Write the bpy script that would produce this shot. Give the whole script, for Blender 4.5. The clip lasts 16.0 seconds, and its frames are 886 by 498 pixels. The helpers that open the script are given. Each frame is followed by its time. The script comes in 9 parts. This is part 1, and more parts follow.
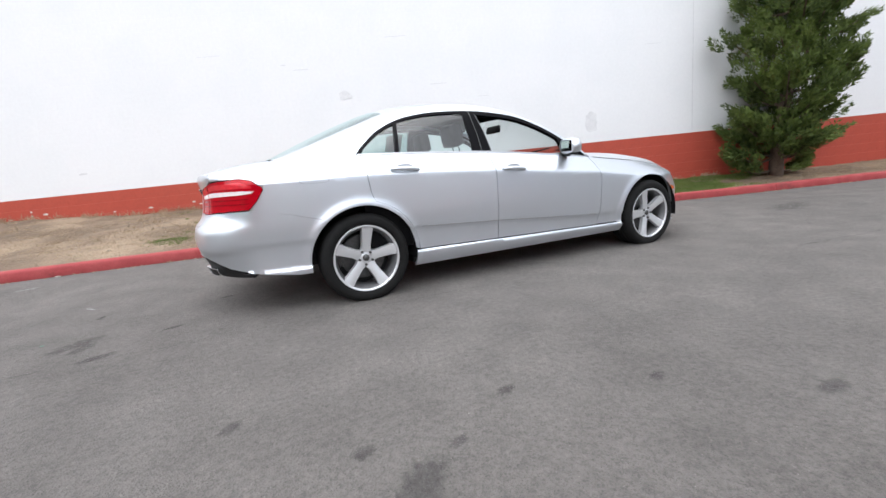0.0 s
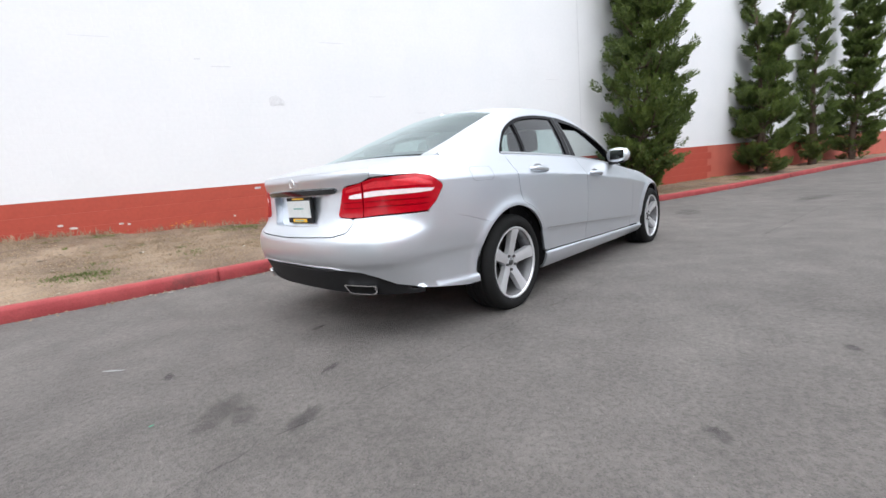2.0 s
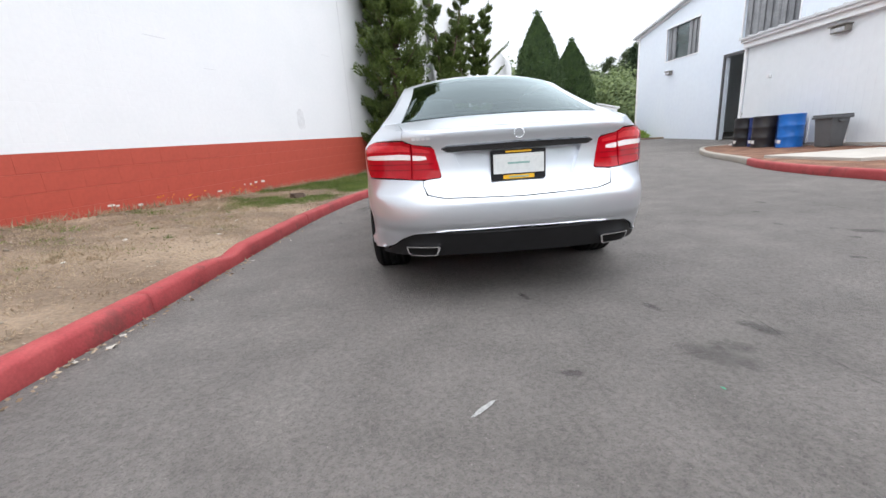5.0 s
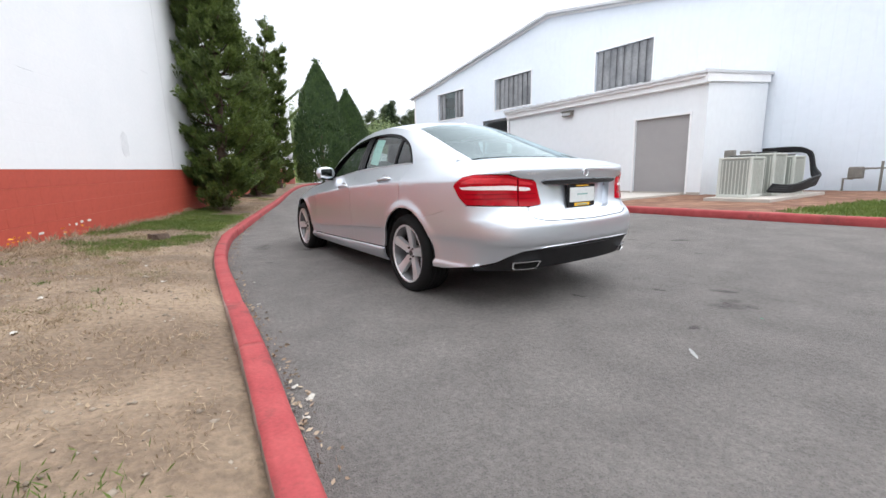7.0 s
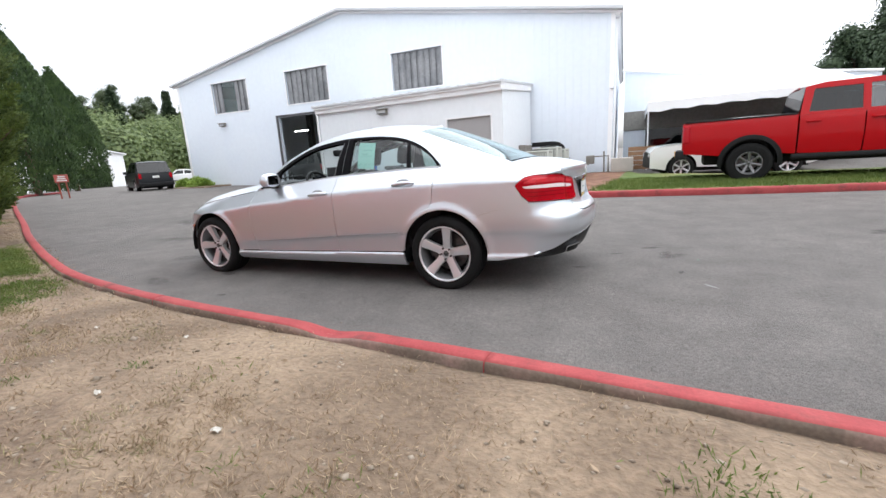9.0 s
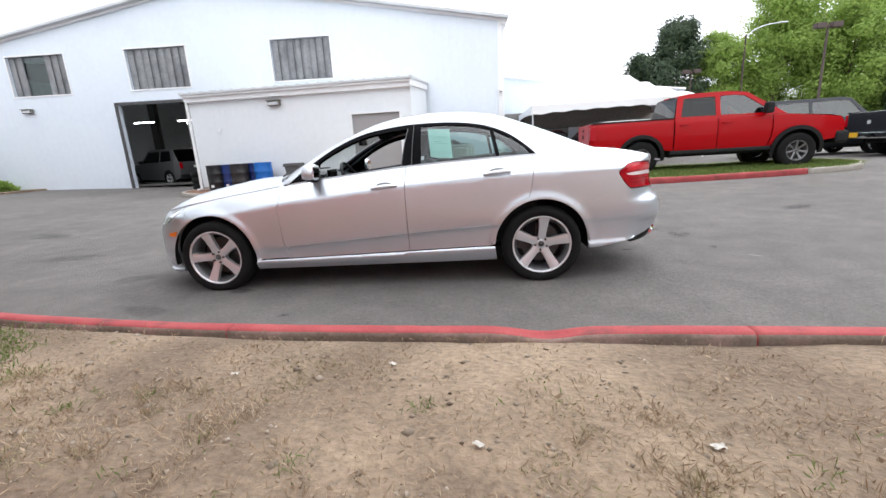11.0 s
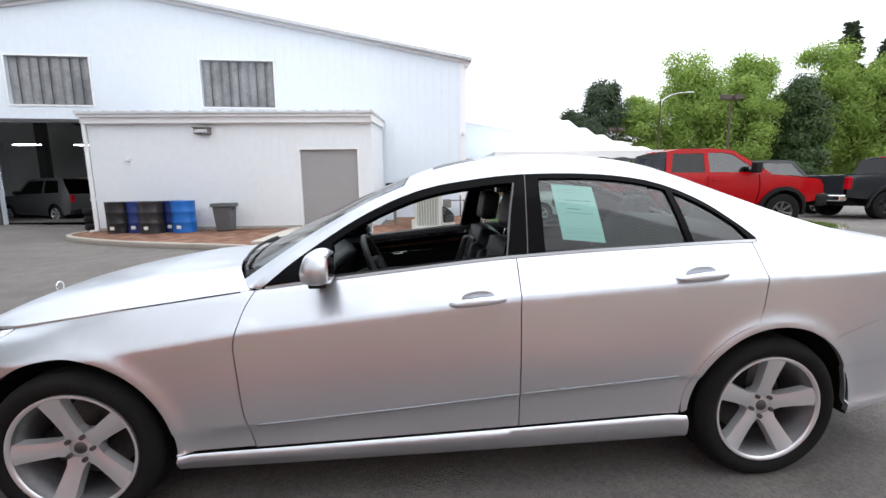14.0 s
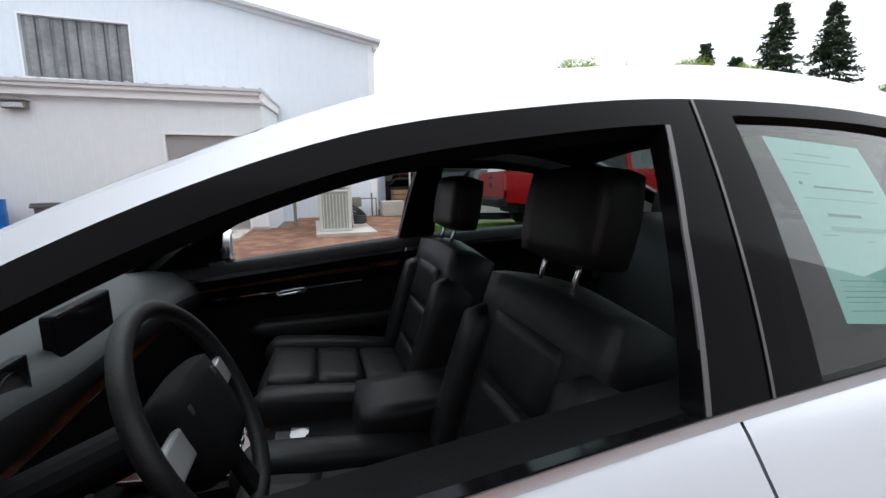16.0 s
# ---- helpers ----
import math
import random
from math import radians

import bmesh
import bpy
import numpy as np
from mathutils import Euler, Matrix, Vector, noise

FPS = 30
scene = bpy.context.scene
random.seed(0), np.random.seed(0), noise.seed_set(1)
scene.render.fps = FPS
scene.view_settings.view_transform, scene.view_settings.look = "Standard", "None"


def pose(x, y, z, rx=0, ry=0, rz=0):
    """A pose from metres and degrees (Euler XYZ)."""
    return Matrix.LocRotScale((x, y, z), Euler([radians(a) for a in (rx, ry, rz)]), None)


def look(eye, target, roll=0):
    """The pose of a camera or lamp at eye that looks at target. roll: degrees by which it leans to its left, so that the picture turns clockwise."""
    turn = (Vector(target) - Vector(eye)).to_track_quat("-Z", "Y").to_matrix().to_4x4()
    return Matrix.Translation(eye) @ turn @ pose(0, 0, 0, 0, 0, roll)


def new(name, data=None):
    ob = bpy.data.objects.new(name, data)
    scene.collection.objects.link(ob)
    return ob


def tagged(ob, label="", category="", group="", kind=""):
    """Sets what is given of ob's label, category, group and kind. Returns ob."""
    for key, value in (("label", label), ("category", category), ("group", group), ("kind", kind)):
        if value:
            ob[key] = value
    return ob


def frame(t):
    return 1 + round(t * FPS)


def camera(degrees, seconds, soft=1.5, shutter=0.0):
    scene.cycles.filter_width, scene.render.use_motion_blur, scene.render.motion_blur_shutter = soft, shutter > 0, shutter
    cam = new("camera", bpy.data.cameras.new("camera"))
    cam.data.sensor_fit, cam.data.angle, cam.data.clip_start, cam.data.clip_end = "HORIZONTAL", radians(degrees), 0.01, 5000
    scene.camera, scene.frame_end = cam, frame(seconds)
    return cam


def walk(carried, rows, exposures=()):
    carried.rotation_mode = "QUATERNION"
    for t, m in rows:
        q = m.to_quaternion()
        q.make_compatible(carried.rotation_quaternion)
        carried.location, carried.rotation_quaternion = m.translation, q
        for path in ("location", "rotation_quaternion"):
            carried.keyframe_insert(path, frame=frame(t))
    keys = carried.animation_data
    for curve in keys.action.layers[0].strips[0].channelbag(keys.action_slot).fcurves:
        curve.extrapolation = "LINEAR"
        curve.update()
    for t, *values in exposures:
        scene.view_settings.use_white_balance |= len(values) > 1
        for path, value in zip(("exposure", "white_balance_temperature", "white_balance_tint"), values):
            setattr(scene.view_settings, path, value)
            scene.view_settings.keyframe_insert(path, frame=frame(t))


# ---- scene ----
cam = camera(93.7, 16.0)

PATH = [
    (0, (-2.117, -3.824, 0.91), (-1.328, -2.026, 0.532), -4.6),
    (0.5, (-2.597, -3.559, 0.909), (-1.578, -1.875, 0.559), -4.0),
    (1, (-3.004, -3.205, 0.905), (-1.865, -1.604, 0.534), -4.7),
    (1.5, (-3.425, -2.851, 0.914), (-2.108, -1.372, 0.636), -5.0),
    (2, (-3.765, -2.445, 0.895), (-2.332, -1.088, 0.573), -4.3),
    (2.5, (-4.12, -2.03, 0.892), (-2.51, -0.87, 0.64), -4.0),
    (3, (-4.385, -1.554, 0.877), (-2.702, -0.53, 0.533), -4.9),
    (3.5, (-4.57, -1.061, 0.862), (-2.731, -0.314, 0.623), -3.4),
    (4, (-4.742, -0.531, 0.87), (-2.818, -0.098, 0.538), -3.6),
    (6.5, (-4.626, 2.083, 0.951), (-2.845, 1.261, 0.562), -2.3),
    (7, (-4.415, 2.569, 0.944), (-2.786, 1.46, 0.599), -1.6),
    (7.5, (-4.097, 3.001, 0.943), (-2.65, 1.674, 0.563), -2.4),
    (8, (-3.723, 3.391, 0.983), (-2.368, 1.958, 0.647), -2.1),
    (8.5, (-3.343, 3.774, 1.085), (-2.242, 2.147, 0.71), -3.1),
    (11, (-0.931, 4.332, 1.135), (-0.749, 2.395, 0.672), -3.6),
    (11.5, (-0.524, 4.182, 1.139), (-0.501, 2.227, 0.718), -3.1),
    (12, (-0.194, 3.985, 1.17), (-0.4, 2.038, 0.763), -3.1),
    (12.5, (-0.015, 3.655, 1.2), (-0.204, 1.715, 0.75), -2.8),
    (13, (0.117, 3.305, 1.241), (-0.159, 1.356, 0.888), -2.2),
    (13.5, (0.146, 2.893, 1.267), (-0.053, 0.919, 1.01), -4.0),
    (14, (0.107, 2.493, 1.309), (-0.045, 0.521, 1.019), -1.1),
    (14.5, (0.118, 2.074, 1.335), (-0.15, 0.114, 1.042), -0.4),
    (15, (0.061, 1.653, 1.283), (-0.09, -0.325, 1.027), -1.2),
    (15.5, (0.056, 1.362, 1.268), (-0.197, -0.606, 1.013), -0.6),
    (15.8, (0.074, 1.185, 1.26), (-0.381, -0.742, 0.981), -0.7),
    (16, (0.074, 1.096, 1.258), (-0.504, -0.794, 0.952), -0.9),
]
walk(cam, [(t, look(eye, target, roll)) for t, eye, target, roll in PATH], [(0, 1.22, 6150, 10), (8, 1.26, 6150, 10), (11, 1.28, 6150, 10), (14, 1.14, 6150, 10), (16, 0.86, 6150, 10)])

# ---------------------------------------------------------------- world and light
world = bpy.data.worlds.new("overcast_sky")
scene.world = world
world.use_nodes = True
wn, wl = world.node_tree.nodes, world.node_tree.links
sky = wn.new("ShaderNodeTexSky")
sky.sky_type = "NISHITA"
sky.sun_disc = False
sky.sun_elevation, sky.sun_rotation = radians(62), radians(200)
sky.air_density, sky.dust_density, sky.ozone_density = 1.0, 4.0, 1.0
grey = wn.new("ShaderNodeHueSaturation")
grey.inputs["Saturation"].default_value = 0.12
wl.new(sky.outputs[0], grey.inputs["Color"])
veil = wn.new("ShaderNodeVectorMath")
veil.operation = "MINIMUM"
veil.inputs[1].default_value = (8.5, 8.5, 8.5)  # cloud hides the glare round the sun
wl.new(grey.outputs[0], veil.inputs[0])
wl.new(veil.outputs[0], wn["Background"].inputs[0])
wn["Background"].inputs[1].default_value = 0.15
sun_lamp = bpy.data.lights.new("sun", "SUN")
sun_lamp.energy, sun_lamp.angle, sun_lamp.color = 1.25, radians(120), (1.0, 0.97, 0.93)
sun = new("sun", sun_lamp)
sun.matrix_world = look((-8, 18, 40), (0, 0, 0))


# ---------------------------------------------------------------- materials
def mat(name, color, rough=0.6, metal=0.0, var=0.0, scale=6.0, fine=60.0, bump=0.0, bump_dist=0.005, coat=0.0,
        second=None, spec=0.5, piece=0.0):
    """A surface with two scales of variation: var darkens and lightens, second mixes in another colour."""
    m = bpy.data.materials.new(name)
    m.use_nodes = True
    n, l = m.node_tree.nodes, m.node_tree.links
    b = n["Principled BSDF"]
    b.inputs["Roughness"].default_value, b.inputs["Metallic"].default_value = rough, metal
    b.inputs["Coat Weight"].default_value, b.inputs["Coat Roughness"].default_value = coat, 0.03
    b.inputs["Specular IOR Level"].default_value = spec
    b.inputs["Base Color"].default_value = (*color, 1)
    if var or second or bump or piece:
        tc = n.new("ShaderNodeTexCoord")
        big, small = n.new("ShaderNodeTexNoise"), n.new("ShaderNodeTexNoise")
        for tex, s, d in ((big, scale, 5), (small, fine, 3)):
            tex.inputs["Scale"].default_value, tex.inputs["Detail"].default_value = s, d
            l.new(tc.outputs["Object"], tex.inputs["Vector"])
        add = n.new("ShaderNodeMath")
        add.operation = "ADD"
        l.new(big.outputs[0], add.inputs[0]), l.new(small.outputs[0], add.inputs[1])
        ramp = n.new("ShaderNodeMapRange")
        ramp.inputs[1].default_value, ramp.inputs[2].default_value = 0.65, 1.35
        ramp.inputs[3].default_value, ramp.inputs[4].default_value = 1 - var, 1 + var
        l.new(add.outputs[0], ramp.inputs[0])
        base = n.new("ShaderNodeMix")
        base.data_type = "RGBA"
        base.inputs["A"].default_value = (*color, 1)
        base.inputs["B"].default_value = (*(second or color), 1)
        sel = n.new("ShaderNodeMapRange")
        sel.inputs[1].default_value, sel.inputs[2].default_value = 0.45, 0.62
        l.new(big.outputs[0], sel.inputs[0]), l.new(sel.outputs[0], base.inputs["Factor"])
        mul = n.new("ShaderNodeVectorMath")
        mul.operation = "SCALE"
        l.new(base.outputs["Result"], mul.inputs[0])
        level = ramp.outputs[0]
        if piece:
            info, pr, pm = n.new("ShaderNodeObjectInfo"), n.new("ShaderNodeMapRange"), n.new("ShaderNodeMath")
            pr.inputs[3].default_value, pr.inputs[4].default_value = 1 - piece, 1 + piece
            pm.operation = "MULTIPLY"
            l.new(info.outputs["Random"], pr.inputs[0])
            l.new(pr.outputs[0], pm.inputs[0]), l.new(level, pm.inputs[1])
            level = pm.outputs[0]
        l.new(level, mul.inputs["Scale"])
        l.new(mul.outputs[0], b.inputs["Base Color"])
        if bump:
            bp = n.new("ShaderNodeBump")
            bp.inputs["Strength"].default_value, bp.inputs["Distance"].default_value = bump, bump_dist
            l.new(small.outputs[0], bp.inputs["Height"]), l.new(bp.outputs[0], b.inputs["Normal"])
    return m




def asphalt():
    """Old asphalt: grey binder with pale and dark stones, broad worn patches."""
    m = mat("asphalt", (0.138, 0.127, 0.118), 0.88)
    n, l = m.node_tree.nodes, m.node_tree.links
    b = n["Principled BSDF"]
    tc = n.new("ShaderNodeTexCoord")

    def tex(kind, scale, detail=3.0):
        t = n.new(kind)
        t.inputs["Scale"].default_value = scale
        if "Detail" in t.inputs:
            t.inputs["Detail"].default_value = detail
        l.new(tc.outputs["Object"], t.inputs["Vector"])
        return t

    def math_(op, a, c):
        t = n.new("ShaderNodeMath")
        t.operation = op
        for k, v in enumerate((a, c)):
            if isinstance(v, (int, float)):
                t.inputs[k].default_value = v
            else:
                l.new(v, t.inputs[k])
        return t.outputs[0]

    def span(v, a, c, d, e):
        t = n.new("ShaderNodeMapRange")
        for k, q in enumerate((a, c, d, e)):
            t.inputs[k + 1].default_value = q
        l.new(v, t.inputs[0])
        return t.outputs[0]

    stones, grit = tex("ShaderNodeTexVoronoi", 62), tex("ShaderNodeTexVoronoi", 150)
    broad, mid, fine = tex("ShaderNodeTexNoise", 0.45), tex("ShaderNodeTexNoise", 3.2, 6), tex("ShaderNodeTexNoise", 38, 4)
    grey_s, grey_g = n.new("ShaderNodeSeparateColor"), n.new("ShaderNodeSeparateColor")
    l.new(stones.outputs["Color"], grey_s.inputs[0]), l.new(grit.outputs["Color"], grey_g.inputs[0])
    pale = math_("MULTIPLY", span(grey_s.outputs[0], 0.80, 1.0, 0.0, 1.0), span(stones.outputs["Distance"], 0.25, 0.5, 1.0, 0.0))
    speck = span(grey_g.outputs[1], 0.0, 1.0, 0.70, 1.30)
    level = math_("MULTIPLY", speck, span(mid.outputs[0], 0.3, 0.7, 0.86, 1.14))
    level = math_("MULTIPLY", level, span(broad.outputs[0], 0.35, 0.65, 0.92, 1.10))
    level = math_("MULTIPLY", level, span(fine.outputs[0], 0.3, 0.7, 0.84, 1.16))
    level = math_("ADD", level, math_("MULTIPLY", pale, 2.1))
    flecks = tex("ShaderNodeTexVoronoi", 24)
    grey_f = n.new("ShaderNodeSeparateColor")
    l.new(flecks.outputs["Color"], grey_f.inputs[0])
    fleck = math_("MULTIPLY", span(grey_f.outputs[2], 0.90, 0.95, 0.0, 1.0), span(flecks.outputs["Distance"], 0.20, 0.32, 1.0, 0.0))
    level = math_("ADD", level, math_("MULTIPLY", fleck, 1.7))
    pits = math_("MULTIPLY", span(grey_f.outputs[0], 0.90, 0.95, 0.0, 1.0), span(flecks.outputs["Distance"], 0.20, 0.36, 1.0, 0.0))
    level = math_("MULTIPLY", level, math_("SUBTRACT", 1.0, math_("MULTIPLY", pits, 0.35)))
    mul = n.new("ShaderNodeVectorMath")
    mul.operation = "SCALE"
    mul.inputs[0].default_value = (0.137, 0.126, 0.117)
    l.new(level, mul.inputs["Scale"]), l.new(mul.outputs[0], b.inputs["Base Color"])
    bp = n.new("ShaderNodeBump")
    bp.inputs["Strength"].default_value, bp.inputs["Distance"].default_value = 0.9, 0.007
    l.new(math_("ADD", grit.outputs["Distance"], stones.outputs["Distance"]), bp.inputs["Height"]), l.new(bp.outputs[0], b.inputs["Normal"])
    return m


M_ASPHALT = asphalt()
def blot(name, color, rough, cover, scale, rim=False):
    """A soaked-in stain: patchy, letting the asphalt show through; rim: it thins out towards its edge."""
    m = mat(name, color, rough, var=0.3, scale=9, fine=90)
    n, l = m.node_tree.nodes, m.node_tree.links
    tc, nz, rg = n.new("ShaderNodeTexCoord"), n.new("ShaderNodeTexNoise"), n.new("ShaderNodeMapRange")
    nz.inputs["Scale"].default_value, nz.inputs["Detail"].default_value = scale, 6
    rg.inputs[1].default_value, rg.inputs[2].default_value, rg.inputs[4].default_value = 0.38, 0.62, cover
    l.new(tc.outputs["Object"], nz.inputs["Vector"]), l.new(nz.outputs[0], rg.inputs[0])
    alpha = rg.outputs[0]
    if rim:
        rg.inputs[1].default_value, rg.inputs[2].default_value, rg.inputs[3].default_value = 0.25, 0.70, cover * 0.35
        at, mu = n.new("ShaderNodeAttribute"), n.new("ShaderNodeMath")
        at.attribute_name, mu.operation = "fade", "MULTIPLY"
        l.new(alpha, mu.inputs[0]), l.new(at.outputs["Fac"], mu.inputs[1])
        alpha = mu.outputs[0]
    l.new(alpha, n["Principled BSDF"].inputs["Alpha"])
    return m


M_STAIN = blot("oil_stain", (0.045, 0.043, 0.042), 0.75, 0.55, 26, True)
M_CRACK = blot("crack_shadow", (0.050, 0.047, 0.044), 0.9, 0.36, 14)
M_DAMP = blot("faint_stain", (0.070, 0.066, 0.063), 0.85, 0.42, 9, True)
M_CHALK = mat("chalk_streak", (0.34, 0.34, 0.33), 0.9, var=0.3, scale=20)
M_GREEN_BIT = mat("green_plastic", (0.05, 0.32, 0.18), 0.5)
M_DIRT = mat("dry_dirt", (0.185, 0.132, 0.089), 0.95, var=0.38, scale=1.1, fine=34, bump=0.9, bump_dist=0.022, second=(0.255, 0.190, 0.130))
M_BARK_SOIL = mat("bark_mulch", (0.16, 0.075, 0.045), 0.95, var=0.35, scale=3, fine=40, bump=0.8, bump_dist=0.02, second=(0.22, 0.12, 0.075))
M_LAWN = mat("lawn", (0.095, 0.150, 0.030), 0.9, var=0.35, scale=1.2, fine=50, bump=0.8, bump_dist=0.02, second=(0.17, 0.17, 0.06))
M_KERB_RED = mat("red_kerb_paint", (0.33, 0.046, 0.049), 0.75, var=0.22, scale=5, fine=70, bump=0.3, second=(0.33, 0.055, 0.055))


def worn(m, bare, scale, low, high):
    """Lets bare ground show through a paint in ragged patches."""
    n, l = m.node_tree.nodes, m.node_tree.links
    b = n["Principled BSDF"]
    tc, nz, rg, mx = n.new("ShaderNodeTexCoord"), n.new("ShaderNodeTexNoise"), n.new("ShaderNodeMapRange"), n.new("ShaderNodeMix")
    mx.data_type = "RGBA"
    nz.inputs["Scale"].default_value, nz.inputs["Detail"].default_value, nz.inputs["Roughness"].default_value = scale, 8, 0.72
    rg.inputs[1].default_value, rg.inputs[2].default_value = low, high
    l.new(tc.outputs["Object"], nz.inputs["Vector"]), l.new(nz.outputs[0], rg.inputs[0]), l.new(rg.outputs[0], mx.inputs["Factor"])
    l.new(b.inputs["Base Color"].links[0].from_socket, mx.inputs["A"])
    mx.inputs["B"].default_value = (*bare, 1)
    l.new(mx.outputs["Result"], b.inputs["Base Color"])


worn(M_KERB_RED, (0.10, 0.034, 0.030), 3.5, 0.54, 0.74)
M_KERB_BACK = mat("dirty_bare_concrete", (0.185, 0.145, 0.115), 0.9, var=0.3, scale=4, fine=60, bump=0.4, second=(0.25, 0.17, 0.145))
M_KERB_GREY = mat("kerb_concrete", (0.36, 0.33, 0.29), 0.85, var=0.2, scale=5, fine=80, bump=0.3, second=(0.30, 0.27, 0.23))
M_CONCRETE = mat("concrete", (0.45, 0.42, 0.38), 0.85, var=0.12, scale=3, fine=80, bump=0.2)
M_TRIM_WHITE = mat("white_trim", (0.84, 0.845, 0.86), 0.5, var=0.04, scale=3)
M_DOOR_GREY = mat("grey_door_paint", (0.33, 0.32, 0.32), 0.5, var=0.04, scale=3)
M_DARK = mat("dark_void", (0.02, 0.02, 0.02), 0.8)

# ---------------------------------------------------------------- vehicle materials
def paint(name, color, metal=0.0, rough=0.35, flake=0.0, coat=1.0, spec=0.5):
    m = mat(name, color, rough, metal, coat=coat, spec=spec)
    n, l = m.node_tree.nodes, m.node_tree.links
    b = n["Principled BSDF"]
    tc, nz = n.new("ShaderNodeTexCoord"), n.new("ShaderNodeTexNoise")
    nz.inputs["Scale"].default_value, nz.inputs["Detail"].default_value = 3.0, 4
    l.new(tc.outputs["Object"], nz.inputs["Vector"])
    r = n.new("ShaderNodeMapRange")
    r.inputs[3].default_value, r.inputs[4].default_value = rough - 0.03, rough + 0.05
    l.new(nz.outputs[0], r.inputs[0]), l.new(r.outputs[0], b.inputs["Roughness"])
    if flake:
        fz, bp = n.new("ShaderNodeTexNoise"), n.new("ShaderNodeBump")
        fz.inputs["Scale"].default_value = 1400
        bp.inputs["Strength"].default_value, bp.inputs["Distance"].default_value = flake, 0.0004
        l.new(tc.outputs["Object"], fz.inputs["Vector"])
        l.new(fz.outputs[0], bp.inputs["Height"]), l.new(bp.outputs[0], b.inputs["Normal"])
    return m


def glass(name, tint, rough=0.0, mix=0.16, top=1.0):
    """Thin tinted glass: a see-through tint under a mirror-like skin."""
    m = bpy.data.materials.new(name)
    m.use_nodes = True
    n, l = m.node_tree.nodes, m.node_tree.links
    n.remove(n["Principled BSDF"])
    out = n["Material Output"]
    tr, gl, mx, fr = n.new("ShaderNodeBsdfTransparent"), n.new("ShaderNodeBsdfGlossy"), n.new("ShaderNodeMixShader"), n.new("ShaderNodeLayerWeight")
    tr.inputs[0].default_value = (*tint, 1)
    gl.inputs["Roughness"].default_value = rough
    fr.inputs[0].default_value = 0.5
    pw = n.new("ShaderNodeMath")
    pw.operation = "POWER"
    pw.inputs[1].default_value = 5.0
    l.new(fr.outputs["Facing"], pw.inputs[0])
    sc = n.new("ShaderNodeMapRange")
    sc.inputs[2].default_value = top
    sc.inputs[3].default_value, sc.inputs[4].default_value = 0.04 + mix * 0.2, 1.0
    l.new(pw.outputs[0], sc.inputs[0]), l.new(sc.outputs[0], mx.inputs[0])
    l.new(tr.outputs[0], mx.inputs[1]), l.new(gl.outputs[0], mx.inputs[2]), l.new(mx.outputs[0], out.inputs[0])
    return m


M_SILVER = paint("silver_metallic_paint", (0.71, 0.745, 0.795), metal=0.86, rough=0.33, flake=0.14, coat=0.35)
M_GLASS = glass("car_glass", (0.56, 0.70, 0.68), mix=0.36, top=0.8)
M_GLASS_REAR = glass("heated_rear_glass", (0.45, 0.54, 0.52), mix=0.35, top=0.62)
M_GLASS_CLEAR = glass("clear_glass", (0.76, 0.82, 0.81), mix=0.1, top=0.9)
M_GLASS_DARK = glass("privacy_glass", (0.04, 0.046, 0.05), mix=0.06, top=2.0)
M_GLASS_REAR.node_tree.nodes["Glossy BSDF"].inputs[0].default_value = (0.80, 0.92, 0.92, 1)
M_BLACK_TRIM = mat("black_gloss_trim", (0.005, 0.005, 0.006), 0.10, spec=0.07)
M_EDGE = mat("grey_seal_edge", (0.13, 0.13, 0.135), 0.3, spec=0.5)
# Near-black for the shaded inside of the exhaust outlets.
M_OUTLET_DARK = mat("outlet_darkness", (0.006, 0.006, 0.006), 0.7, spec=0.15)
M_SATIN = mat("satin_bright_trim", (0.50, 0.51, 0.53), 0.30, metal=0.85)
M_BLACK_PLASTIC = mat("black_plastic", (0.012, 0.012, 0.013), 0.6, spec=0.25, var=0.2, scale=20, fine=300, bump=0.1)
M_RUBBER = mat("tyre_rubber", (0.011, 0.011, 0.011), 0.85, spec=0.2, var=0.25, scale=8, fine=120, bump=0.2)
M_ALLOY = mat("silver_alloy", (0.74, 0.75, 0.77), 0.30, metal=0.60, coat=0.5)
# Barrel alloy coloured dark to stand for the shade behind the spokes.
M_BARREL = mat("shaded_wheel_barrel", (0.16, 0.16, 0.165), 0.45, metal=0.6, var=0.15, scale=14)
# Silver darkened in colour for the shading in the handle cups; also the flap seam.
M_CUP = mat("shaded_silver", (0.40, 0.42, 0.45), 0.3, metal=0.7, coat=1.0)
M_STEEL_DARK = mat("dark_steel", (0.12, 0.12, 0.12), 0.45, metal=0.8, var=0.2, scale=30)
M_CHROME = mat("chrome", (0.82, 0.83, 0.85), 0.06, metal=1.0)
# Chrome with the dark reflection of the ground put into its colour.
M_CHROME_DARK_REFLECT = mat("dark_reflection_chrome", (0.11, 0.112, 0.118), 0.08, metal=1.0)
M_RED_LENS = mat("red_lamp_lens", (0.40, 0.002, 0.010), 0.12, coat=0.15, spec=0.25, var=0.18, scale=30, fine=160)
M_CLEAR_LENS = mat("clear_lamp_lens", (0.55, 0.56, 0.58), 0.14, metal=0.35, coat=1.0, var=0.5, scale=26, fine=90)
M_RED_PALE = mat("lit_red_lens", (0.62, 0.028, 0.040), 0.12, coat=0.3, spec=0.3, var=0.2, scale=40, fine=160)
M_RED_DEEP = mat("deep_red_lens", (0.20, 0.001, 0.006), 0.12, coat=0.15, spec=0.25)
M_RED_BAND = mat("pale_lamp_band", (0.86, 0.76, 0.76), 0.12, coat=1.0, var=0.12, scale=40, fine=120)
M_AMBER = mat("amber_lens", (0.75, 0.16, 0.01), 0.15, coat=1.0)
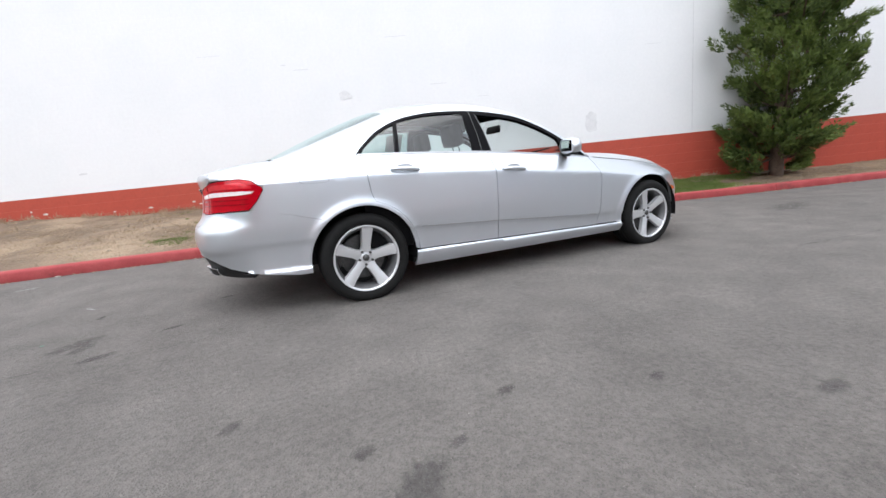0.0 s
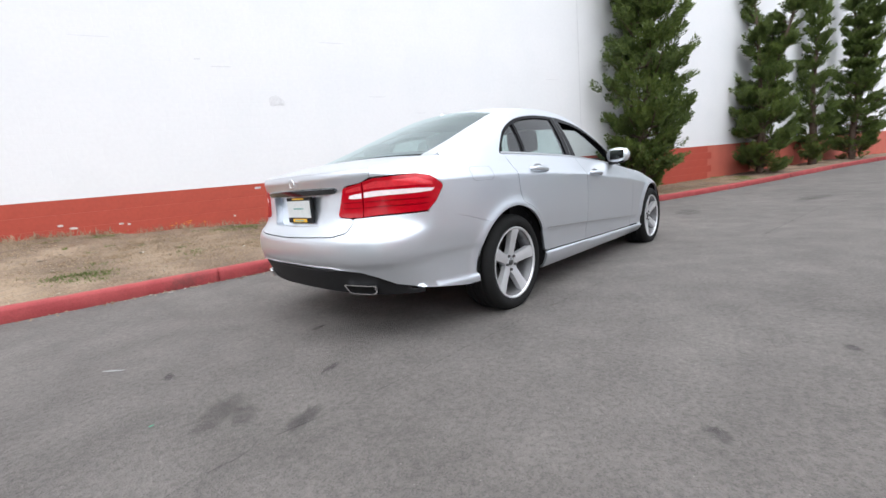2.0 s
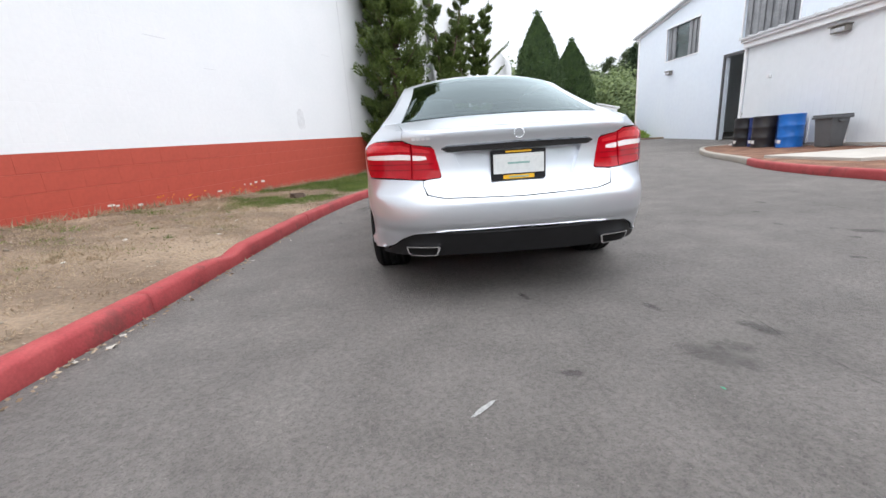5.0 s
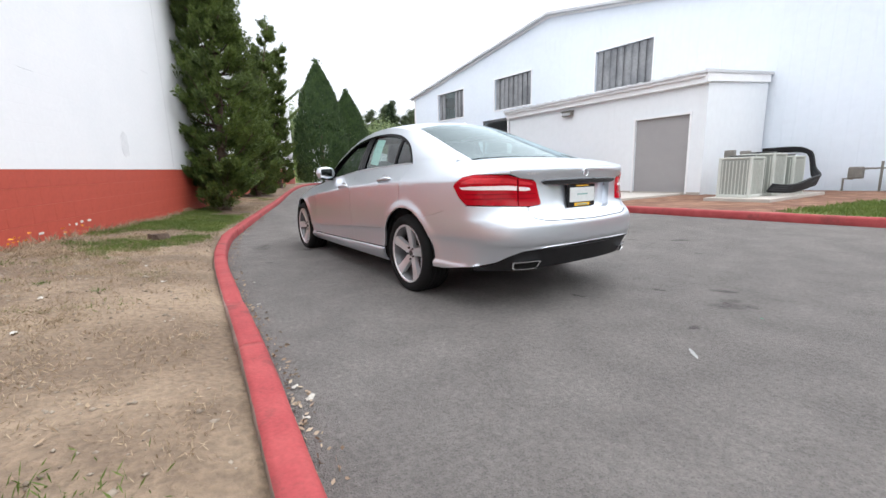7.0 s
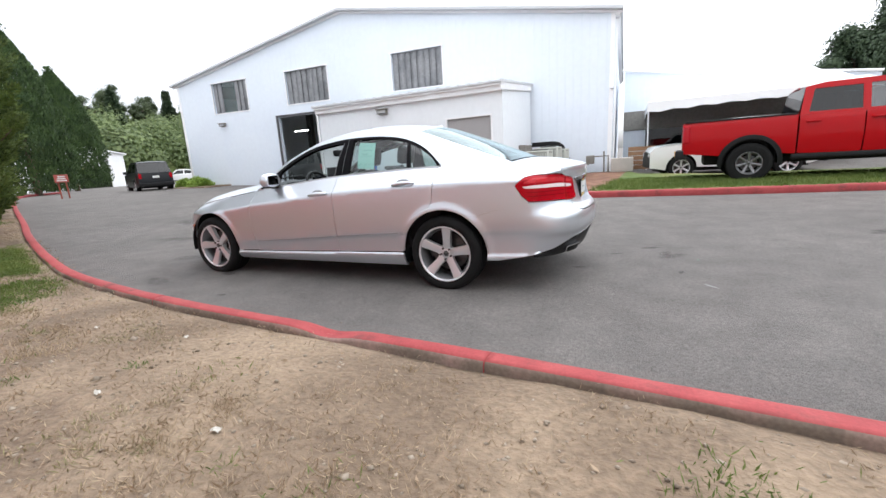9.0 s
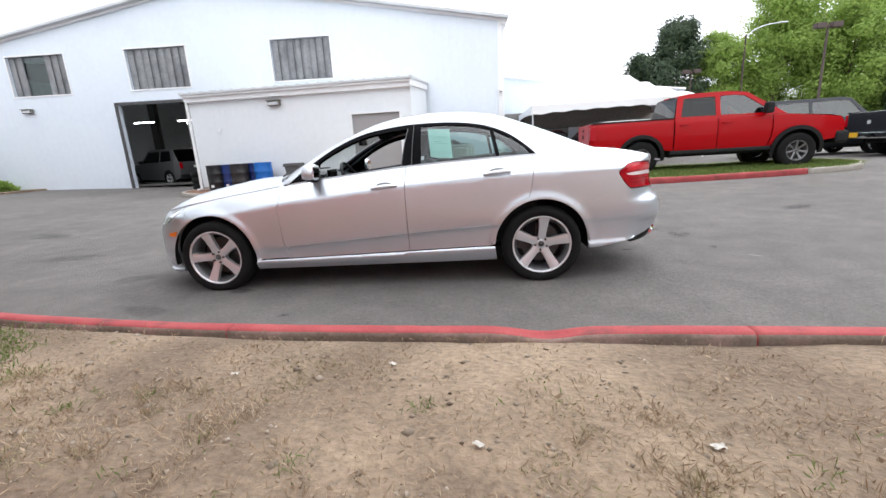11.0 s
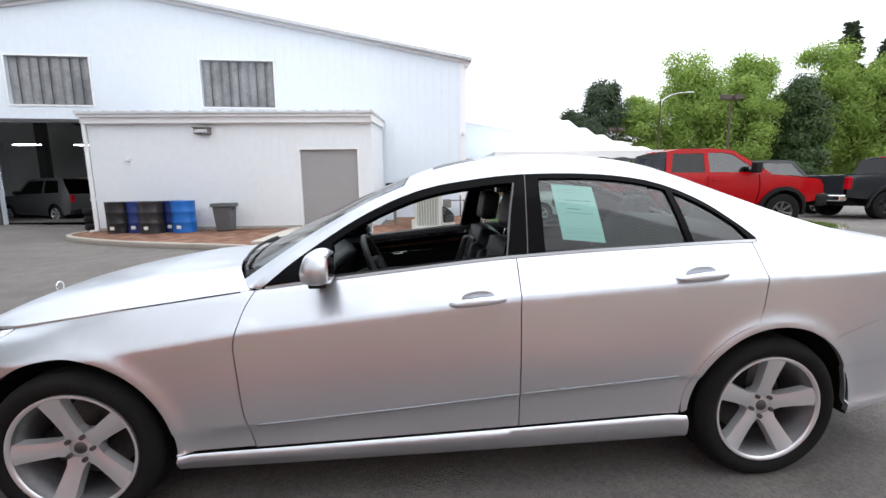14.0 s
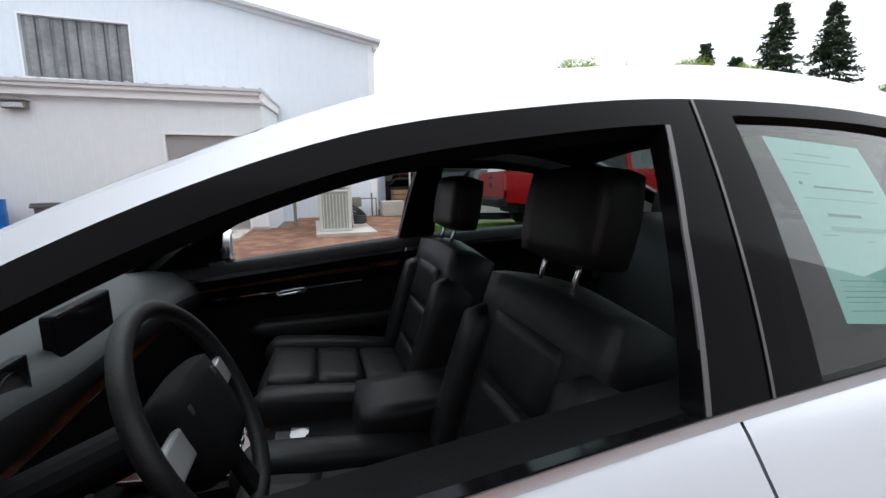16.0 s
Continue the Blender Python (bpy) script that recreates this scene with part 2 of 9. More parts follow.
M_LEATHER = mat("black_leather", (0.014, 0.014, 0.0155), 0.48, spec=0.36, var=0.15, scale=10, fine=220, bump=0.15)
M_CABIN = mat("dark_cabin_trim", (0.006, 0.006, 0.007), 0.7, spec=0.16, var=0.15, scale=10, fine=200, bump=0.1)
M_HEADLINER = mat("dark_headliner", (0.009, 0.009, 0.009), 0.95, spec=0.1)
# Lighter dash skin, carrying the light that falls on its top.
M_DASH_LIT = mat("grained_dash_lit", (0.030, 0.033, 0.035), 0.48, spec=0.5, var=0.15, scale=12, fine=260, bump=0.12)
M_WOOD = mat("burl_walnut_trim", (0.085, 0.026, 0.012), 0.2, spec=0.3, var=0.5, scale=14, fine=60, coat=1.0, second=(0.03, 0.012, 0.008))
M_PAPER = mat("pale_green_paper", (0.60, 0.86, 0.79), 0.7, var=0.03, scale=8)
M_INK = mat("grey_print", (0.24, 0.40, 0.36), 0.7)
M_INK_FAINT = mat("faint_print", (0.40, 0.65, 0.58), 0.7)
M_YELLOW = mat("yellow_plate_frame", (0.75, 0.42, 0.02), 0.4)
M_PLATE = mat("pale_plate", (0.66, 0.68, 0.67), 0.45, var=0.06, scale=30)
M_MIRROR = mat("mirror_glass", (0.9, 0.9, 0.9), 0.0, metal=1.0)
M_PANEL_WHITE = mat("white_paper", (0.72, 0.72, 0.70), 0.6)


# ---------------------------------------------------------------- helpers for meshes
def obj(name, bm, material, parent=None, label="", smooth=False):
    me = bpy.data.meshes.new(name)
    layer = bm.verts.layers.float_vector.get("bent_normal")
    bent = [tuple(v[layer]) for v in bm.verts] if layer else None
    if layer:
        bm.verts.layers.float_vector.remove(layer)
    bm.to_mesh(me)
    bm.free()
    if smooth:
        me.shade_smooth()
    if bent:
        me.normals_split_custom_set_from_vertices(bent)
    for m in (material if isinstance(material, (list, tuple)) else [material]):
        me.materials.append(m)
    ob = new(name, me)
    if parent is not None:
        ob.parent = parent
    if label:
        ob["label"] = label
    return ob


def part(name, bm, material, parent, label="", smooth=False):
    return obj(name, bm, material, parent, label, smooth)


def thing(name, label, category, m=None, group=""):
    """An Empty at the thing's base, for its parts."""
    ob = new(name)
    if m is not None:
        ob.matrix_basis = m
    return tagged(ob, label, category, group)


def from_data(verts, faces):
    me = bpy.data.meshes.new("tmp")
    me.from_pydata([tuple(map(float, v)) for v in verts], [], faces)
    bm = bmesh.new()
    bm.from_mesh(me)
    bpy.data.meshes.remove(me)
    return bm


def box(sx, sy, sz, x=0.0, y=0.0, z=0.0, bevel=0.0, bm=None, rot=None):
    """A box of the given size whose bottom centre is at x, y, z."""
    out = bmesh.new() if bm is None else bm
    made = bmesh.ops.create_cube(out, size=1.0)["verts"]
    m = Matrix.Translation((x, y, z + sz / 2)) @ (rot if rot is not None else Matrix.Identity(4)) @ Matrix.Diagonal((sx, sy, sz, 1))
    bmesh.ops.transform(out, matrix=m, verts=made)
    if bevel:
        edges = list({e for v in made for e in v.link_edges})
        bmesh.ops.bevel(out, geom=edges, offset=bevel, segments=2, affect="EDGES", profile=0.6)
    return out


def cyl(r, h, x=0.0, y=0.0, z=0.0, seg=20, r2=None, bm=None, rot=None):
    """A cylinder or cone along z, its base at x, y, z; rot turns it about its base."""
    out = bmesh.new() if bm is None else bm
    made = bmesh.ops.create_cone(out, cap_ends=True, segments=seg, radius1=r, radius2=r if r2 is None else r2, depth=h)["verts"]
    m = Matrix.Translation((x, y, z)) @ (rot if rot is not None else Matrix.Identity(4)) @ Matrix.Translation((0, 0, h / 2))
    bmesh.ops.transform(out, matrix=m, verts=made)
    return out


def tube(points, r, seg=8, bm=None, closed=False):
    """A round bar along a line of points."""
    out = bmesh.new() if bm is None else bm
    pts = [Vector(p) for p in points]
    rings = []
    n = len(pts)
    for i, p in enumerate(pts):
        a, b = (pts[(i - 1) % n], pts[(i + 1) % n]) if closed else (pts[max(i - 1, 0)], pts[min(i + 1, n - 1)])
        q = (b - a).to_track_quat("Z", "Y")
        rr = r[i] if isinstance(r, (list, tuple)) else r
        rings.append([out.verts.new(p + q @ Vector((rr * math.cos(k * math.tau / seg), rr * math.sin(k * math.tau / seg), 0))) for k in range(seg)])
    for i in range(n if closed else n - 1):
        a, b = rings[i], rings[(i + 1) % n]
        for k in range(seg):
            out.faces.new((a[k], a[(k + 1) % seg], b[(k + 1) % seg], b[k]))
    if not closed:
        out.faces.new(rings[0][::-1]), out.faces.new(rings[-1])
    return out


def sweep(path, profile, up=Vector((0, 0, 1)), closed_profile=True, flip=False):
    """A profile (across, up) swept along a line in plan; across points to the line's left."""
    out = bmesh.new()
    pts = [Vector(p) for p in path]
    rows = []
    for i, p in enumerate(pts):
        d = (pts[min(i + 1, len(pts) - 1)] - pts[max(i - 1, 0)])
        d.z = 0
        d.normalize()
        side = Vector((-d.y, d.x, 0))
        rows.append([out.verts.new(p + side * a + up * b) for a, b in profile])
    k = len(profile)
    for i in range(len(rows) - 1):
        for j in range(k if closed_profile else k - 1):
            out.faces.new((rows[i][j], rows[i + 1][j], rows[i + 1][(j + 1) % k], rows[i][(j + 1) % k]))
    if closed_profile:
        out.faces.new(rows[0]), out.faces.new(rows[-1][::-1])
    bmesh.ops.recalc_face_normals(out, faces=out.faces)
    return out


def grid_mesh(f, us, vs):
    """A sheet through the points f(u, v)."""
    verts = [f(u, v) for u in us for v in vs]
    k = len(vs)
    faces = [(i * k + j, (i + 1) * k + j, (i + 1) * k + j + 1, i * k + j + 1) for i in range(len(us) - 1) for j in range(k - 1)]
    return from_data(verts, faces)


def smooth_line(points, n):
    """n points along a rounded line through the given ones (Catmull-Rom, even in length)."""
    p = np.array(points, float)
    p = np.vstack([2 * p[0] - p[1], p, 2 * p[-1] - p[-2]])
    out = []
    for i in range(1, len(p) - 2):
        for t in np.linspace(0, 1, 24, endpoint=False):
            a, b, c, d = p[i - 1:i + 3]
            out.append(0.5 * (2 * b + (c - a) * t + (2 * a - 5 * b + 4 * c - d) * t * t + (3 * b - a - 3 * c + d) * t ** 3))
    out.append(p[-2])
    out = np.array(out)
    s = np.r_[0, np.cumsum(np.linalg.norm(np.diff(out, axis=0), axis=1))]
    e = np.linspace(0, s[-1], n)
    return np.stack([np.interp(e, s, out[:, k]) for k in range(out.shape[1])], 1)


# ---------------------------------------------------------------- the lie of the land
def road_z(x):
    """The lane dips at the parked car and climbs gently ahead of it."""
    return 0.52 / (1 + np.exp(-(np.asarray(x, float) - 13.0) / 3.2))


def ground_z(x, y):
    """The lane, rising a little towards the far island and towards the near kerb."""
    x, y = np.asarray(x, float), np.asarray(y, float)
    near = road_z(x)
    far = 0.12 + 0.40 / (1 + np.exp(-(x - 15.0) / 2.5))
    t = np.clip((-y - 0.9) / 4.3, 0, 1)
    w = t * t * (3 - 2 * t) * 0.6 + t * 0.4
    s = np.clip((y - 1.0) / 1.2, 0, 1)
    return near * (1 - w) + far * w + 0.03 * s * s * (3 - 2 * s)


def wall_y(x):
    return 4.38 - 0.345 * x


KERB_LINE = smooth_line([(-30, 3.4), (-16, 2.95), (-9, 2.62), (-5, 2.40), (-2.3, 2.20), (0, 2.06), (1.4, 1.90), (2.8, 1.64), (4.2, 1.24), (6.0, 0.68), (8.4, -0.12), (10.5, -0.87),
                         (16, -2.75), (22, -4.9), (28, -7.2), (33, -9.6), (36, -12.5)], 260)


def kerb_y(x):
    return np.interp(x, KERB_LINE[:, 0], KERB_LINE[:, 1])


KERB_H = 0.13


def bank_z(x, f):
    """The dirt between kerb (f = 0) and wall (f = 1): it climbs towards the wall behind the car."""
    rise = np.interp(x, [-30, -6, -2, 0, 3, 7, 12, 40], [0.46, 0.44, 0.34, 0.24, 0.16, 0.12, 0.05, 0.0])
    trench = 0.045 * np.clip(1 - np.asarray(f, float) / 0.10, 0, 1) ** 2
    return ground_z(x, kerb_y(x)) + KERB_H - 0.018 - trench + rise * f ** 1.3


xs = np.r_[np.linspace(-900, -60, 8), np.linspace(-40, 60, 101), np.linspace(90, 900, 8)]
ys = np.r_[np.linspace(-900, -60, 8), np.linspace(-40, -8, 9), np.linspace(-7, 4, 45), np.linspace(8, 40, 5), np.linspace(60, 900, 8)]
road = obj("road", grid_mesh(lambda u, v: (u, v, float(ground_z(u, v))), xs, ys), M_ASPHALT, smooth=True)
tagged(road, "worn grey asphalt driveway with dark oil spots and pale specks", "road", kind="structure")


def stain(x, y, rx, ry, turn, seed, material, name="oil_stain"):
    """A flat irregular blot on the road."""
    pts = []
    for k in range(22):
        a = k * math.tau / 22
        r = 1 + 0.45 * noise.noise((3 * math.cos(a), 3 * math.sin(a), seed * 7.3)) + 0.2 * noise.noise((9 * math.cos(a), 9 * math.sin(a), seed * 3.1))
        px, py = rx * r * math.cos(a), ry * r * math.sin(a)
        qx, qy = x + px * math.cos(turn) - py * math.sin(turn), y + px * math.sin(turn) + py * math.cos(turn)
        pts.append((qx, qy, float(ground_z(qx, qy)) + 0.0045))
    ring = [(x + (a - x) * 0.55, y + (b - y) * 0.55, c) for a, b, c in pts]
    bm = from_data([(x, y, float(ground_z(x, y)) + 0.005)] + ring + pts, [(0, 1 + k, 1 + (k + 1) % 22) for k in range(22)] + [(1 + k, 23 + k, 23 + (k + 1) % 22, 1 + (k + 1) % 22) for k in range(22)])
    ob = part(name, bm, material, road)
    ob.data.attributes.new("fade", "FLOAT", "POINT").data.foreach_set("value", [1.0] + [0.9] * 22 + [0.0] * 22)
    return ob


for k, (x, y, rx, ry, tn) in enumerate([(-2.74, -0.63, 0.075, 0.03, 0.3), (-2.32, -2.22, 0.06, 0.035, 0.8), (-1.34, -2.55, 0.055, 0.03, 0.5), (-1.92, -2.63, 0.05, 0.04, 0.2), (-1.80, -2.84, 0.12, 0.08, 0.9),
                                        (-1.64, -2.74, 0.05, 0.025, 0.4), (-0.40, -3.16, 0.09, 0.04, 0.1), (-0.80, -2.79, 0.05, 0.03, 0.4), (-3.27, -0.62, 0.17, 0.09, 0.7), (1.80, 1.40, 0.28, 0.13, -0.3),
                                        (2.66, 0.45, 0.26, 0.16, 0.4), (1.23, 0.95, 0.14, 0.08, 0.0), (-2.44, -0.02, 0.07, 0.025, 0.2), (-3.20, -0.72, 0.10, 0.06, 1.0), (0.53, 1.59, 0.06, 0.03, 0.2), (-3.30, 0.0, 0.06, 0.03, 1.2),
                                        (-3.07, -0.96, 0.12, 0.05, 0.4), (4.5, -0.6, 0.5, 0.2, 0.2), (6.5, -2.2, 0.6, 0.25, -0.2), (-5.5, -2.0, 0.3, 0.15, 0.5)]):
    stain(x, y, rx, ry, tn, k, M_STAIN if k not in (8, 9, 10, 13, 17, 18) else M_DAMP)
stain(-3.47, 0.38, 0.06, 0.011, 2.3, 31, M_CHALK, "chalk_mark")
stain(-4.38, 1.75, 0.10, 0.014, 0.2, 33, M_CHALK, "chalk_mark")
stain(-3.48, -0.48, 0.010, 0.006, 0.2, 34, M_GREEN_BIT, "green_scrap")


def crack(points, w=0.0045):
    """A thin dark crack along a wandering line."""
    line = smooth_line(points, 60)
    verts, faces = [], []
    for i, (x, y) in enumerate(line):
        dx, dy = line[min(i + 1, 59)] - line[max(i - 1, 0)]
        n = math.hypot(dx, dy)
        o = 0.02 * noise.noise((x * 5, y * 5, 2)) + 0.008 * noise.noise((x * 22, y * 22, 2))
        ww = w * (0.6 + 0.8 * abs(noise.noise((x * 9, y * 9, 4))))
        for s in (1, -1):
            qx, qy = x - dy / n * (o + s * ww), y + dx / n * (o + s * ww)
            verts.append((qx, qy, float(ground_z(qx, qy)) + 0.0042))
        if i:
            faces.append((2 * i - 2, 2 * i - 1, 2 * i + 1, 2 * i))
    return part("crack", from_data(verts, faces), M_CRACK, road)


crack([(-0.6, -1.15), (-1.6, -1.08), (-2.24, -1.05), (-2.85, -1.02), (-3.23, -0.98), (-3.6, -1.02), (-4.2, -1.1)])
crack([(2.0, -1.9), (5.0, -2.4), (9.0, -3.6), (14.0, -5.2)], 0.010)
crack([(-6.5, -3.4), (-3.4, -3.1), (-0.5, -3.5), (3.0, -3.2)], 0.006)

# dirt verge between kerb and wall
vx = np.linspace(-30, 36, 560)


def verge_point(x, f):
    y0, y1 = kerb_y(x) + 0.125, max(wall_y(x) + 0.05, kerb_y(x) + 0.3)
    y = y0 + (y1 - y0) * f
    n = 0.030 * noise.noise((x * 1.1, y * 1.1, 0)) + 0.018 * noise.noise((x * 4, y * 4, 3)) + 0.009 * noise.noise((x * 13, y * 13, 5))
    return (x, y, bank_z(x, f) + n * min(1, 0.45 + 6 * f))


verge = obj("dirt_verge", grid_mesh(verge_point, vx, np.r_[np.linspace(0, 0.12, 14), np.linspace(0.14, 1, 56)]), M_DIRT, smooth=True)
tagged(verge, "dry trodden dirt verge with sparse dead grass beside the kerb", "ground", kind="structure")


def kerb(name, line, material, label, h=KERB_H, w=0.135, dent=None):
    """A cast kerb stone line with rounded, slightly wavering edges."""
    prof = [(0.0, -0.15), (0.008, h - 0.035), (0.018, h - 0.012), (0.038, h - 0.002), (w - 0.03, h), (w - 0.008, h - 0.008), (w, h - 0.03), (w + 0.005, -0.15)]
    bm = bmesh.new()
    pts = [Vector((x, y, float(ground_z(x, y)))) for x, y in line]
    rows = []
    for i, p in enumerate(pts):
        d = pts[min(i + 1, len(pts) - 1)] - pts[max(i - 1, 0)]
        d.z = 0
        d.normalize()
        s = Vector((-d.y, d.x, 0))
        row = []
        for j, (a, b) in enumerate(prof):
            wob = 0.006 * noise.noise((p.x * 2.3, p.y * 2.3, j * 0.7)) + 0.003 * noise.noise((p.x * 9, p.y * 9, j))
            low = 0.0
            if dent and b > 0:
                g = math.exp(-((p.x - dent) / 0.17) ** 2)
                low = 0.050 * g * (1 if j in (3, 4) else 0.6)
            row.append(bm.verts.new(p + s * (a + wob * (b > 0)) + Vector((0, 0, b - low + (wob if b > 0 else 0)))))
        rows.append(row)
    k = len(prof)
    for r0, r1 in zip(rows, rows[1:]):
        for j in range(k):
            bm.faces.new((r0[j], r1[j], r1[(j + 1) % k], r0[(j + 1) % k])).material_index = 1 if j in (5, 6) else 0
    bm.faces.new(rows[0]), bm.faces.new(rows[-1][::-1])
    bmesh.ops.recalc_face_normals(bm, faces=bm.faces)
    ob = obj(name, bm, [material, M_KERB_BACK], smooth=True)
    return tagged(ob, label, "kerb", kind="structure")


def fine_line(line, step):
    s = np.r_[0, np.cumsum(np.linalg.norm(np.diff(line, axis=0), axis=1))]
    e = np.arange(0, s[-1], step)
    return np.stack([np.interp(e, s, line[:, 0]), np.interp(e, s, line[:, 1])], 1)


# near kerb: cast in lengths with a dark joint between them
kx = [-30, -14.0, -10.8, -7.9, -5.2, -2.28, 0.60, 3.4, 6.4, 9.4, 12.4, 15.4, 18.4, 36]
for k, (x0, x1) in enumerate(zip(kx, kx[1:])):
    dense_line = fine_line(KERB_LINE, 0.05 if -6 < x0 < 7 else 0.12)
    ends = [[(x, float(kerb_y(x)))] for x in (x0 + 0.004, x1 - 0.004)]
    seg = np.vstack([ends[0], dense_line[(dense_line[:, 0] >= x0 + 0.02) & (dense_line[:, 0] <= x1 - 0.02)], ends[1]])
    kerb("kerb_wall_side_%d" % (k + 1), seg, M_KERB_RED, "chipped red-painted concrete kerb beside the dirt verge", dent=-1.26 if x0 < -1.26 < x1 else None)

# far island round the annex
ISLAND_RED = smooth_line([(3.4, -6.0), (2.6, -5.62), (1.5, -5.32), (0.5, -5.22), (-2, -5.2), (-5, -5.25), (-7.1, -5.40), (-8.2, -5.60)], 120)
ISLAND_GREY = smooth_line([(9.35, -10.6), (9.40, -9.7), (8.85, -8.75), (7.1, -7.6), (5.6, -6.9), (4.6, -6.52), (3.9, -6.25), (3.41, -6.005)], 90)
ISLAND_END = smooth_line([(-8.22, -5.605), (-9.3, -5.88), (-10.0, -6.4), (-10.6, -7.3), (-10.8, -8.5)], 50)
ISLAND_BACK = [(-10.8, -9.2), (-9.0, -9.6), (-5.0, -9.8), (-3.0, -11.5), (-2.6, -13.7), (0.6, -13.7), (0.8, -10.2), (9.2, -10.6)]
kerb("kerb_island_red", ISLAND_RED, M_KERB_RED, "red-painted kerb in front of the lawn")
kerb("kerb_island_grey", ISLAND_GREY, M_KERB_GREY, "bare concrete kerb curving round the annex corner")
kerb("kerb_island_end", ISLAND_END, M_KERB_GREY, "bare concrete kerb end of the lawn")

# ---------------------------------------------------------------- curved panels
from mathutils.geometry import delaunay_2d_cdt


def pchip(xk, yk, x):
    """Smooth interpolation without overshoot."""
    xk, yk = np.asarray(xk, float), np.asarray(yk, float)
    h, dl = np.diff(xk), np.diff(yk) / np.diff(xk)
    m = np.zeros_like(xk)
    for i in range(1, len(xk) - 1):
        if dl[i - 1] * dl[i] > 0:
            w1, w2 = 2 * h[i] + h[i - 1], h[i] + 2 * h[i - 1]
            m[i] = (w1 + w2) / (w1 / dl[i - 1] + w2 / dl[i])
    m[0], m[-1] = dl[0], dl[-1]
    x = np.clip(x, xk[0], xk[-1])
    i = np.clip(np.searchsorted(xk, x) - 1, 0, len(h) - 1)
    t = (x - xk[i]) / h[i]
    return ((2 * t ** 3 - 3 * t ** 2 + 1) * yk[i] + (t ** 3 - 2 * t ** 2 + t) * h[i] * m[i]
            + (3 * t ** 2 - 2 * t ** 3) * yk[i + 1] + (t ** 3 - t ** 2) * h[i] * m[i + 1])


def inside(poly, pts):
    x, y = pts[:, 0], pts[:, 1]
    c = np.zeros(len(pts), bool)
    q = np.roll(poly, -1, 0)
    for (x0, y0), (x1, y1) in zip(poly, q):
        if y0 != y1:
            c ^= ((y0 > y) != (y1 > y)) & (x < (x1 - x0) * (y - y0) / (y1 - y0) + x0)
    return c


def dense(poly, step):
    """A closed outline with points no further apart than step."""
    out = []
    poly = np.asarray(poly, float)
    for a, b in zip(poly, np.roll(poly, -1, 0)):
        n = max(1, int(math.ceil(np.linalg.norm(b - a) / step)))
        out += [a + (b - a) * k / n for k in range(n)]
    return np.array(out)


def near_line(poly, pts, d):
    hit = np.zeros(len(pts), bool)
    for a, b in zip(poly, np.roll(poly, -1, 0)):
        ab = b - a
        t = np.clip(((pts - a) @ ab) / max(ab @ ab, 1e-12), 0, 1)
        hit |= np.linalg.norm(pts - (a + t[:, None] * ab), axis=1) < d
    return hit


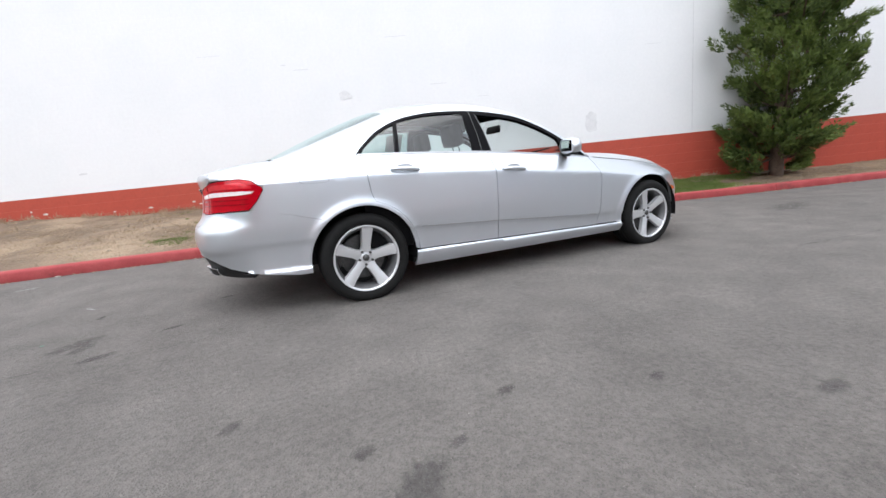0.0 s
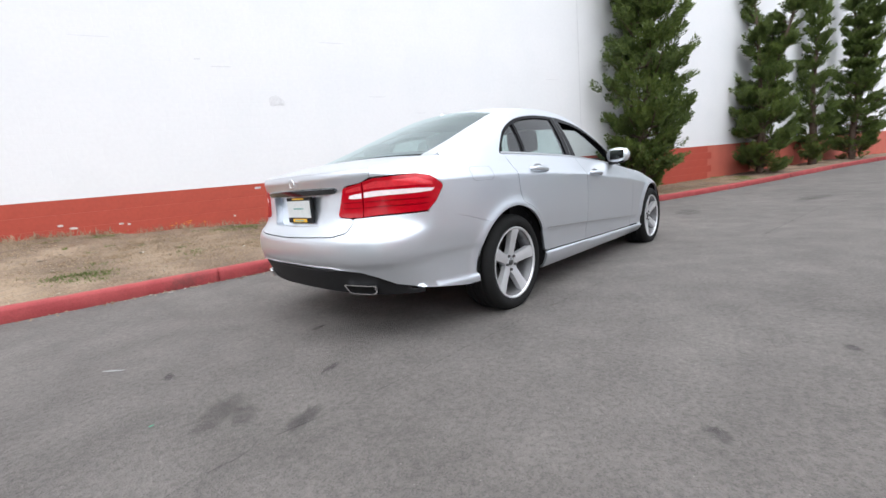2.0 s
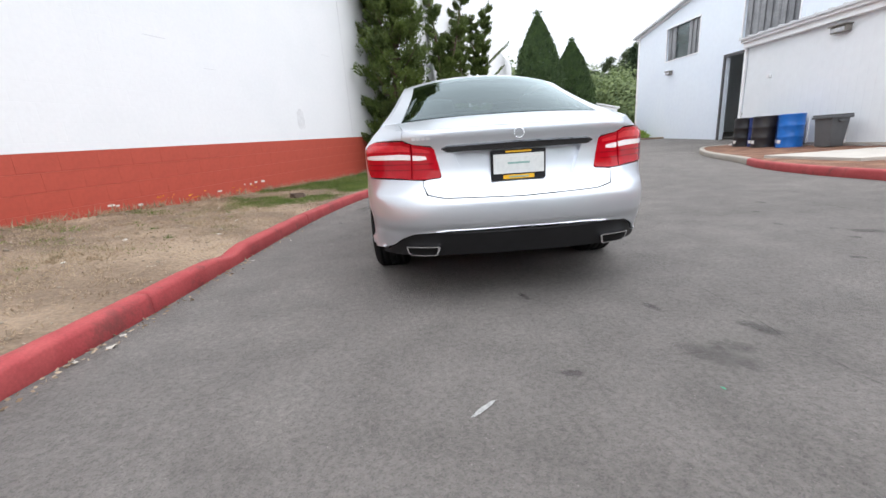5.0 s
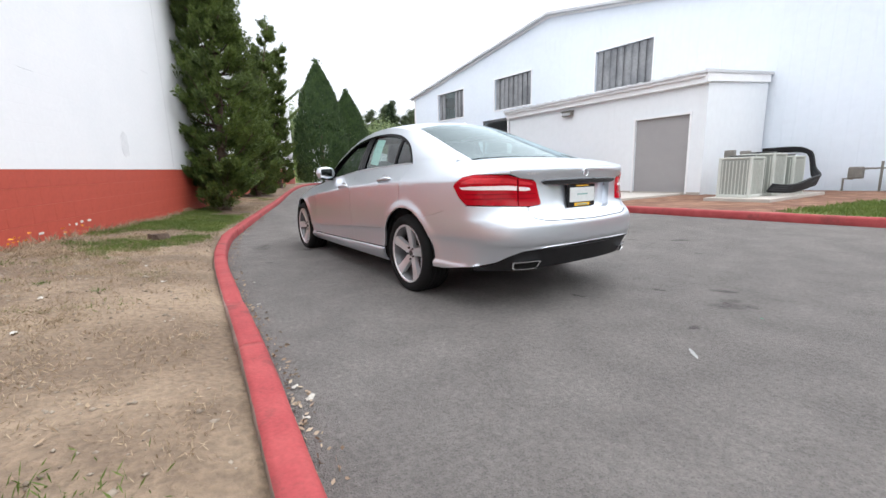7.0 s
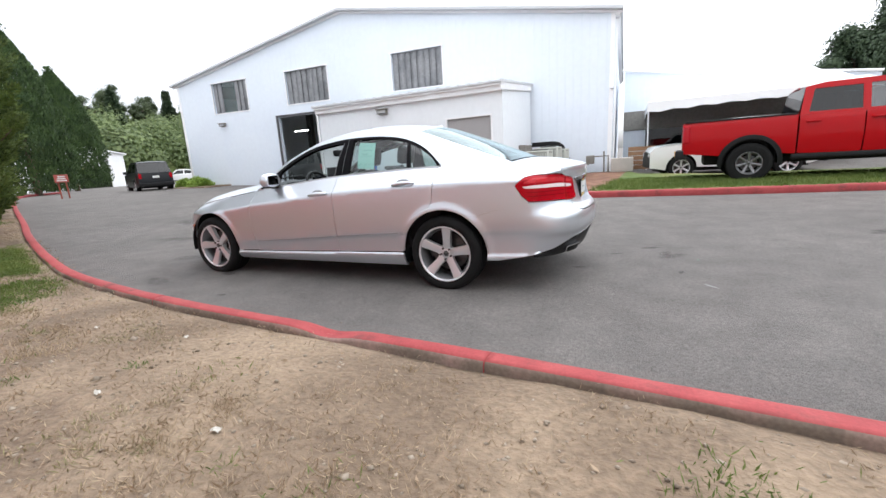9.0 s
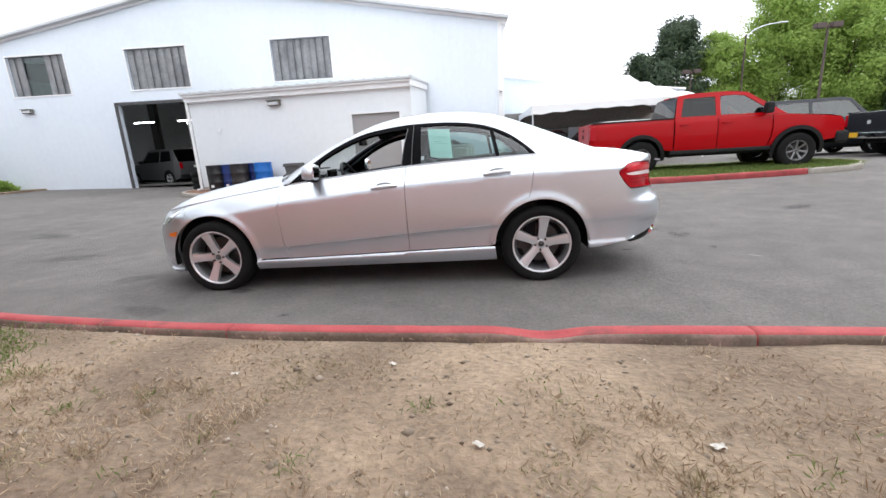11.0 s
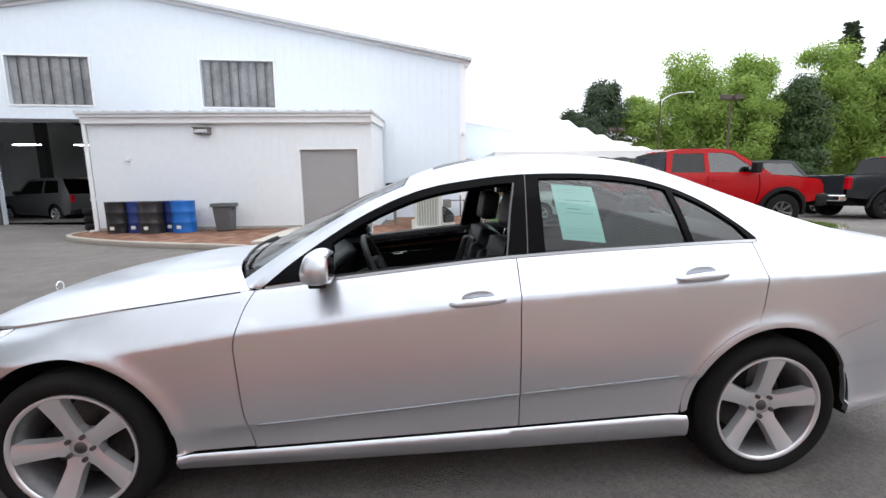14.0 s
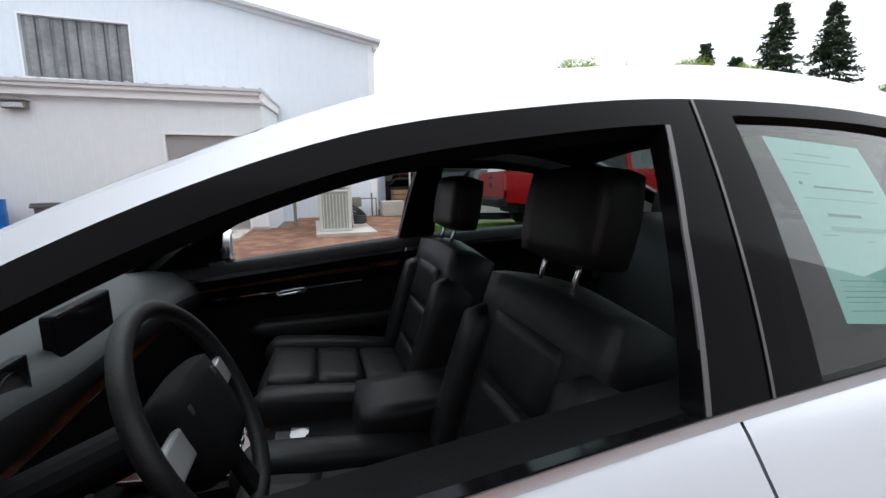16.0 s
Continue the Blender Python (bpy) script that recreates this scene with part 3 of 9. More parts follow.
def panel(f, outer, holes=(), step=0.03, depth=0.016, lift=0.0, flip=False, fine=None, lines=()):
    """A bent sheet: the outline (less its holes) in two coordinates, carried into space by f, with edges turned inwards."""
    fine = fine or step * 0.6
    loops = [dense(outer, fine)] + [dense(h, fine) for h in holes]
    lo, hi = loops[0].min(0), loops[0].max(0)
    g = np.stack(np.meshgrid(np.arange(lo[0] + step / 2, hi[0], step), np.arange(lo[1] + step / 2, hi[1], step), indexing="ij"), -1).reshape(-1, 2)
    keep = inside(loops[0], g)
    for h in loops[1:]:
        keep &= ~inside(h, g)
    g = g[keep]
    for lp in loops:
        g = g[~near_line(lp, g, fine * 0.55)] if len(g) else g
    folds = []
    for ln in lines:
        ln = np.asarray(ln, float)
        ok = inside(loops[0], ln) & ~near_line(loops[0], ln, 0.004)
        folds.append((ln, ok))
        g = g[np.min(np.abs(g[:, None, :] - ln[None, :, :]).max(2), axis=1) > 0.012] if len(g) else g
    pts, edges, start = [], [], 0
    for lp in loops:
        n = len(lp)
        edges += [(start + i, start + (i + 1) % n) for i in range(n)]
        pts.append(lp)
        start += n
    for ln, ok in folds:
        ids = np.full(len(ln), -1)
        ids[ok] = start + np.arange(ok.sum())
        edges += [(int(a), int(b)) for a, b in zip(ids, ids[1:]) if a >= 0 and b >= 0]
        pts.append(ln[ok])
        start += int(ok.sum())
    pts = np.vstack(pts + [g])
    vs, _, fs, *_ = delaunay_2d_cdt([Vector(p) for p in pts], edges, [], 0, 1e-7)
    uv = np.array([(v.x, v.y) for v in vs])
    tri = np.array(fs)
    cen = uv[tri].mean(1)
    keep = inside(loops[0], cen)
    for h in loops[1:]:
        keep &= ~inside(h, cen)
    tri = tri[keep]
    e = 1e-4
    p = f(uv[:, 0], uv[:, 1])
    nu = f(uv[:, 0] + e, uv[:, 1]) - f(uv[:, 0] - e, uv[:, 1])
    nv = f(uv[:, 0], uv[:, 1] + e) - f(uv[:, 0], uv[:, 1] - e)
    nn = np.cross(nu, nv)
    nn /= np.maximum(np.linalg.norm(nn, axis=1), 1e-12)[:, None]
    # outwards means away from the body's middle
    mid = p - np.array([np.clip(p[:, 0].mean(), -1.6, 1.4), 0, 0.55])
    if (nn * mid).sum() < 0:
        nn = -nn
    p = p + nn * lift
    tn = np.cross(p[tri[:, 1]] - p[tri[:, 0]], p[tri[:, 2]] - p[tri[:, 0]])
    bad = (tn * nn[tri[:, 0]]).sum(1) < 0
    tri[bad] = tri[bad][:, ::-1]
    count = {}
    for t in tri:
        for a, b in ((t[0], t[1]), (t[1], t[2]), (t[2], t[0])):
            count[(a, b)] = 1
    rim = [(a, b) for a, b in count if (b, a) not in count]
    verts, faces = list(p), [tuple(map(int, t)) for t in tri]
    if depth:
        rows, idx = {}, len(p)
        for a, b in rim:
            for k in (a, b):
                if k not in rows:
                    rows[k] = idx
                    verts += [p[k], p[k] - nn[k] * depth]
                    idx += 2
        faces += [(rows[b], rows[a], rows[a] + 1, rows[b] + 1) for a, b in rim]
    verts = np.array(verts)
    normals = np.zeros_like(verts)
    normals[:len(p)] = nn
    if flip:
        verts, normals = verts * (1, -1, 1), normals * (1, -1, 1)
        faces = [t[::-1] for t in faces]
    bm = from_data(verts, faces)
    layer = bm.verts.layers.float_vector.new("bent_normal")
    for v, n in zip(bm.verts, normals):
        v[layer] = n
    return bm


def lathe(profile, seg=48, a0=0.0, a1=math.tau):
    """A ring about the y axis from (radius, y) points."""
    full = abs(a1 - a0 - math.tau) < 1e-6
    n = seg if full else seg + 1
    verts, faces = [], []
    for i in range(n):
        a = a0 + (a1 - a0) * i / seg
        verts += [(r * math.cos(a), y, r * math.sin(a)) for r, y in profile]
    k = len(profile)
    for i in range(seg):
        j = (i + 1) % n
        faces += [(i * k + m, i * k + m + 1, j * k + m + 1, j * k + m) for m in range(k - 1)]
    bm = from_data(verts, faces)
    bmesh.ops.recalc_face_normals(bm, faces=bm.faces)
    return bm




# ---------------------------------------------------------------- island beds
def flat_area(outline, dz, step=0.35, bumps=0.012):
    def f(x, y):
        z = np.array([float(ground_z(a, max(b, -9.0))) + dz + bumps * noise.noise((a * 2.1, b * 2.1, 1)) for a, b in zip(x, y)])
        return np.stack([x, y, z], -1)
    loop = dense(outline, step)
    lo, hi = loop.min(0), loop.max(0)
    g = np.stack(np.meshgrid(np.arange(lo[0], hi[0], step), np.arange(lo[1], hi[1], step), indexing="ij"), -1).reshape(-1, 2)
    g = g[inside(loop, g)]
    g = g[~near_line(loop, g, step * 0.4)]
    n = len(loop)
    vs, _, fs, *_ = delaunay_2d_cdt([Vector(p) for p in np.vstack([loop, g])], [(i, (i + 1) % n) for i in range(n)], [], 0, 1e-7)
    uv, tri = np.array([(v.x, v.y) for v in vs]), np.array(fs)
    tri = tri[inside(loop, uv[tri].mean(1))]
    bm = from_data(f(uv[:, 0], uv[:, 1]), [tuple(map(int, t)) for t in tri])
    for fc in bm.faces:
        if fc.normal.z < 0:
            fc.normal_flip()
    return bm


mulch_line = np.vstack([ISLAND_GREY - (0.06, 0.06), ISLAND_RED[:64] - (0, 0.08), [(-2.0, -5.28), (-2.4, -8.0), (-2.6, -13.6), (0.6, -13.6), (0.85, -10.3), (9.0, -10.6)]])
lawn_line = np.vstack([[(-2.004, -5.28)], ISLAND_RED[64:][ISLAND_RED[64:, 0] < -2.1] - (0, 0.08), ISLAND_END + (0.08, -0.05), [(-10.7, -9.2), (-9.0, -9.6), (-5.0, -9.8), (-3.0, -11.5), (-2.62, -13.5), (-2.404, -8.0)]])
tagged(obj("mulch_bed", flat_area(mulch_line, KERB_H - 0.02), M_BARK_SOIL, smooth=True), "reddish bark mulch bed round the annex", "ground", kind="structure")
tagged(obj("lawn", flat_area(lawn_line, KERB_H - 0.018), M_LAWN, smooth=True), "patchy green lawn strip behind the red kerb", "lawn", kind="structure")
pad = tagged(obj("door_apron", box(1.9, 3.3, 0.12, 2.5, -8.05, 0.165, 0.01), M_CONCRETE), "pale concrete apron before the roller door", "pavement", kind="structure")

# ---------------------------------------------------------------- the block wall beside the verge
WALL_TURN = math.atan(-0.345)
WALL_AT = Matrix.Translation((0, 4.38, 0)) @ Matrix.Rotation(WALL_TURN, 4, "Z") @ Matrix.Rotation(radians(-1.25), 4, "Y")


def block_paint(name, color, second, var, joint):
    """Painted blockwork: faint course lines show through the paint."""
    m = mat(name, color, 0.72, var=var, scale=0.9, fine=18, second=second)
    n, l = m.node_tree.nodes, m.node_tree.links
    b = n["Principled BSDF"]
    tc, sep, com = n.new("ShaderNodeTexCoord"), n.new("ShaderNodeSeparateXYZ"), n.new("ShaderNodeCombineXYZ")
    l.new(tc.outputs["Object"], sep.inputs[0])
    l.new(sep.outputs["X"], com.inputs["X"]), l.new(sep.outputs["Z"], com.inputs["Y"])
    br, rough = n.new("ShaderNodeTexBrick"), n.new("ShaderNodeTexNoise")
    br.inputs["Scale"].default_value, br.inputs["Brick Width"].default_value, br.inputs["Row Height"].default_value = 1.0, 0.41, 0.2
    br.inputs["Mortar Size"].default_value, br.inputs["Mortar Smooth"].default_value = 0.006, 0.6
    br.inputs["Color1"].default_value = br.inputs["Color2"].default_value = (1, 1, 1, 1)
    br.inputs["Mortar"].default_value = (0, 0, 0, 1)
    l.new(com.outputs[0], br.inputs["Vector"])
    rough.inputs["Scale"].default_value, rough.inputs["Detail"].default_value = 30, 6
    l.new(tc.outputs["Object"], rough.inputs["Vector"])
    add = n.new("ShaderNodeMath")
    add.operation = "MULTIPLY_ADD"
    add.inputs[1].default_value = joint
    l.new(br.outputs["Color"], add.inputs[0]), l.new(rough.outputs[0], add.inputs[2])
    bp = n.new("ShaderNodeBump")
    bp.inputs["Strength"].default_value, bp.inputs["Distance"].default_value = 0.22, 0.006
    l.new(add.outputs[0], bp.inputs["Height"]), l.new(bp.outputs[0], b.inputs["Normal"])
    return m


M_BLOCK_WHITE = block_paint("white_block_paint", (0.79, 0.79, 0.80), (0.76, 0.765, 0.775), 0.025, 0.5)
M_BLOCK_RED = block_paint("red_block_paint", (0.42, 0.066, 0.038), (0.37, 0.052, 0.032), 0.12, 0.3)
M_JOINT_RED = mat("pale_red_joint", (0.50, 0.125, 0.085), 0.75, var=0.1, scale=3)
RED_TOP = 1.10


def block_wall(name, x0, x1, z0, z1, material, label, y0=0.0):
    ob = obj(name, box(x1 - x0, 0.3, z1 - z0, (x0 + x1) / 2, 0.15 + y0, z0), material)
    ob.matrix_basis = WALL_AT
    return tagged(ob, label, "wall", kind="structure")


RED = block_wall("wall_block_red", -34, 43, -1.2, RED_TOP - 0.002, M_JOINT_RED, "red-painted lower courses of a concrete block wall", 0.0)
WHITE = block_wall("wall_block_white", -34, 43, RED_TOP, 7.4, M_BLOCK_WHITE, "tall white-painted concrete block wall with patched spots")
# red blocks along the stretch that the lane passes closest
blk = bpy.data.meshes.new("block")
tmp = box(0.4012, 0.05, 0.1960, 0, 0, 0, 0.0015)
tmp.to_mesh(blk)
tmp.free()
blk.materials.append(M_BLOCK_RED)
for row in range(5):
    for k in range(58):
        o = new("block", blk)
        o.parent = RED
        jit = 0.0005 * math.sin(k * 12.9 + row * 78.2)
        o.matrix_basis = Matrix.Translation((-11.0 + 0.402 * k + (0.2 if row % 2 else 0), 0.022 + jit, RED_TOP - 0.2 - 0.2 * row))


def wall_mark(name, x, z, w, h, material, d=0.006, seed=0):
    """A smeared patch or chip on the wall face, at x along it and z up."""
    pts = []
    for k in range(18):
        a = k * math.tau / 18
        r = 1 + 0.3 * noise.noise((2.5 * math.cos(a), 2.5 * math.sin(a), seed * 5.7))
        c, s = math.cos(a), math.sin(a)
        sq = 1 / max(abs(c), abs(s)) ** 0.5
        pts.append((x + w / 2 * r * c * sq, -d, z + h / 2 * r * s * sq))
    bm = from_data([(x, -d * 1.6, z)] + pts + [(a, 0.0, b) for a, _, b in pts], [(0, 1 + (k + 1) % 18, 1 + k) for k in range(18)] + [(1 + k, 1 + (k + 1) % 18, 19 + (k + 1) % 18, 19 + k) for k in range(18)])
    return part(name, bm, material, WHITE if z > RED_TOP else RED)


M_PATCH = mat("grey_patch", (0.70, 0.70, 0.71), 0.8, var=0.1, scale=8, fine=60)
M_HAIRLINE = mat("faint_hairline", (0.66, 0.66, 0.67), 0.8)
M_CHIP = mat("bare_chip", (0.62, 0.55, 0.50), 0.9, var=0.2, scale=20)
WL = math.sqrt(1 + 0.345 ** 2)
wall_mark("patch", -0.22 * WL, 2.43, 0.17, 0.17, M_PATCH, seed=1)
wall_mark("patch", -0.12 * WL, 2.41, 0.08, 0.10, M_PATCH, 0.008, seed=2)
wall_mark("patch", 4.36 * WL, 1.50, 0.26, 0.40, M_PATCH, 0.004, seed=3)
for k, (x, z, w, h) in enumerate([(-0.9, 2.95, 0.20, 0.035), (-1.2, 3.05, 0.06, 0.05), (2.3, 2.2, 0.16, 0.02), (1.5, 2.5, 0.22, 0.03), (-4.9, 1.45, 0.10, 0.09), (-2.4, 3.3, 0.3, 0.02), (5.6, 2.9, 0.25, 0.02), (0.8, 3.4, 0.28, 0.03)]):
    wall_mark("patch", x * WL, z, w * 1.5, h * 0.35, M_HAIRLINE, 0.002, seed=10 + k)
random.seed(11)
for k in range(26):
    x = random.uniform(-8, 3)
    zb = float(bank_z(x, 1.0)) + x * 0.0 - (-0.0218 * x * WL) * 0 - 0.0218 * x * WL
    wall_mark("chip", x * WL, zb + random.uniform(0.02, 0.18), random.uniform(0.03, 0.10), random.uniform(0.02, 0.04), M_CHIP, 0.0145 - 0.012 + 0.003, seed=40 + k)
part("movement_joint", box(0.018, 0.006, 6.1, 6.42 * WL, 0.0, RED_TOP + 0.05), M_PATCH, WHITE)
part("movement_joint", box(0.018, 0.006, 6.1, -7.2 * WL, 0.0, RED_TOP + 0.05), M_PATCH, WHITE)

# Added wall, never in view: gives the car's tail something dark to reflect.
M_REFLECTION_WALL = mat("dark_reflection_wall", (0.20, 0.20, 0.19), 0.9, var=0.2, scale=0.6, fine=8, second=(0.15, 0.16, 0.14))
tagged(obj("wall_reflection_screen", box(0.3, 25.0, 8.0, -27.0, 2.0, -0.5), M_REFLECTION_WALL), "unseen wall added behind the yard to darken car reflections", "wall", kind="structure")

# ---------------------------------------------------------------- metal-sided workshop
B = Matrix.Translation((-2.02, -13.875, 0)) @ Matrix.Rotation(radians(1.4), 4, "Z") @ Matrix.Rotation(radians(-0.75), 4, "Y")


def siding(name, color, second, pitch, depth):
    """Ribbed sheet metal, ribs upright, with faint streaks."""
    m = mat(name, color, 0.5, var=0.03, scale=0.5, fine=5, second=second)
    n, l = m.node_tree.nodes, m.node_tree.links
    tc, sep, wv = n.new("ShaderNodeTexCoord"), n.new("ShaderNodeSeparateXYZ"), n.new("ShaderNodeMath")
    l.new(tc.outputs["Object"], sep.inputs[0])
    add, fr, pk = n.new("ShaderNodeMath"), n.new("ShaderNodeMath"), n.new("ShaderNodeMapRange")
    add.operation, fr.operation, wv.operation = "ADD", "FRACT", "MULTIPLY"
    l.new(sep.outputs["X"], add.inputs[0]), l.new(sep.outputs["Y"], add.inputs[1])
    l.new(add.outputs[0], wv.inputs[0])
    wv.inputs[1].default_value = 1 / pitch
    l.new(wv.outputs[0], fr.inputs[0]), l.new(fr.outputs[0], pk.inputs[0])
    pk.inputs[1].default_value, pk.inputs[2].default_value = 0.86, 0.93
    bp = n.new("ShaderNodeBump")
    bp.inputs["Strength"].default_value, bp.inputs["Distance"].default_value = 0.5, depth
    l.new(pk.outputs[0], bp.inputs["Height"]), l.new(bp.outputs[0], n["Principled BSDF"].inputs["Normal"])
    return m


M_SIDING = siding("pale_blue_siding", (0.735, 0.795, 0.865), (0.705, 0.765, 0.845), 0.30, 0.012)
M_ANNEX_WALL = siding("white_siding", (0.785, 0.815, 0.845), (0.755, 0.79, 0.82), 0.22, 0.008)
M_ROOF_METAL = siding("grey_metal_roof", (0.58, 0.59, 0.61), (0.54, 0.55, 0.57), 0.3, 0.02)
M_CORRUGATED = mat("fibreglass_sheet", (0.27, 0.275, 0.285), 0.32, var=0.22, scale=1.3, fine=12, second=(0.16, 0.165, 0.175))
M_BAR = mat("dark_glazing_bar", (0.07, 0.07, 0.075), 0.5)
# Bay floor: concrete in a dark, mottled tone.
M_BAY_FLOOR = mat("dark_concrete", (0.10, 0.095, 0.09), 0.6, var=0.3, scale=2, fine=20)
# The room's dimness is put into its wall colour; the lit back is ochre.
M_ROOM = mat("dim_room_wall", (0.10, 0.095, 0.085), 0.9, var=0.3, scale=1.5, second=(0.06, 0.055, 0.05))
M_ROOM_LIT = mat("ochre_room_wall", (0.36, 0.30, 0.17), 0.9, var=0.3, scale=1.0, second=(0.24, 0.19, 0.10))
M_TUBE = mat("tube_light", (1, 1, 1), 0.5)
M_TUBE.node_tree.nodes["Principled BSDF"].inputs["Emission Color"].default_value = (1.0, 0.97, 0.9, 1)
M_TUBE.node_tree.nodes["Principled BSDF"].inputs["Emission Strength"].default_value = 6.0

SHOP = thing("workshop_building", "large pale metal-sided workshop with a gable roof and open bay", "building", B)


def upright(x, z):
    return np.stack([np.asarray(x, float), 0 * np.asarray(x, float), np.asarray(z, float)], -1)


def wall_sheet(outline, holes, thick, step=1.2):
    """An upright wall in the xz plane, facing +y, with openings through it."""
    loops = [np.asarray(outline, float)] + [np.asarray(h, float) for h in holes]
    pts, edges, s = [], [], 0
    for lp in loops:
        n = len(lp)
        edges += [(s + i, s + (i + 1) % n) for i in range(n)]
        pts += [Vector(p) for p in lp]
        s += n
    vs, _, fs, *_ = delaunay_2d_cdt(pts, edges, [], 0, 1e-7)
    uv, tri = np.array([(v.x, v.y) for v in vs]), np.array(fs)
    c = uv[tri].mean(1)
    keep = inside(loops[0], c)
    for h in loops[1:]:
        keep &= ~inside(h, c)
    tri = tri[keep]
    n = len(uv)
    verts = [(a, 0, b) for a, b in uv] + [(a, -thick, b) for a, b in uv]
    faces = [tuple(map(int, t)) for t in tri] + [tuple(int(v) + n for v in t[::-1]) for t in tri]
    have = {(int(t[i]), int(t[(i + 1) % 3])) for t in tri for i in range(3)}
    faces += [(b, a, a + n, b + n) for a, b in have if (b, a) not in have]
    bm = from_data(verts, faces)
    bmesh.ops.recalc_face_normals(bm, faces=bm.faces)
    return bm


def rect(x0, x1, z0, z1):
    return [(x0, z0), (x1, z0), (x1, z1), (x0, z1)]


LEN, EAVE, PEAK = 24.02, 6.0, 8.0
WINDOWS = [(6.97, 9.47), (13.12, 15.77), (18.52, 21.15)]
WZ0, WZ1 = 4.24, 5.84
BAY = (11.92, 16.57, -0.30, 3.66)
gable = [(0, -0.6), (LEN, -0.6), (LEN, EAVE), (LEN / 2, PEAK), (0, EAVE)]
part("front_wall", wall_sheet(gable, [rect(a, b, WZ0, WZ1) for a, b in WINDOWS] + [rect(*BAY)], 0.2), M_SIDING, SHOP)
part("side_wall", box(0.2, 18, 6.6, 0.1, -9.2, -0.6), M_SIDING, SHOP)
part("side_wall", box(0.2, 18, 6.6, LEN - 0.1, -9.2, -0.6), M_SIDING, SHOP)
part("back_wall", box(LEN, 0.2, 7.4, LEN / 2, -18.3, -0.6), M_SIDING, SHOP)
for sgn, x0 in ((1, 0), (-1, LEN)):
    a = math.atan2(PEAK - EAVE, LEN / 2)
    slope = box(math.hypot(LEN / 2, PEAK - EAVE) + 0.25, 18.8, 0.10, 0, 0, 0.0)
    move_m = Matrix.Translation((x0 + sgn * LEN / 4 - sgn * 0.12, -9.1, (EAVE + PEAK) / 2 + 0.0)) @ Matrix.Rotation(-a * sgn, 4, "Y")
    bmesh.ops.transform(slope, matrix=move_m, verts=slope.verts)
    part("roof_slope", slope, M_ROOF_METAL, SHOP)
    edge = box(math.hypot(LEN / 2, PEAK - EAVE) + 0.25, 0.05, 0.14, 0, 0, -0.09)
    bmesh.ops.transform(edge, matrix=Matrix.Translation((x0 + sgn * LEN / 4 - sgn * 0.12, 0.06, (EAVE + PEAK) / 2)) @ Matrix.Rotation(-a * sgn, 4, "Y"), verts=edge.verts)
    part("verge_trim", edge, M_TRIM_WHITE, SHOP, "white gable trim")
part("corner_trim", box(0.16, 0.03, 6.4, 0.08, 0.016, -0.4), M_TRIM_WHITE, SHOP)
part("corner_trim", box(0.16, 0.03, 6.4, LEN - 0.08, 0.016, -0.4), M_TRIM_WHITE, SHOP)
part("rain_gutter", box(0.14, 18.4, 0.14, -0.08, -9.1, EAVE - 0.18, 0.02), M_TRIM_WHITE, SHOP)
part("downpipe", box(0.08, 0.08, 5.8, -0.06, -0.25, 0.0, 0.015), M_TRIM_WHITE, SHOP)
for k, (a, b) in enumerate(WINDOWS):
    w = part("window", wall_sheet(rect(a - 0.05, b + 0.05, WZ0 - 0.05, WZ1 + 0.05), [rect(a, b, WZ0, WZ1)], 0.05), M_TRIM_WHITE, SHOP, "high window of clouded ribbed sheet")
    w.matrix_basis = Matrix.Translation((0, 0.03, 0))
    wide = b - a
    nb = 8
    for i in range(nb):
        if k == 2 and 3 <= i <= 5:
            part("pane", box(wide / nb, 0.02, (WZ1 - WZ0), a + wide * (i + 0.5) / nb, -0.16, WZ0), M_GLASS, w, "clear pane")
            continue
        pane = bmesh.new()
        xs_ = np.linspace(0, wide / nb, 7)
        prof = [0.0, 0.0, 0.02, 0.02, 0.02, 0.0, 0.0]
        pv = [(a + wide * i / nb + x, -0.14 + d, z) for z in (WZ0, WZ1) for x, d in zip(xs_, prof)]
        pane.free()
        part("pane", from_data(pv, [(j, j + 1, 8 + j, 7 + j) for j in range(6)]), M_CORRUGATED, w)
        part("glazing_bar", box(0.022, 0.03, WZ1 - WZ0, a + wide * i / nb, -0.10, WZ0), M_CORRUGATED if i % 3 == 0 else M_BAR, w)
for a, nm in ((BAY[0] - 0.06, "bay_jamb"), (BAY[1] + 0.06, "bay_jamb")):
    part(nm, box(0.12, 0.05, BAY[3] - BAY[2] + 0.1, a, 0.026, BAY[2]), M_SIDING if a < BAY[0] else M_BAR, SHOP)
part("bay_head", box(BAY[1] - BAY[0] + 0.24, 0.05, 0.10, (BAY[0] + BAY[1]) / 2, 0.026, BAY[3]), M_BAR, SHOP)
# the bay's inside, its dimness put into the wall and ceiling colour
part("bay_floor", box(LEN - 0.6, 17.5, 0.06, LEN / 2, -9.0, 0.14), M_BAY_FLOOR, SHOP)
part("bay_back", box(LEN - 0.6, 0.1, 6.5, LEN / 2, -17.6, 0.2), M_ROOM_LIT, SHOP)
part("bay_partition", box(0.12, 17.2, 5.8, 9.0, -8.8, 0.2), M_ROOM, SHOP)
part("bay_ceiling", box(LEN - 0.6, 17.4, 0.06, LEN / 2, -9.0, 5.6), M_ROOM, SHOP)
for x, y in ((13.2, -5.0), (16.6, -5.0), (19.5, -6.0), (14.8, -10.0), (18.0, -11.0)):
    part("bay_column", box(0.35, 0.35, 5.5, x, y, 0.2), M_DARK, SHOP)
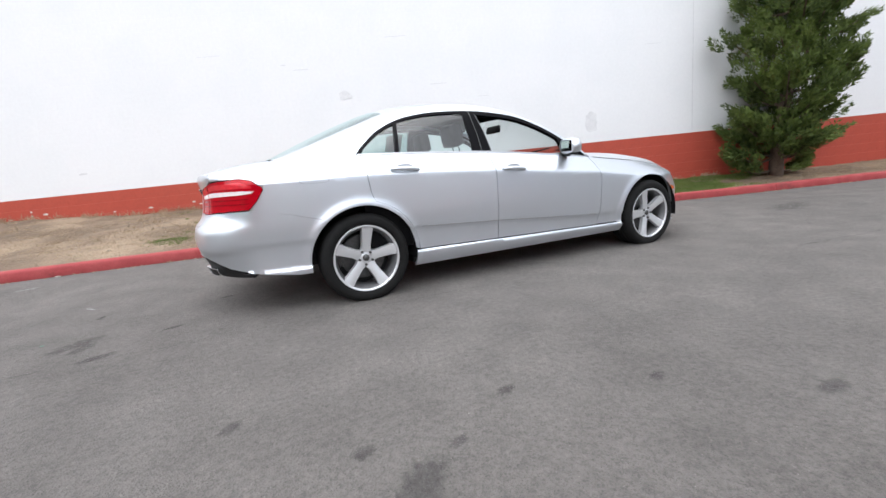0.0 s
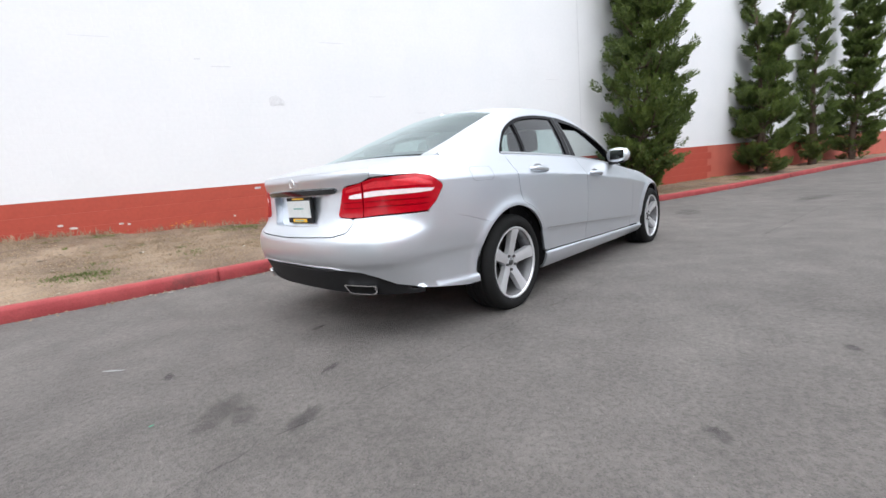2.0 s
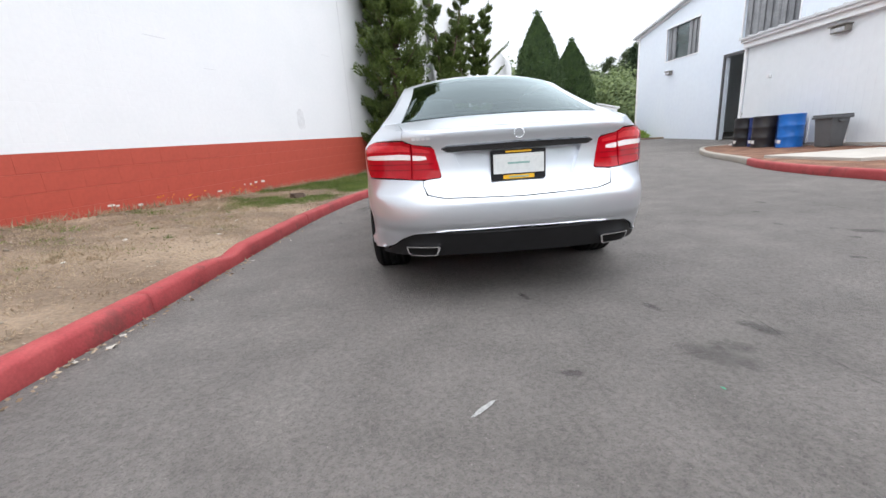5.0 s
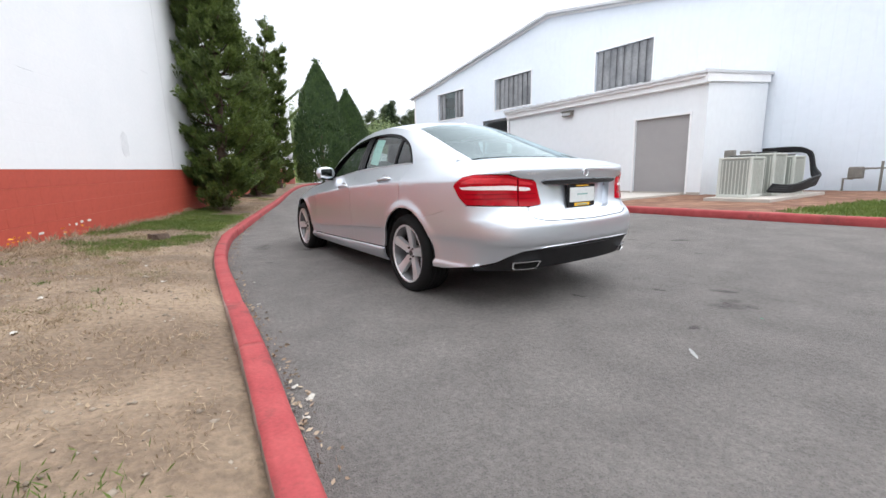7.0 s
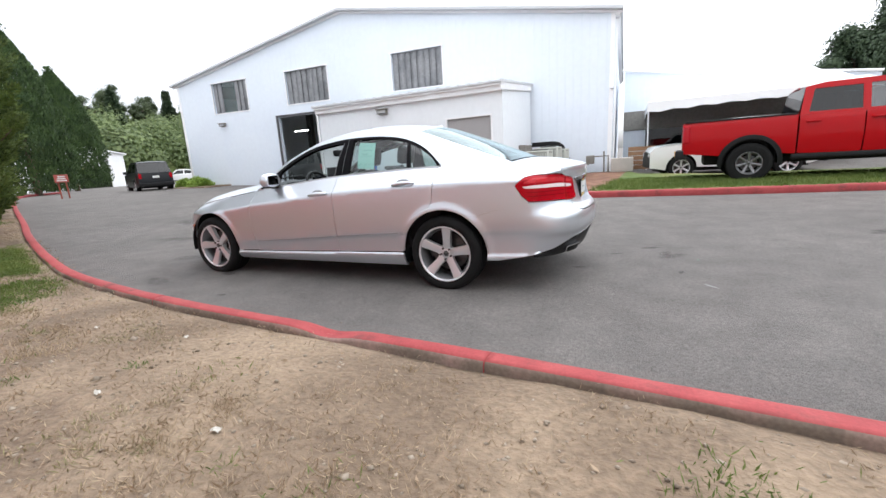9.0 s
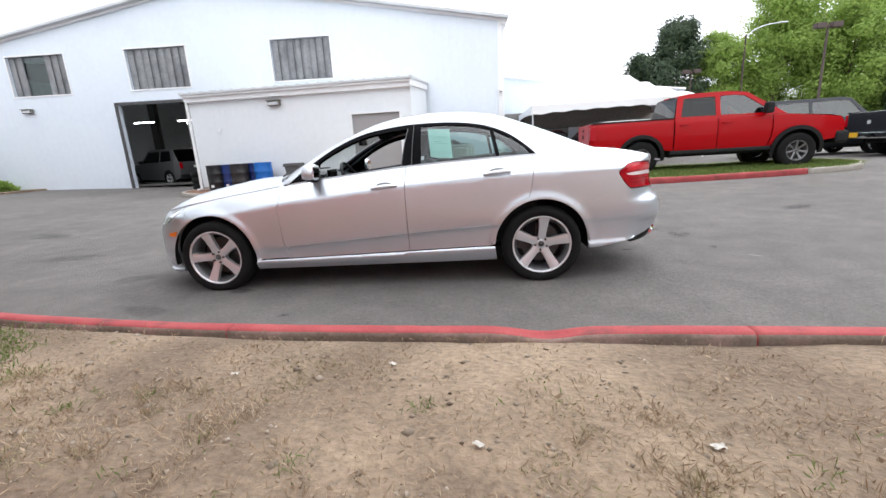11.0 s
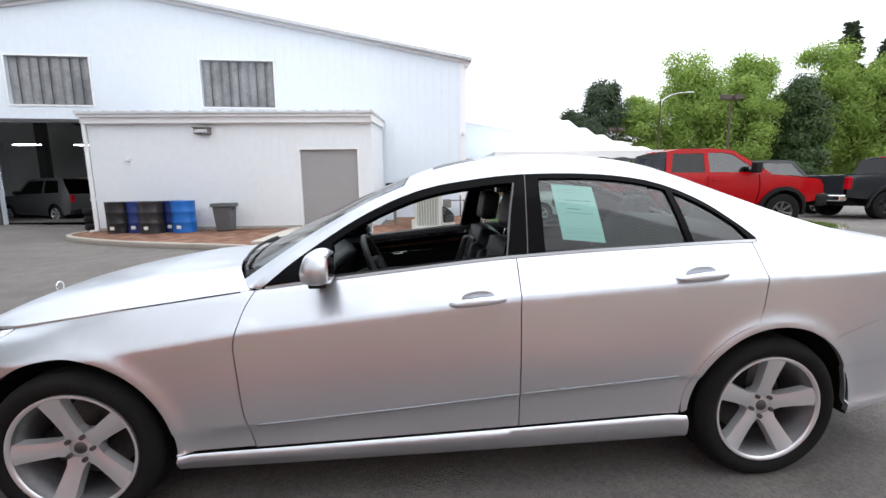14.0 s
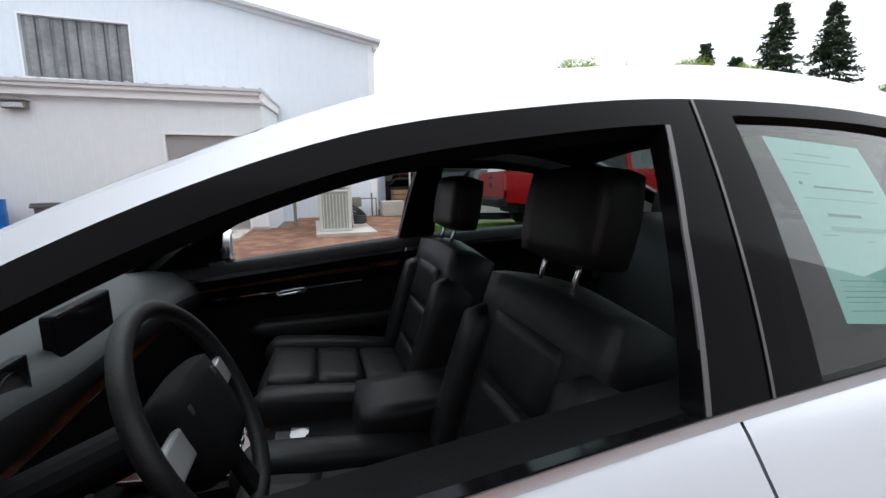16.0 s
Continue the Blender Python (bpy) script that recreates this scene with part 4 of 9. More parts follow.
for x in (11.5, 14.0, 16.5, 19.0):
    for y in (-4.5, -9.0, -13.0):
        part("tube_lamp", box(1.1, 0.09, 0.05, x, y, 3.05 - y * 0.055), M_TUBE, SHOP, "lit fluorescent tube lamp")


def wall_lamp(parent, x, z):
    """A boxy flood lamp on a wall."""
    b_ = part("wall_lamp", box(0.42, 0.16, 0.15, x, 0.09, z, 0.02), M_LAMP_GREY, parent, "grey wall flood lamp")
    part("lamp_glass", box(0.36, 0.02, 0.09, x, 0.178, z + 0.02, 0.005), M_CLEAR_LENS, b_)
    part("lamp_hood", box(0.46, 0.22, 0.03, x, 0.11, z + 0.15, 0.008), M_LAMP_GREY, b_)


M_LAMP_GREY = mat("weathered_grey_metal", (0.22, 0.21, 0.19), 0.6, metal=0.3, var=0.2, scale=10)
wall_lamp(SHOP, 20.67, 3.52)
part("wall_conduit", box(0.03, 0.03, 1.1, 4.6, 0.02, 3.5), M_TRIM_WHITE, SHOP)
part("wall_camera", box(0.12, 0.25, 0.10, 0.05, 0.14, 3.3, 0.02), M_TRIM_WHITE, SHOP)

# ---------------------------------------------------------------- annex
A = Matrix.Translation((1.18, -9.988, 0)) @ Matrix.Rotation(radians(-1.6), 4, "Z") @ Matrix.Rotation(radians(-0.35), 4, "Y")
ANNEX = thing("annex_building", "low white annex with a grey roller door and metal roof", "building", A)
AL = 7.87
DOOR = (0.42, 2.06, 0.26, 2.47)
part("front_wall", wall_sheet(rect(0, AL, -0.3, 3.25), [rect(*DOOR)], 0.18), M_ANNEX_WALL, ANNEX)
for x in (0.09, AL - 0.09):
    sw = box(0.18, 3.5, 3.6, x, -1.93, -0.3)
    for v in sw.verts:
        if v.co.z > 1:
            v.co.z = 3.42 + (0.30 - v.co.y) * 0.085
    part("side_wall", sw, M_ANNEX_WALL, ANNEX)
part("roller_door", box(DOOR[1] - DOOR[0], 0.06, DOOR[3] - DOOR[2], (DOOR[0] + DOOR[1]) / 2, -0.10, DOOR[2]), M_DOOR_GREY, ANNEX, "closed grey roller door")
for k in range(24):
    part("door_slat", box(DOOR[1] - DOOR[0], 0.008, 0.0905, (DOOR[0] + DOOR[1]) / 2, -0.066, DOOR[2] + 0.006 + 0.0915 * k, 0.0015), M_DOOR_GREY, ANNEX)
for a in (DOOR[0] - 0.025, DOOR[1] + 0.025):
    part("door_jamb", box(0.05, 0.03, DOOR[3] - DOOR[2] + 0.05, a, 0.016, DOOR[2]), M_TRIM_WHITE, ANNEX)
part("door_head", box(DOOR[1] - DOOR[0], 0.03, 0.05, (DOOR[0] + DOOR[1]) / 2, 0.016, DOOR[3]), M_TRIM_WHITE, ANNEX)
part("fascia", box(AL + 0.12, 0.05, 0.20, AL / 2, 0.13, 3.24, 0.01), M_TRIM_WHITE, ANNEX, "white fascia and gutter")
part("gutter", box(AL + 0.16, 0.10, 0.09, AL / 2, 0.20, 3.36, 0.025), M_TRIM_WHITE, ANNEX)
part("soffit", box(AL + 0.1, 0.16, 0.03, AL / 2, 0.08, 3.21), M_TRIM_WHITE, ANNEX)
roof = box(AL + 0.18, 4.1, 0.06, AL / 2, -1.75, 0)
for v in roof.verts:
    v.co.z += 3.44 + (0.30 - v.co.y) * 0.085
part("annex_roof", roof, M_ROOF_METAL, ANNEX, "ribbed grey metal roof")
for k in range(22):
    x = -0.05 + (AL + 0.10) * k / 21
    rib = box(0.05, 4.1, 0.030, x, -1.75, 0)
    for v in rib.verts:
        v.co.z += 3.50 + (0.30 - v.co.y) * 0.085
    part("roof_rib", rib, M_ROOF_METAL, ANNEX)
side_fascia = box(0.05, 3.9, 0.22, -0.04, -1.7, 0)
for v in side_fascia.verts:
    v.co.z += 3.22 + (0.30 - v.co.y) * 0.085
part("fascia", side_fascia, M_TRIM_WHITE, ANNEX)
part("downpipe", box(0.09, 0.07, 3.1, AL + 0.04, 0.05, 0.2, 0.015), M_TRIM_WHITE, ANNEX)
part("downpipe_shoe", box(0.09, 0.25, 0.07, AL + 0.04, 0.16, 0.2, 0.015), M_TRIM_WHITE, ANNEX)
wall_lamp(ANNEX, 4.7, 2.92)
part("small_fitting", box(0.10, 0.10, 0.10, 6.85, 0.05, 2.18, 0.02), M_TRIM_WHITE, ANNEX)
part("base_strip", box(AL, 0.02, 0.06, AL / 2, 0.011, 0.24), M_CONCRETE, ANNEX)
part("wall_pipe", box(0.04, 0.04, 0.7, 3.2 + 1.0, 0.022, 0.28), M_TRIM_WHITE, ANNEX)
part("wall_pipe", box(0.04, 0.04, 0.7, 5.3, 0.022, 0.28), M_TRIM_WHITE, ANNEX)


# ---------------------------------------------------------------- things along the annex
def drum(x, y, z, material, label):
    """A steel drum with rolling hoops and a rimmed lid."""
    prof = [(0.0, 0.0), (0.285, 0.0), (0.295, 0.01), (0.29, 0.03), (0.285, 0.26), (0.297, 0.285), (0.285, 0.31), (0.285, 0.55), (0.297, 0.575), (0.285, 0.60), (0.29, 0.84), (0.297, 0.86), (0.285, 0.872), (0.27, 0.85), (0.0, 0.848)]
    bm = lathe(prof, 32)
    bmesh.ops.rotate(bm, verts=bm.verts, cent=(0, 0, 0), matrix=Matrix.Rotation(math.pi / 2, 3, "X"))
    ob = thing("steel_drum", label, "drum", pose(x, y, z), "drums by the annex")
    body = part("drum_body", bm, material, ob, smooth=True)
    part("bung", cyl(0.03, 0.02, 0.16, 0.05, 0.845, 12), M_STEEL_DARK, ob)
    part("sticker", box(0.11, 0.004, 0.09, 0.02, 0.2885, 0.12), M_PANEL_WHITE, ob)
    return ob


M_DRUM_BLACK = mat("black_drum_paint", (0.014, 0.014, 0.016), 0.4, var=0.3, scale=6)
M_DRUM_NAVY = mat("navy_drum_paint", (0.016, 0.035, 0.16), 0.4, var=0.2, scale=6)
M_DRUM_BROWN = mat("dark_brown_drum_paint", (0.030, 0.026, 0.024), 0.45, var=0.3, scale=6, second=(0.02, 0.02, 0.025))
M_DRUM_BLUE = mat("bright_blue_drum_paint", (0.015, 0.14, 0.50), 0.35, var=0.15, scale=6)
M_BIN = mat("grey_bin_plastic", (0.10, 0.105, 0.11), 0.5, var=0.1, scale=10)
GZ = 0.235
drum(8.10, -9.62, GZ, M_DRUM_BLACK, "black steel drum by the annex wall")
drum(7.62, -9.72, GZ, M_DRUM_NAVY, "navy blue steel drum by the annex wall")
drum(7.12, -9.42, GZ, M_DRUM_BROWN, "scuffed dark steel drum before blue ones")
drum(6.72, -9.80, GZ, M_DRUM_NAVY, "navy blue steel drum by the annex wall")
drum(6.32, -9.50, GZ, M_DRUM_BLUE, "bright blue steel drum by the annex wall")
BIN = thing("wheelie_bin", "grey plastic refuse bin against the annex wall", "bin", pose(5.25, -9.55, GZ))
bb = box(0.48, 0.46, 0.70, 0, 0, 0.02, 0.03)
for v in bb.verts:
    k = 0.78 + 0.22 * v.co.z / 0.72
    v.co.x *= k
    v.co.y *= k
part("bin_body", bb, M_BIN, BIN)
part("bin_rim", box(0.56, 0.54, 0.06, 0, 0, 0.68, 0.02), M_BIN, BIN)
part("bin_lid", box(0.54, 0.52, 0.04, 0, -0.01, 0.74, 0.015), M_BIN, BIN)
for x in (-0.27, 0.27):
    part("bin_handle", box(0.05, 0.16, 0.05, x, 0, 0.60, 0.01), M_BIN, BIN)
# stacked tyres by the bay
for k in range(3):
    t = thing("tyre_stack", "worn black tyre stacked by the workshop bay", "tyre", Matrix.Translation((9.75, -11.2, 0.22 + 0.12 + 0.235 * k)) @ Matrix.Rotation(math.pi / 2, 4, "X"), "stacked tyres")
    part("tyre_ring", lathe([(0.20, -0.09), (0.23, -0.11), (0.31, -0.11), (0.345, -0.08), (0.35, 0.0), (0.345, 0.08), (0.31, 0.11), (0.23, 0.11), (0.20, 0.09)], 32), M_RUBBER, t, smooth=True)


M_AC = mat("beige_green_enamel", (0.56, 0.58, 0.54), 0.5, var=0.06, scale=8)
M_AC_FIN = mat("grey_condenser_fins", (0.30, 0.32, 0.29), 0.5, var=0.1, scale=20)


def condenser(x, y, z, w, d, h, turn=0.0, label="beige condenser unit with ribbed grilles on a pad"):
    """An outdoor condenser: a cabinet with upright grille ribs and a fan guard on top."""
    u = thing("condenser_unit", label, "condenser", pose(x, y, z, 0, 0, turn), "condenser units")
    part("cabinet", box(w - 0.03, d - 0.03, h, 0, 0, 0, 0.02), M_AC_FIN, u)
    for sx in (-1, 1):
        for sy in (-1, 1):
            part("corner_post", box(0.06, 0.06, h + 0.01, sx * (w / 2 - 0.03), sy * (d / 2 - 0.03), 0, 0.012), M_AC, u)
    part("cabinet_top", box(w + 0.01, d + 0.01, 0.04, 0, 0, h, 0.015), M_AC, u)
    part("cabinet_base", box(w + 0.01, d + 0.01, 0.06, 0, 0, 0.0, 0.01), M_AC, u)
    n = 8
    for k in range(n):
        part("grille_rib", box(0.018, 0.014, h - 0.10, -w / 2 + 0.09 + (w - 0.18) * k / (n - 1), d / 2 - 0.006, 0.06, 0.003), M_AC, u)
        part("grille_rib", box(0.014, 0.018, h - 0.10, -w / 2 + 0.006, -d / 2 + 0.09 + (d - 0.18) * k / (n - 1), 0.06, 0.003), M_AC, u)
    part("fan_guard", lathe([(0.02, 0.0), (0.24, 0.0), (0.26, -0.03)], 28), M_STEEL_DARK, u).matrix_basis = Matrix.Translation((0, 0, h + 0.05)) @ Matrix.Rotation(-math.pi / 2, 4, "X")
    return u


tagged(obj("condenser_pad", box(1.25, 3.6, 0.09, -0.55, -9.5, 0.21, 0.01), M_CONCRETE), "concrete slab under the condenser units", "slab", kind="structure")
condenser(-0.34, -8.46, 0.30, 0.66, 0.70, 0.84)
condenser(-0.42, -9.40, 0.30, 0.72, 0.74, 0.92, label="tall beige condenser unit behind the front one")
condenser(-0.50, -10.40, 0.30, 0.72, 0.74, 0.86, label="beige condenser unit close to the workshop wall")
PIPES = thing("pipe_bundle", "black insulated pipes running to the workshop wall", "pipes", pose(0, 0, 0))
for k in range(4):
    o = 0.07 * k
    part("pipe", tube(smooth_line([(-0.80, -8.7 - o, 0.42 + o * 0.6), (-1.1, -9.2, 0.40 + o * 0.6), (-0.98 - o * 0.3, -10.8, 0.45 + o), (-0.75 - o * 0.3, -12.2, 0.50 + o), (-0.42 - o * 0.2, -13.1, 0.7 + o), (-0.25 - o * 0.2, -13.4, 1.22 + o * 0.4), (-0.1, -13.5, 1.36 + o * 0.4), (0.2, -13.55, 1.40 + o * 0.5), (1.0, -13.58, 1.40 + o * 0.5)], 40), 0.035, 8), M_BLACK_PLASTIC, PIPES, smooth=True)
GAS = thing("gas_meter", "grey gas meter pipes at the workshop wall foot", "gas meter", pose(-1.45, -13.3, 0.22))
part("meter_body", box(0.30, 0.25, 0.32, 0.15, 0, 0.35, 0.04), M_LAMP_GREY, GAS)
for pts in ([(-0.5, 0, 0), (-0.5, 0, 0.62), (0.0, 0, 0.62), (0.0, 0, 0.5), (0.3, 0, 0.5)], [(0.4, 0, 0), (0.4, 0, 0.35), (0.2, 0, 0.35)], [(-0.35, 0.06, 0), (-0.35, 0.06, 0.8)]):
    part("meter_pipe", tube(pts, 0.028, 8), M_LAMP_GREY, GAS)
for x, y in ((0.55, -10.15), (0.62, -11.3)):
    J = thing("service_box", "small grey electric service box on a post", "electric box", pose(x, y, 0.24))
    part("post", box(0.06, 0.06, 0.9, 0, 0, 0), M_LAMP_GREY, J)
    part("box_body", box(0.24, 0.14, 0.32, 0, 0.06, 0.85, 0.02), M_LAMP_GREY, J)
CR = thing("timber_crate", "brown wooden crate beside the workshop corner", "crate", pose(-3.1, -13.9, 0.25))
M_CRATE = mat("weathered_timber", (0.26, 0.15, 0.08), 0.8, var=0.3, scale=4, second=(0.2, 0.11, 0.06))
for k in range(5):
    part("crate_board", box(0.9, 0.03, 0.15, 0, 0.3, 0.02 + 0.17 * k, 0.004), M_CRATE, CR)
    part("crate_board", box(0.03, 0.6, 0.15, 0.45, 0, 0.02 + 0.17 * k, 0.004), M_CRATE, CR)
PL = thing("concrete_planter", "square grey concrete planter by the workshop corner", "planter", pose(-2.45, -13.1, 0.24))
part("planter_body", box(0.75, 0.6, 0.5, 0, 0, 0, 0.02), M_CONCRETE, PL)
# ---------------------------------------------------------------- the silver saloon: its surfaces
HALF_PLAN = [(2.285, 0), (2.272, 0.22), (2.225, 0.45), (2.12, 0.64), (1.95, 0.785), (1.72, 0.868), (1.437, 0.903), (0.8, 0.918), (0, 0.925), (-0.8, 0.925), (-1.437, 0.918),
             (-1.85, 0.892), (-2.18, 0.830), (-2.39, 0.725), (-2.50, 0.56), (-2.555, 0.3), (-2.57, 0)]
FULL = smooth_line([(2.272, -0.22)] + HALF_PLAN + [(-2.555, -0.3)], 1800)
PLAN = FULL[FULL[:, 1] >= 0]
PLAN[0, 1] = PLAN[-1, 1] = 0
PS = np.r_[0, np.cumsum(np.linalg.norm(np.diff(PLAN, axis=0), axis=1))]
PT = np.gradient(PLAN, PS, axis=0)
PT /= np.linalg.norm(PT, axis=1)[:, None]
PN = np.stack([PT[:, 1], -PT[:, 0]], 1)
PN[0], PN[-1] = (1, 0), (-1, 0)
WHEELS = (1.437, -1.437)
AXLE_Z = 0.318


def UX(x):
    return np.interp(-np.asarray(x, float), -PLAN[:, 0], PS)


def UF(y):
    return np.interp(y, PLAN[:500, 1], PS[:500])


def UR(y):
    return np.interp(-np.asarray(y, float), -PLAN[-500:, 1], PS[-500:])


def step01(a, b, x):
    t = np.clip((x - a) / (b - a), 0, 1)
    return t * t * (3 - 2 * t)


TOP_X = [-2.6, -2.47, -2.2, -1.9, -1.38, -0.78, -0.33, 0.19, 0.77, 1.07, 1.41, 1.74, 1.9, 2.1, 2.3]
TOP_Z = [0.985, 0.995, 1.02, 1.045, 1.05, 1.035, 1.015, 0.97, 0.912, 0.875, 0.832, 0.782, 0.755, 0.72, 0.69]


def z_top(x):
    return pchip(TOP_X, TOP_Z, x)


def z_char(x):
    return np.interp(x, [-1.6, -1.34, -0.95, -0.32, 0.08, 0.74, 1.07, 1.4], [0.915, 0.912, 0.90, 0.868, 0.835, 0.78, 0.735, 0.69])


def z_skirt(x):
    return np.interp(x, [-1.05, 1.0], [0.318, 0.272])


def z_mould(x):
    return np.interp(x, [-1.02, -0.3, 0.12, 0.92], [0.50, 0.46, 0.43, 0.38])


ZS = np.linspace(0.12, 1.12, 501)
DTAB = np.zeros((len(PS), len(ZS)))
for i, (x, y) in enumerate(PLAN):
    zt, zc, zs, zm = float(z_top(x)), float(z_char(x)), float(z_skirt(x)), float(z_mould(x))
    cr = float(step01(1.35, 0.85, x) * step01(-1.85, -1.35, x))
    dt = -0.118 - 0.02 * float(step01(1.2, 1.9, x))
    zk = [0.12, 0.2, 0.235, zs - 0.014, zs, zs + 0.01, zm - 0.014, zm - 0.004, zm + 0.02, 0.64, zc - 0.012, zc, zc + 0.25 * (zt - zc), zc + 0.6 * (zt - zc), zt, zt + 0.12]
    dk = [-0.09, -0.05, -0.024, -0.008, -0.009, -0.026, -0.017, -0.0105, -0.007, 0.001, -0.0005 - 0.001 * cr, -0.0035 - 0.001 * cr, -0.026 - 0.006 * cr, -0.064 - 0.008 * cr, dt, dt * 2.2]
    side = pchip(zk, dk, ZS)
    rear = pchip([0.12, 0.30, 0.42, 0.445, 0.458, 0.47, 0.54, 0.60, 0.64, 0.668, 0.71, 0.80, 0.88, 0.925, 0.96, 0.985, 1.12],
                 [-0.16, -0.07, -0.022, -0.012, -0.020, -0.012, 0.0, -0.006, -0.022, -0.050, -0.072, -0.090, -0.096, -0.090, -0.082, -0.088, -0.16], ZS)
    front = pchip([0.12, 0.19, 0.24, 0.3, 0.5, 0.56, 0.62, 0.70, 0.76, 1.12], [-0.12, -0.05, -0.015, -0.008, 0.0, -0.008, -0.035, -0.085, -0.15, -0.6], ZS)
    wr, wf = float(step01(-2.1, -2.45, x)), float(step01(1.72, 2.12, x))
    DTAB[i] = side * (1 - wr - wf) + rear * wr + front * wf
kern = np.exp(-np.linspace(-1.6, 1.6, 5) ** 2)
kern /= kern.sum()
pad = np.pad(DTAB, ((0, 0), (2, 2)), mode="edge")
DTAB = sum(k * pad[:, j:j + len(ZS)] for j, k in enumerate(kern))
for wx in WHEELS:
    r = np.hypot(PLAN[:, :1] - wx, ZS[None, :] - AXLE_Z)
    DTAB += 0.014 * np.exp(-((r - 0.388) / 0.040) ** 2) * (ZS[None, :] > 0.2)


def skin(u, z):
    """The body's outside at u along its plan and height z (left side)."""
    u = np.asarray(u, float)
    ua = np.abs(u)
    fi = np.interp(ua, PS, np.arange(len(PS)))
    i = np.clip(fi.astype(int), 0, len(PS) - 2)
    a = fi - i
    fj = np.clip((z - ZS[0]) / (ZS[1] - ZS[0]), 0, len(ZS) - 1.001)
    j = fj.astype(int)
    b = fj - j
    d = (DTAB[i, j] * (1 - a) + DTAB[i + 1, j] * a) * (1 - b) + (DTAB[i, j + 1] * (1 - a) + DTAB[i + 1, j + 1] * a) * b
    p = PLAN[i] * (1 - a)[:, None] + PLAN[i + 1] * a[:, None]
    n = PN[i] * (1 - a)[:, None] + PN[i + 1] * a[:, None]
    q = p + n * d[:, None]
    return np.stack([q[:, 0], q[:, 1] * np.where(u < 0, -1, 1), z], 1)


def top_edge(x):
    """The line where the flank meets bonnet, windows and boot."""
    u = UX(x)
    return skin(np.atleast_1d(u), np.atleast_1d(z_top(x)))


EDGE_X = np.linspace(-2.5, 2.2, 300)
EDGE_P = np.array([top_edge(x)[0] for x in EDGE_X])


def edge_at(x):
    return np.interp(x, EDGE_P[:, 0], EDGE_P[:, 1]), np.interp(x, EDGE_P[:, 0], EDGE_P[:, 2])


C_MID = [(0.985, 0.980), (0.690, 1.122), (0.375, 1.270), (0.085, 1.386), (-0.14, 1.452), (-0.45, 1.484), (-0.80, 1.478), (-1.12, 1.432), (-1.42, 1.330), (-1.72, 1.205), (-2.0, 1.078)]
C_EDGE = [(0.77, 0.785, 0.925), (0.60, 0.745, 1.053), (0.38, 0.70, 1.190), (0.13, 0.655, 1.303), (-0.12, 0.628, 1.378), (-0.45, 0.615, 1.418), (-0.80, 0.615, 1.408), (-1.08, 0.622, 1.354),
          (-1.36, 0.645, 1.255), (-1.68, 0.69, 1.14), (-1.97, 0.735, 1.052)]


def key_curve(keys, s):
    k = np.array(keys, float)
    idx = np.arange(len(k), dtype=float)
    return np.stack([pchip2(idx, k[:, c], s) for c in range(k.shape[1])], -1)


def pchip2(xk, yk, x):
    """Catmull-Rom through evenly numbered keys."""
    x = np.clip(np.asarray(x, float), 0, len(xk) - 1)
    i = np.clip(x.astype(int), 0, len(xk) - 2)
    t = x - i
    yp = np.r_[2 * yk[0] - yk[1], yk, 2 * yk[-1] - yk[-2]]
    a, b, c, d = yp[i], yp[i + 1], yp[i + 2], yp[i + 3]
    return 0.5 * (2 * b + (c - a) * t + (2 * a - 5 * b + 4 * c - d) * t * t + (3 * b - a - 3 * c + d) * t ** 3)


def canopy(s, t):
    """Windscreen, roof and rear window: s from cowl (0) to boot (10), t across (-1 to 1)."""
    c, e = key_curve(C_MID, s), key_curve(C_EDGE, s)
    a = np.abs(t)
    return np.stack([c[..., 0] + (e[..., 0] - c[..., 0]) * a ** 2, e[..., 1] * t, c[..., 1] + (e[..., 2] - c[..., 1]) * a ** 2.3], -1)


E_S = np.linspace(0, 10, 400)
E_P = key_curve(C_EDGE, E_S)[::-1]


def rail_at(x):
    return np.interp(x, E_P[:, 0], E_P[:, 1]), np.interp(x, E_P[:, 0], E_P[:, 2])


def cabin(x, z):
    """The leaning window side between waist and roof rail (left side)."""
    (yb, zb), (yr, zr) = edge_at(x), rail_at(x)
    f = (z - zb) / np.maximum(zr - zb, 0.02)
    y = yb + (yr - yb) * f + 0.016 * 4 * np.clip(f, 0, 1) * np.clip(1 - f, 0, 1)
    return np.stack([np.asarray(x, float), y, np.asarray(z, float)], -1)


def arc(wx, r, a0, a1, n=40):
    """Points in side view round a wheel's centre; 0 degrees points to the car's front, 90 up."""
    a = np.radians(np.linspace(a0, a1, n))
    return np.stack([wx + r * np.cos(a), AXLE_Z + r * np.sin(a)], 1)


def side(points):
    """Side-view points (x, z) as outline coordinates of the flank."""
    p = np.asarray(points, float)
    return np.stack([UX(p[:, 0]), p[:, 1]], 1)


def run(fx, x0, x1, n=40, dz=0.0):
    x = np.linspace(x0, x1, n)
    return np.stack([x, fx(x) + dz], 1)

